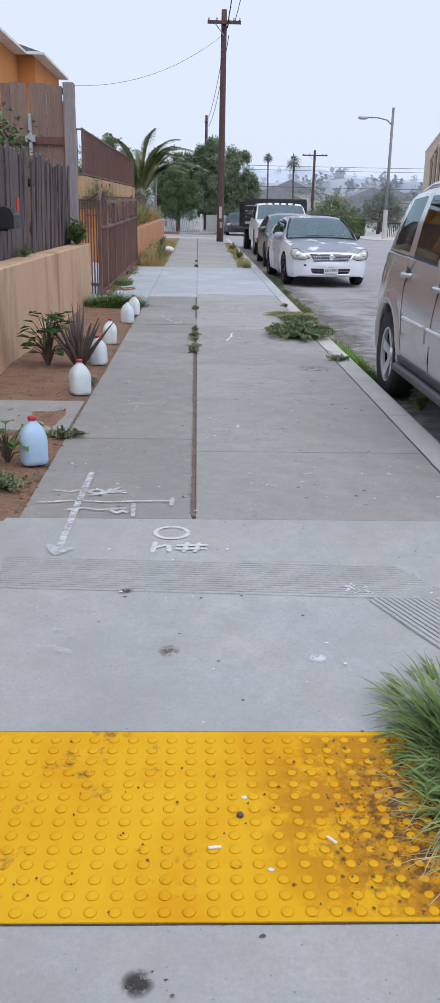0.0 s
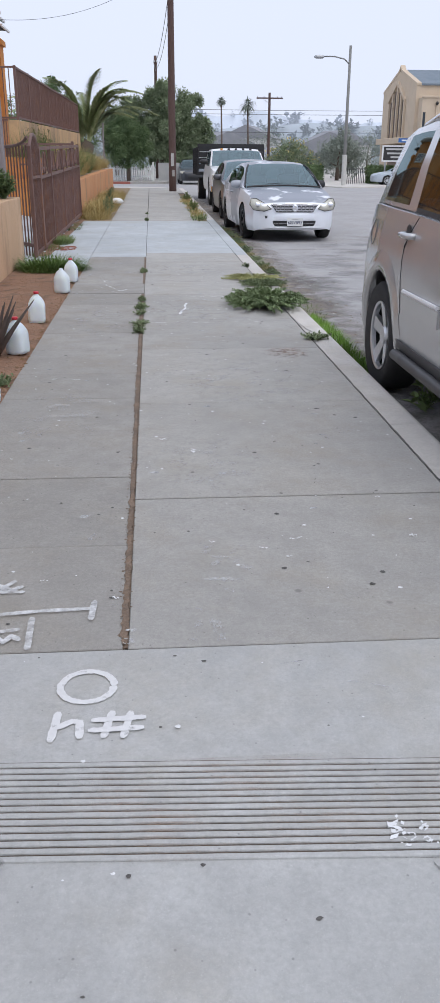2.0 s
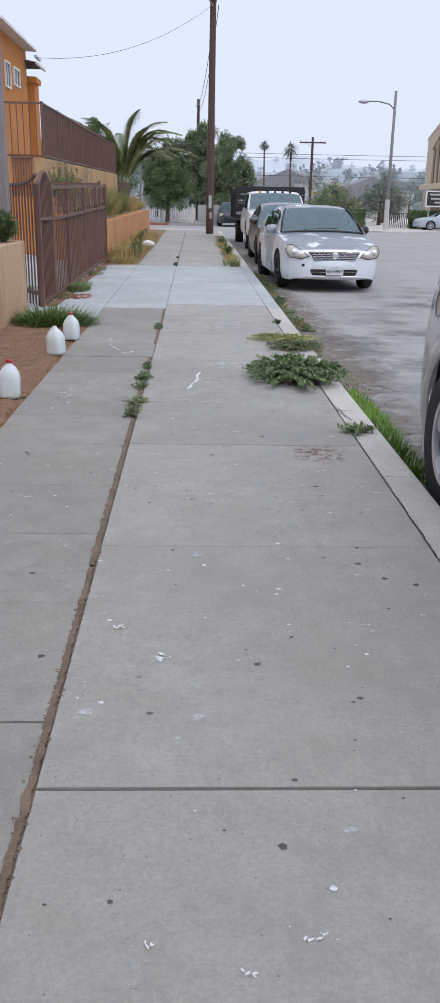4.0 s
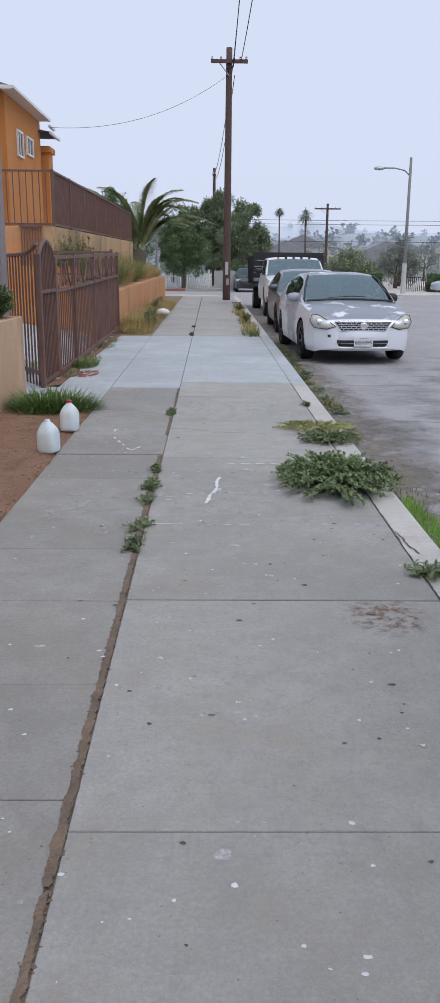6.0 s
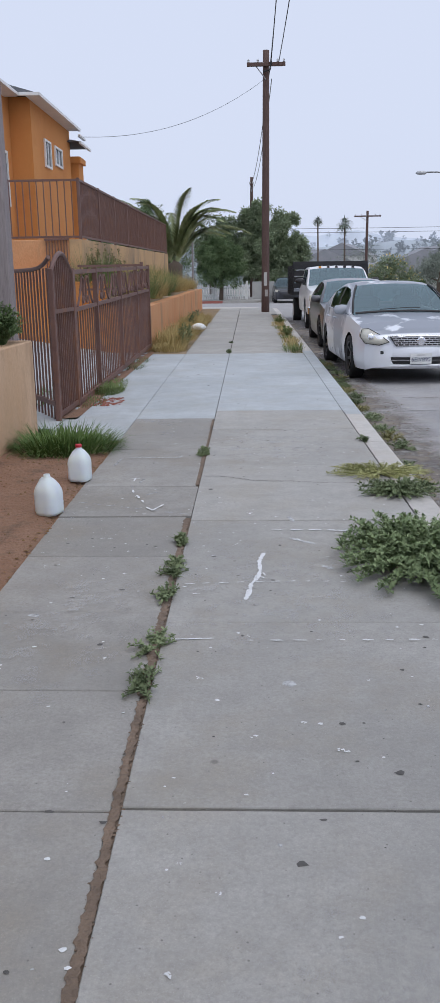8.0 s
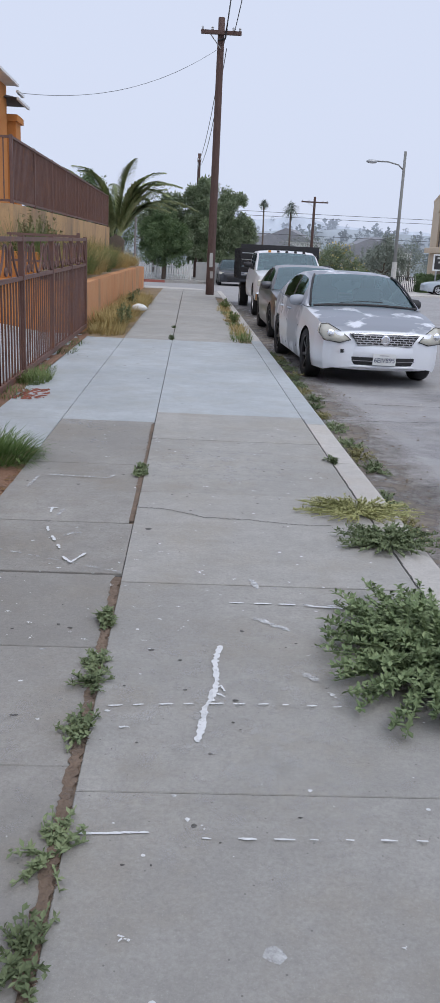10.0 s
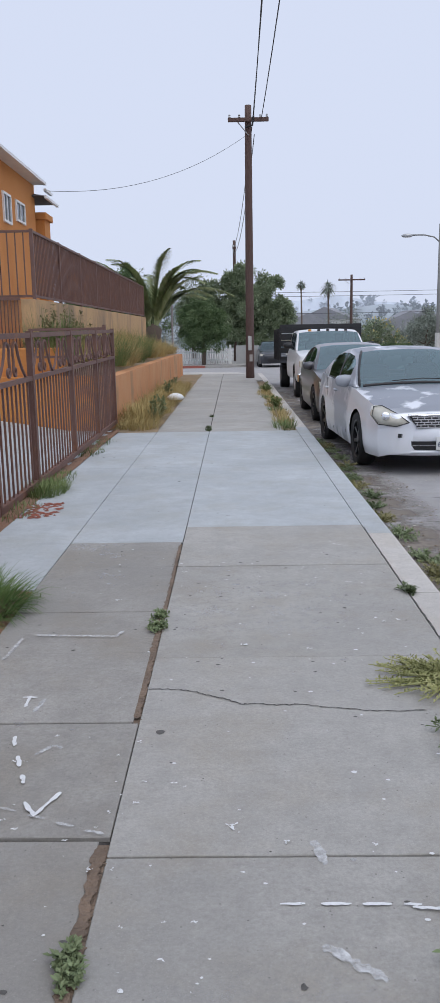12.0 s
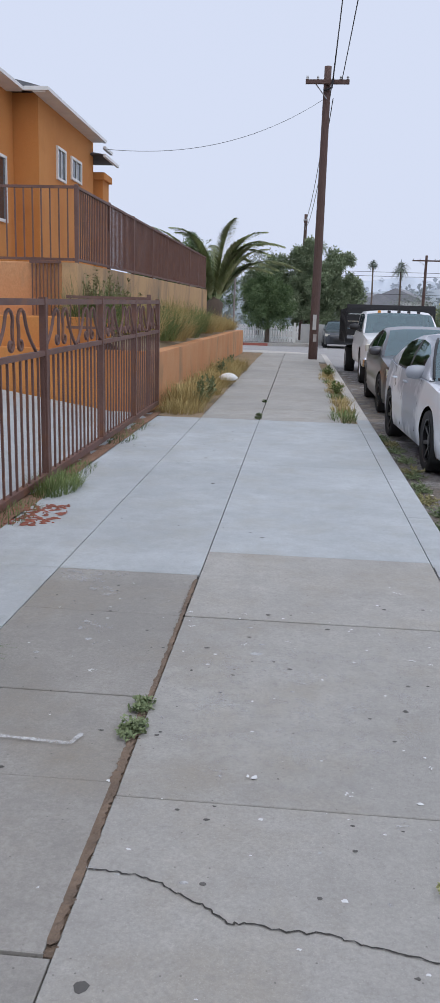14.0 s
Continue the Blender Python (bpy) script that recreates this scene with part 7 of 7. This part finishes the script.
crack = [(0.0, 8.655), (0.09, 8.65), (0.177, 8.636), (0.24, 8.60), (0.297, 8.566), (0.36, 8.53), (0.41, 8.49), (0.456, 8.488), (0.56, 8.478), (0.673, 8.477), (0.75, 8.45), (0.839, 8.434), (0.93, 8.41), (1.012, 8.405), (1.2, 8.41)]
fine = []
for (x0, y0), (x1, y1) in zip(crack, crack[1:]):
    fine += [(lerp(x0, x1, i / 5), lerp(y0, y1, i / 5)) for i in range(5)]
strokes("crack", [[(x + mrng.uniform(-0.006, 0.006), y + mrng.uniform(-0.007, 0.007)) for x, y in fine]], 0.005, CRACK, "dark wandering crack across the slab", 0.5, category="crack")
strokes("crack", [[(1.15, -0.4), (1.0, -0.35), (0.95, -0.45), (1.1, -0.5)], [(0.55, -0.25), (0.65, -0.22), (0.75, -0.26)], [(0.45, -0.12), (0.55, -0.1)]], 0.005, FAINT, "scratched lines in the ramp concrete", 0.5, category="scratch")


def blobs(name, count, x0, x1, y0, y1, size, material, label, height=0.002, kind="stuff", z=0.002):
    g = Geo()
    for _ in range(count):
        x, y = mrng.uniform(x0, x1), mrng.uniform(y0, y1)
        s = size * mrng.uniform(0.35, 1.0) ** 1.5
        k = 7
        a0 = mrng.uniform(0, 6)
        st = mrng.uniform(0.5, 1.0)
        zz = gz(y) + z
        if y < 0:
            zz = ramp_z(x, y) + z
        ring = [(x + s * mrng.uniform(0.5, 1.1) * math.cos(a0 + 2 * math.pi * i / k), y + st * s * mrng.uniform(0.5, 1.1) * math.sin(a0 + 2 * math.pi * i / k), zz) for i in range(k)]
        g.add([(x, y, zz + height)] + ring, [(0, 1 + i, 1 + (i + 1) % k) for i in range(k)])
    return tagged(part(name, g, material), label, "spots", kind=kind)


GUM = plain("old_gum", (0.10, 0.095, 0.09), 0.8, vary=0.3, scale=9)
blobs("gum_spots", 210, -0.8, 1.38, 0.1, 11.2, 0.016, GUM, "small dark gum spots on the footpath")
blobs("gum_spots", 26, -0.8, 1.38, 1, 11.2, 0.024, GUM, "dark gum spots on the footpath")
blobs("paint_specks", 260, -0.8, 1.38, 0.3, 11.4, 0.013, PAINT, "small white paint specks and scraps on the footpath")
blobs("paint_specks", 46, -0.8, 1.38, 0.3, 11.0, 0.034, FADED, "pale paint splashes on the footpath")
blobs("gum_spots", 60, -0.6, 1.3, -2.6, 0, 0.010, GUM, "small dark spots on the ramp")
blobs("paint_specks", 26, -0.6, 1.3, -2.6, 0, 0.012, PAINT, "small white specks on the ramp", z=0.007)
blobs("gum_spots", 60, -1.5, 1.4, 11.5, 34, 0.03, GUM, "dark spots on the far footpath")


def scraps(count, x0, x1, y0, y1, size, material, label, z=0.004):
    """Ragged little flakes, each a few shards thrown together."""
    g = Geo()
    for _ in range(count):
        x, y = mrng.uniform(x0, x1), mrng.uniform(y0, y1)
        s = size * mrng.uniform(0.3, 1.0) ** 1.6
        for k in range(mrng.randint(3, 7)):
            cx, cy = x + mrng.gauss(0, s * 0.55), y + mrng.gauss(0, s * 0.4)
            a, ln, w = mrng.uniform(0, 6.3), s * mrng.uniform(0.3, 0.9), s * mrng.uniform(0.12, 0.35)
            d, q = Vector((math.cos(a), math.sin(a), 0)), Vector((-math.sin(a), math.cos(a), 0))
            c = Vector((cx, cy, (gz(cy) if cy > 0 else ramp_z(cx, cy)) + z + 0.0004 * k))
            g.add([c - d * ln, c - d * ln * 0.2 + q * w, c + d * ln * mrng.uniform(0.5, 1), c + d * ln * 0.1 - q * w], [(3, 2, 1, 0)])
    return tagged(part("paint_scraps", g, material), label, "spots", kind="stuff")


scraps(70, -0.8, 1.38, 0.2, 11.3, 0.017, PAINT, "ragged white paint flakes on the footpath")
scraps(14, 0.1, 1.38, 0.4, 11.0, 0.030, PAINT, "ragged white paint splashes on the footpath")
scraps(60, -0.8, 1.38, 0.2, 11.3, 0.038, FAINT, "worn pale splashes on the footpath", 0.0062)
scraps(9, 0.60, 0.70, -0.85, -0.79, 0.026, PAINT, "white paint splat on the grooved strip", 0.008)
scraps(9, -0.03, 0.02, 0.02, 0.12, 0.018, FADED, "pale crumbs where the joint begins")
BROWN = plain("brown_litter", (0.20, 0.115, 0.05), 0.9, vary=0.3, scale=30)
blobs("leaf_litter", 150, 0.36, 0.63, -2.34, -1.72, 0.008, BROWN, "brown dead leaf scraps on the yellow plate", 0.006, z=0.010)
blobs("leaf_litter", 40, -0.5, 0.4, -2.34, -1.72, 0.007, BROWN, "brown dead leaf scraps on the yellow plate", 0.006, z=0.010)
blobs("leaf_litter", 200, -0.9, -0.84, 0.0, 9.6, 0.022, BROWN, "dry leaf scraps along the edge of the footpath", 0.006)
blobs("street_litter", 60, 1.75, 3.4, 6, 15, 0.03, plain("pale_litter", (0.55, 0.52, 0.46), 0.9, vary=0.2), "pale scraps of litter on the street", 0.006, z=-ROAD_DROP + 0.003)
blobs("brick_scraps", 130, -1.60, -1.18, 12.3, 13.0, 0.045, plain("brick_scrap", (0.26, 0.09, 0.06), 0.9, vary=0.3), "reddish scraps beside the iron gate", 0.01, z=0.002)
bag = Geo()
bag.lathe([(0.02, 0.0), (0.17, 0.01), (0.20, 0.06), (0.13, 0.13), (0.05, 0.16)], 10)
bag.v = [(x * (1 + 0.25 * noise.noise(Vector((x * 9, y * 9, z * 9)))), y * (1 + 0.3 * noise.noise(Vector((x * 8, y * 8, z * 8 + 4)))), z) for x, y, z in bag.v]
tagged(part("plastic_bag", bag, WHITE, at=pose(-0.92, 24.6, gz(24.6) + 0.1), smooth=True), "crumpled white plastic bag in dry grass", "bag")
stub_g = Geo().tube([(0, 0, 0.004), (0.032, 0.003, 0.004)], 0.004, 8)
tagged(part("cigarette_stub", stub_g, WHITE, at=pose(0.04, -2.145, ramp_z(0, -2.145) + 0.011)), "white cigarette stub on the yellow plate", "litter")
tagged(part("pebble", Geo().lathe([(0.003, 0), (0.010, 0.003), (0.008, 0.009), (0.003, 0.012)], 9), GUM, at=pose(0.124, -2.03, ramp_z(0, -2.03) + 0.006), smooth=True), "grey pebble on the yellow plate", "pebble")
# black mailbox on the old fence
mb = thing("mailbox", pose(-1.98, 5.30, 1.22), "black mailbox with a red flag on the old fence", "mailbox")
part("box", Geo().prism([(-0.09, 0), (0.09, 0), (0.09, 0.13), (0.06, 0.19), (0.0, 0.21), (-0.06, 0.19), (-0.09, 0.13)], 0.34, pose(0.05, -0.17, 0)), BLACK, mb)
part("flag", Geo().box(0.145, 0.16, -0.05, 0.05, 0.17, 0.3), plain("flag_red", (0.5, 0.04, 0.04), 0.5), mb)
part("bracket", Geo().box(-0.09, 0.05, -0.05, 0.05, -0.03, 0.0), BLACK, mb)

# ragged edges of the earth joint, dirt washed into the gutter
blobs("joint_grit", 700, -0.032, 0.008, 0.05, 7.5, 0.009, JOINT, "earth crumbs along the pavement joint", 0.0015, z=0.0008)
blobs("joint_grit", 240, -0.032, 0.010, 8.3, 11.2, 0.009, JOINT, "earth crumbs along the pavement joint", 0.0015, z=0.0008)


def road_patch(name, cx, cy, rx, ry, colour, low, high, scale, label, dz):
    mat = worn_paint(name + "_stain", colour, low, high, scale, (cx, cy, rx, ry))
    return tagged(part(name, Geo().sheet(np.linspace(max(1.632, cx - rx), cx + rx, 4), np.linspace(cy - ry, cy + ry, 25), lambda x, y: gz(y) - ROAD_DROP + dz), mat), label, "stain", kind="structure")


road_patch("gutter_dirt", 1.65, 10, 0.75, 11, (0.23, 0.195, 0.16), 0.32, 0.56, 3.0, "brown dirt washed into the gutter", 0.004)
road_patch("gutter_dirt", 1.65, 24, 0.9, 12, (0.23, 0.195, 0.16), 0.32, 0.56, 3.0, "brown dirt washed into the gutter", 0.005)
road_patch("damp_patch", 3.0, 8.5, 1.9, 4.0, (0.15, 0.145, 0.14), 0.46, 0.8, 0.9, "dark damp patch on the asphalt", 0.006)
road_patch("damp_patch", 4.6, 12.5, 2.6, 5.0, (0.15, 0.145, 0.14), 0.48, 0.8, 0.7, "dark damp patch on the asphalt", 0.007)
# darker mottled patch below and beyond the car, fading at its rim
road_patch("oil_stain", 2.9, 3.2, 1.2, 3.0, (0.09, 0.085, 0.08), 0.4, 0.7, 1.4, "dark mottled patch under the parked car", 0.008)
rust = worn_paint("rust_dirt", (0.27, 0.15, 0.09), 0.46, 0.68, 22, (1.13, 4.28, 0.22, 0.26))
tagged(part("rust_patch", Geo().sheet(np.linspace(0.9, 1.36, 4), np.linspace(4.0, 4.44, 4), lambda x, y: 0.004), rust), "rusty dirt patch on the slab", "stain", kind="structure")
for cx, cy, rx, ry in ((0.5, 6.2, 0.7, 0.9), (0.7, 3.4, 0.6, 0.8), (-0.4, 5.8, 0.35, 0.9), (0.6, 9.8, 0.7, 0.8), (-0.45, 2.6, 0.3, 0.7), (0.35, 1.7, 0.35, 0.5)):
    scuff = worn_paint("pale_scuff", (0.62, 0.615, 0.60), 0.50, 0.95, 6, (cx, cy, rx, ry))
    tagged(part("pale_scuff", Geo().sheet(np.linspace(cx - rx, cx + rx, 3), np.linspace(cy - ry, cy + ry, 3), lambda x, y: gz(y) + 0.0032 + (0.006 if x < -0.1 else 0.0)), scuff), "pale rubbed patch on the footpath", "stain", kind="structure")
# brown dirt spread over one end of the yellow plate, rust along the grooves
def draped(name, x0, x1, y0, y1, dz, material, label):
    return tagged(part(name, Geo().sheet(np.linspace(x0, x1, 6), np.linspace(y0, y1, 8), lambda x, y: ramp_z(x, y) + dz), material), label, "stain", kind="structure")


draped("plate_dirt", 0.30, 0.645, -2.345, -1.71, 0.0098, worn_paint("brown_dirt", (0.16, 0.075, 0.025), 0.46, 0.60, 30, (0.66, -2.06, 0.34, 0.40)), "brown dirt over the end of the yellow plate")
draped("plate_wet", 0.08, 0.645, -2.345, -1.71, 0.0095, worn_paint("deep_yellow_dirt", (0.62, 0.28, 0.004), 0.40, 0.52, 8, (0.60, -2.0, 0.50, 0.52)), "darker soiled area of the yellow plate")
draped("groove_rust", -0.2, 0.62, -0.86, -0.53, 0.0062, worn_paint("rust_wash", (0.42, 0.30, 0.22), 0.45, 1.0, 5, (0.25, -0.68, 0.5, 0.25)), "faint rust stain on the grooved strip")
draped("ramp_spot", -0.13, -0.04, -1.30, -1.21, 0.003, worn_paint("dark_blot", (0.20, 0.14, 0.10), 0.4, 0.62, 34, (-0.085, -1.255, 0.045, 0.042)), "dark blot on the ramp")
draped("ramp_smear", 0.365, 0.49, -1.335, -1.235, 0.003, worn_paint("pale_blot", (0.70, 0.71, 0.72), 0.35, 0.6, 25, (0.427, -1.285, 0.062, 0.048)), "pale smear on the ramp")


# ragged seam between slabs and kerb, cracks and crumbs on the street
def wander(x0, y0, x1, y1, step, amp):
    n = max(2, int(math.hypot(x1 - x0, y1 - y0) / step))
    return [(lerp(x0, x1, i / n) + mrng.uniform(-amp, amp), lerp(y0, y1, i / n) + mrng.uniform(-amp, amp)) for i in range(n + 1)]


for x, y0, y1, w in ((-0.010, 0.03, 2.6, 0.020), (-0.013, 2.62, 5.1, 0.027), (-0.018, 5.12, 7.48, 0.034), (-0.013, 8.36, 9.7, 0.030), (-0.009, 9.72, 11.3, 0.020)):
    strokes("joint_dirt", [wander(x, y0, x - 0.002, y1, 0.03, 0.003)], w, JOINT, "brown earth spilling from the pavement joint", 0.4, 0.0026 if y0 < 8 else 0.0045, "earth")
strokes("crack", [wander(1.419, 0.2, 1.419, 11.8, 0.03, 0.0035)], 0.006, CRACK, "dark ragged seam between slabs and kerb", 0.6, 0.0042, "crack")
strokes("crack", [wander(1.425, 5.5, 1.47, 5.1, 0.03, 0.01), wander(1.43, 4.9, 1.60, 4.84, 0.02, 0.006)], 0.008, CRACK, "jagged crack in the kerb", 0.6, 0.005, "crack")
strokes("road_crack", [wander(1.9, 12.5, 6.5, 12.9, 0.12, 0.03), wander(2.1, 9.9, 5.2, 9.3, 0.12, 0.03), wander(2.4, 13.6, 4.4, 13.5, 0.1, 0.03), wander(3.6, 6.4, 4.4, 14.2, 0.14, 0.03)], 0.018, worn_paint("road_crack_dirt", (0.07, 0.06, 0.055), 0.35, 0.55, 14), "dark wandering cracks in the asphalt", 0.7, -ROAD_DROP + 0.011, "crack")
CRUMB = plain("brown_crumbs", (0.17, 0.13, 0.09), 0.95, vary=0.35, scale=12)
blobs("street_grit", 420, 1.66, 2.3, 3.5, 20, 0.022, CRUMB, "brown earth crumbs and dead leaves in the gutter", 0.008, z=-ROAD_DROP + 0.009)
blobs("street_grit", 160, 2.2, 6.5, 5, 20, 0.022, CRUMB, "scattered brown crumbs on the street", 0.005, z=-ROAD_DROP + 0.009)
blobs("earth_litter", 320, -1.72, -0.9, 0.1, 9.6, 0.016, BROWN, "dry leaf scraps and clods on the bare earth", 0.010, z=0.016)
strokes("paint_mark", [[(-0.49, 8.58), (-0.488, 8.47)], [(-0.52, 8.565), (-0.455, 8.565)], [(-0.46, 8.20), (-0.445, 8.12)], [(-0.41, 8.04), (-0.385, 7.96)], [(-0.36, 7.90), (-0.34, 7.84)], [(-0.31, 7.72), (-0.26, 7.64), (-0.20, 7.78)]], 0.014, PAINT, "white spray painted dashes and tick on the slab", 0.5, 0.0088)
scraps(70, -0.8, 0.3, 6.7, 8.2, 0.012, PAINT, "spattered white paint drops on the footpath", 0.0088)
draped("ramp_spot", -0.155, -0.07, -2.54, -2.46, 0.003, worn_paint("black_blot", (0.05, 0.045, 0.04), 0.36, 0.50, 40, (-0.112, -2.50, 0.042, 0.04)), "black tar blot below the yellow plate")
draped("ramp_spot", -0.30, -0.23, -0.86, -0.815, 0.0065, worn_paint("tar_blot", (0.06, 0.055, 0.05), 0.38, 0.52, 60, (-0.265, -0.838, 0.033, 0.02)), "dark tar blot on the grooved strip")
tagged(part("cigarette_stub", stub_g.mesh("cigarette_stub"), WHITE, at=pose(0.34, -2.11, ramp_z(0.34, -2.11) + 0.011, 0, 0, -55)), "white cigarette stub on the yellow plate", "litter")
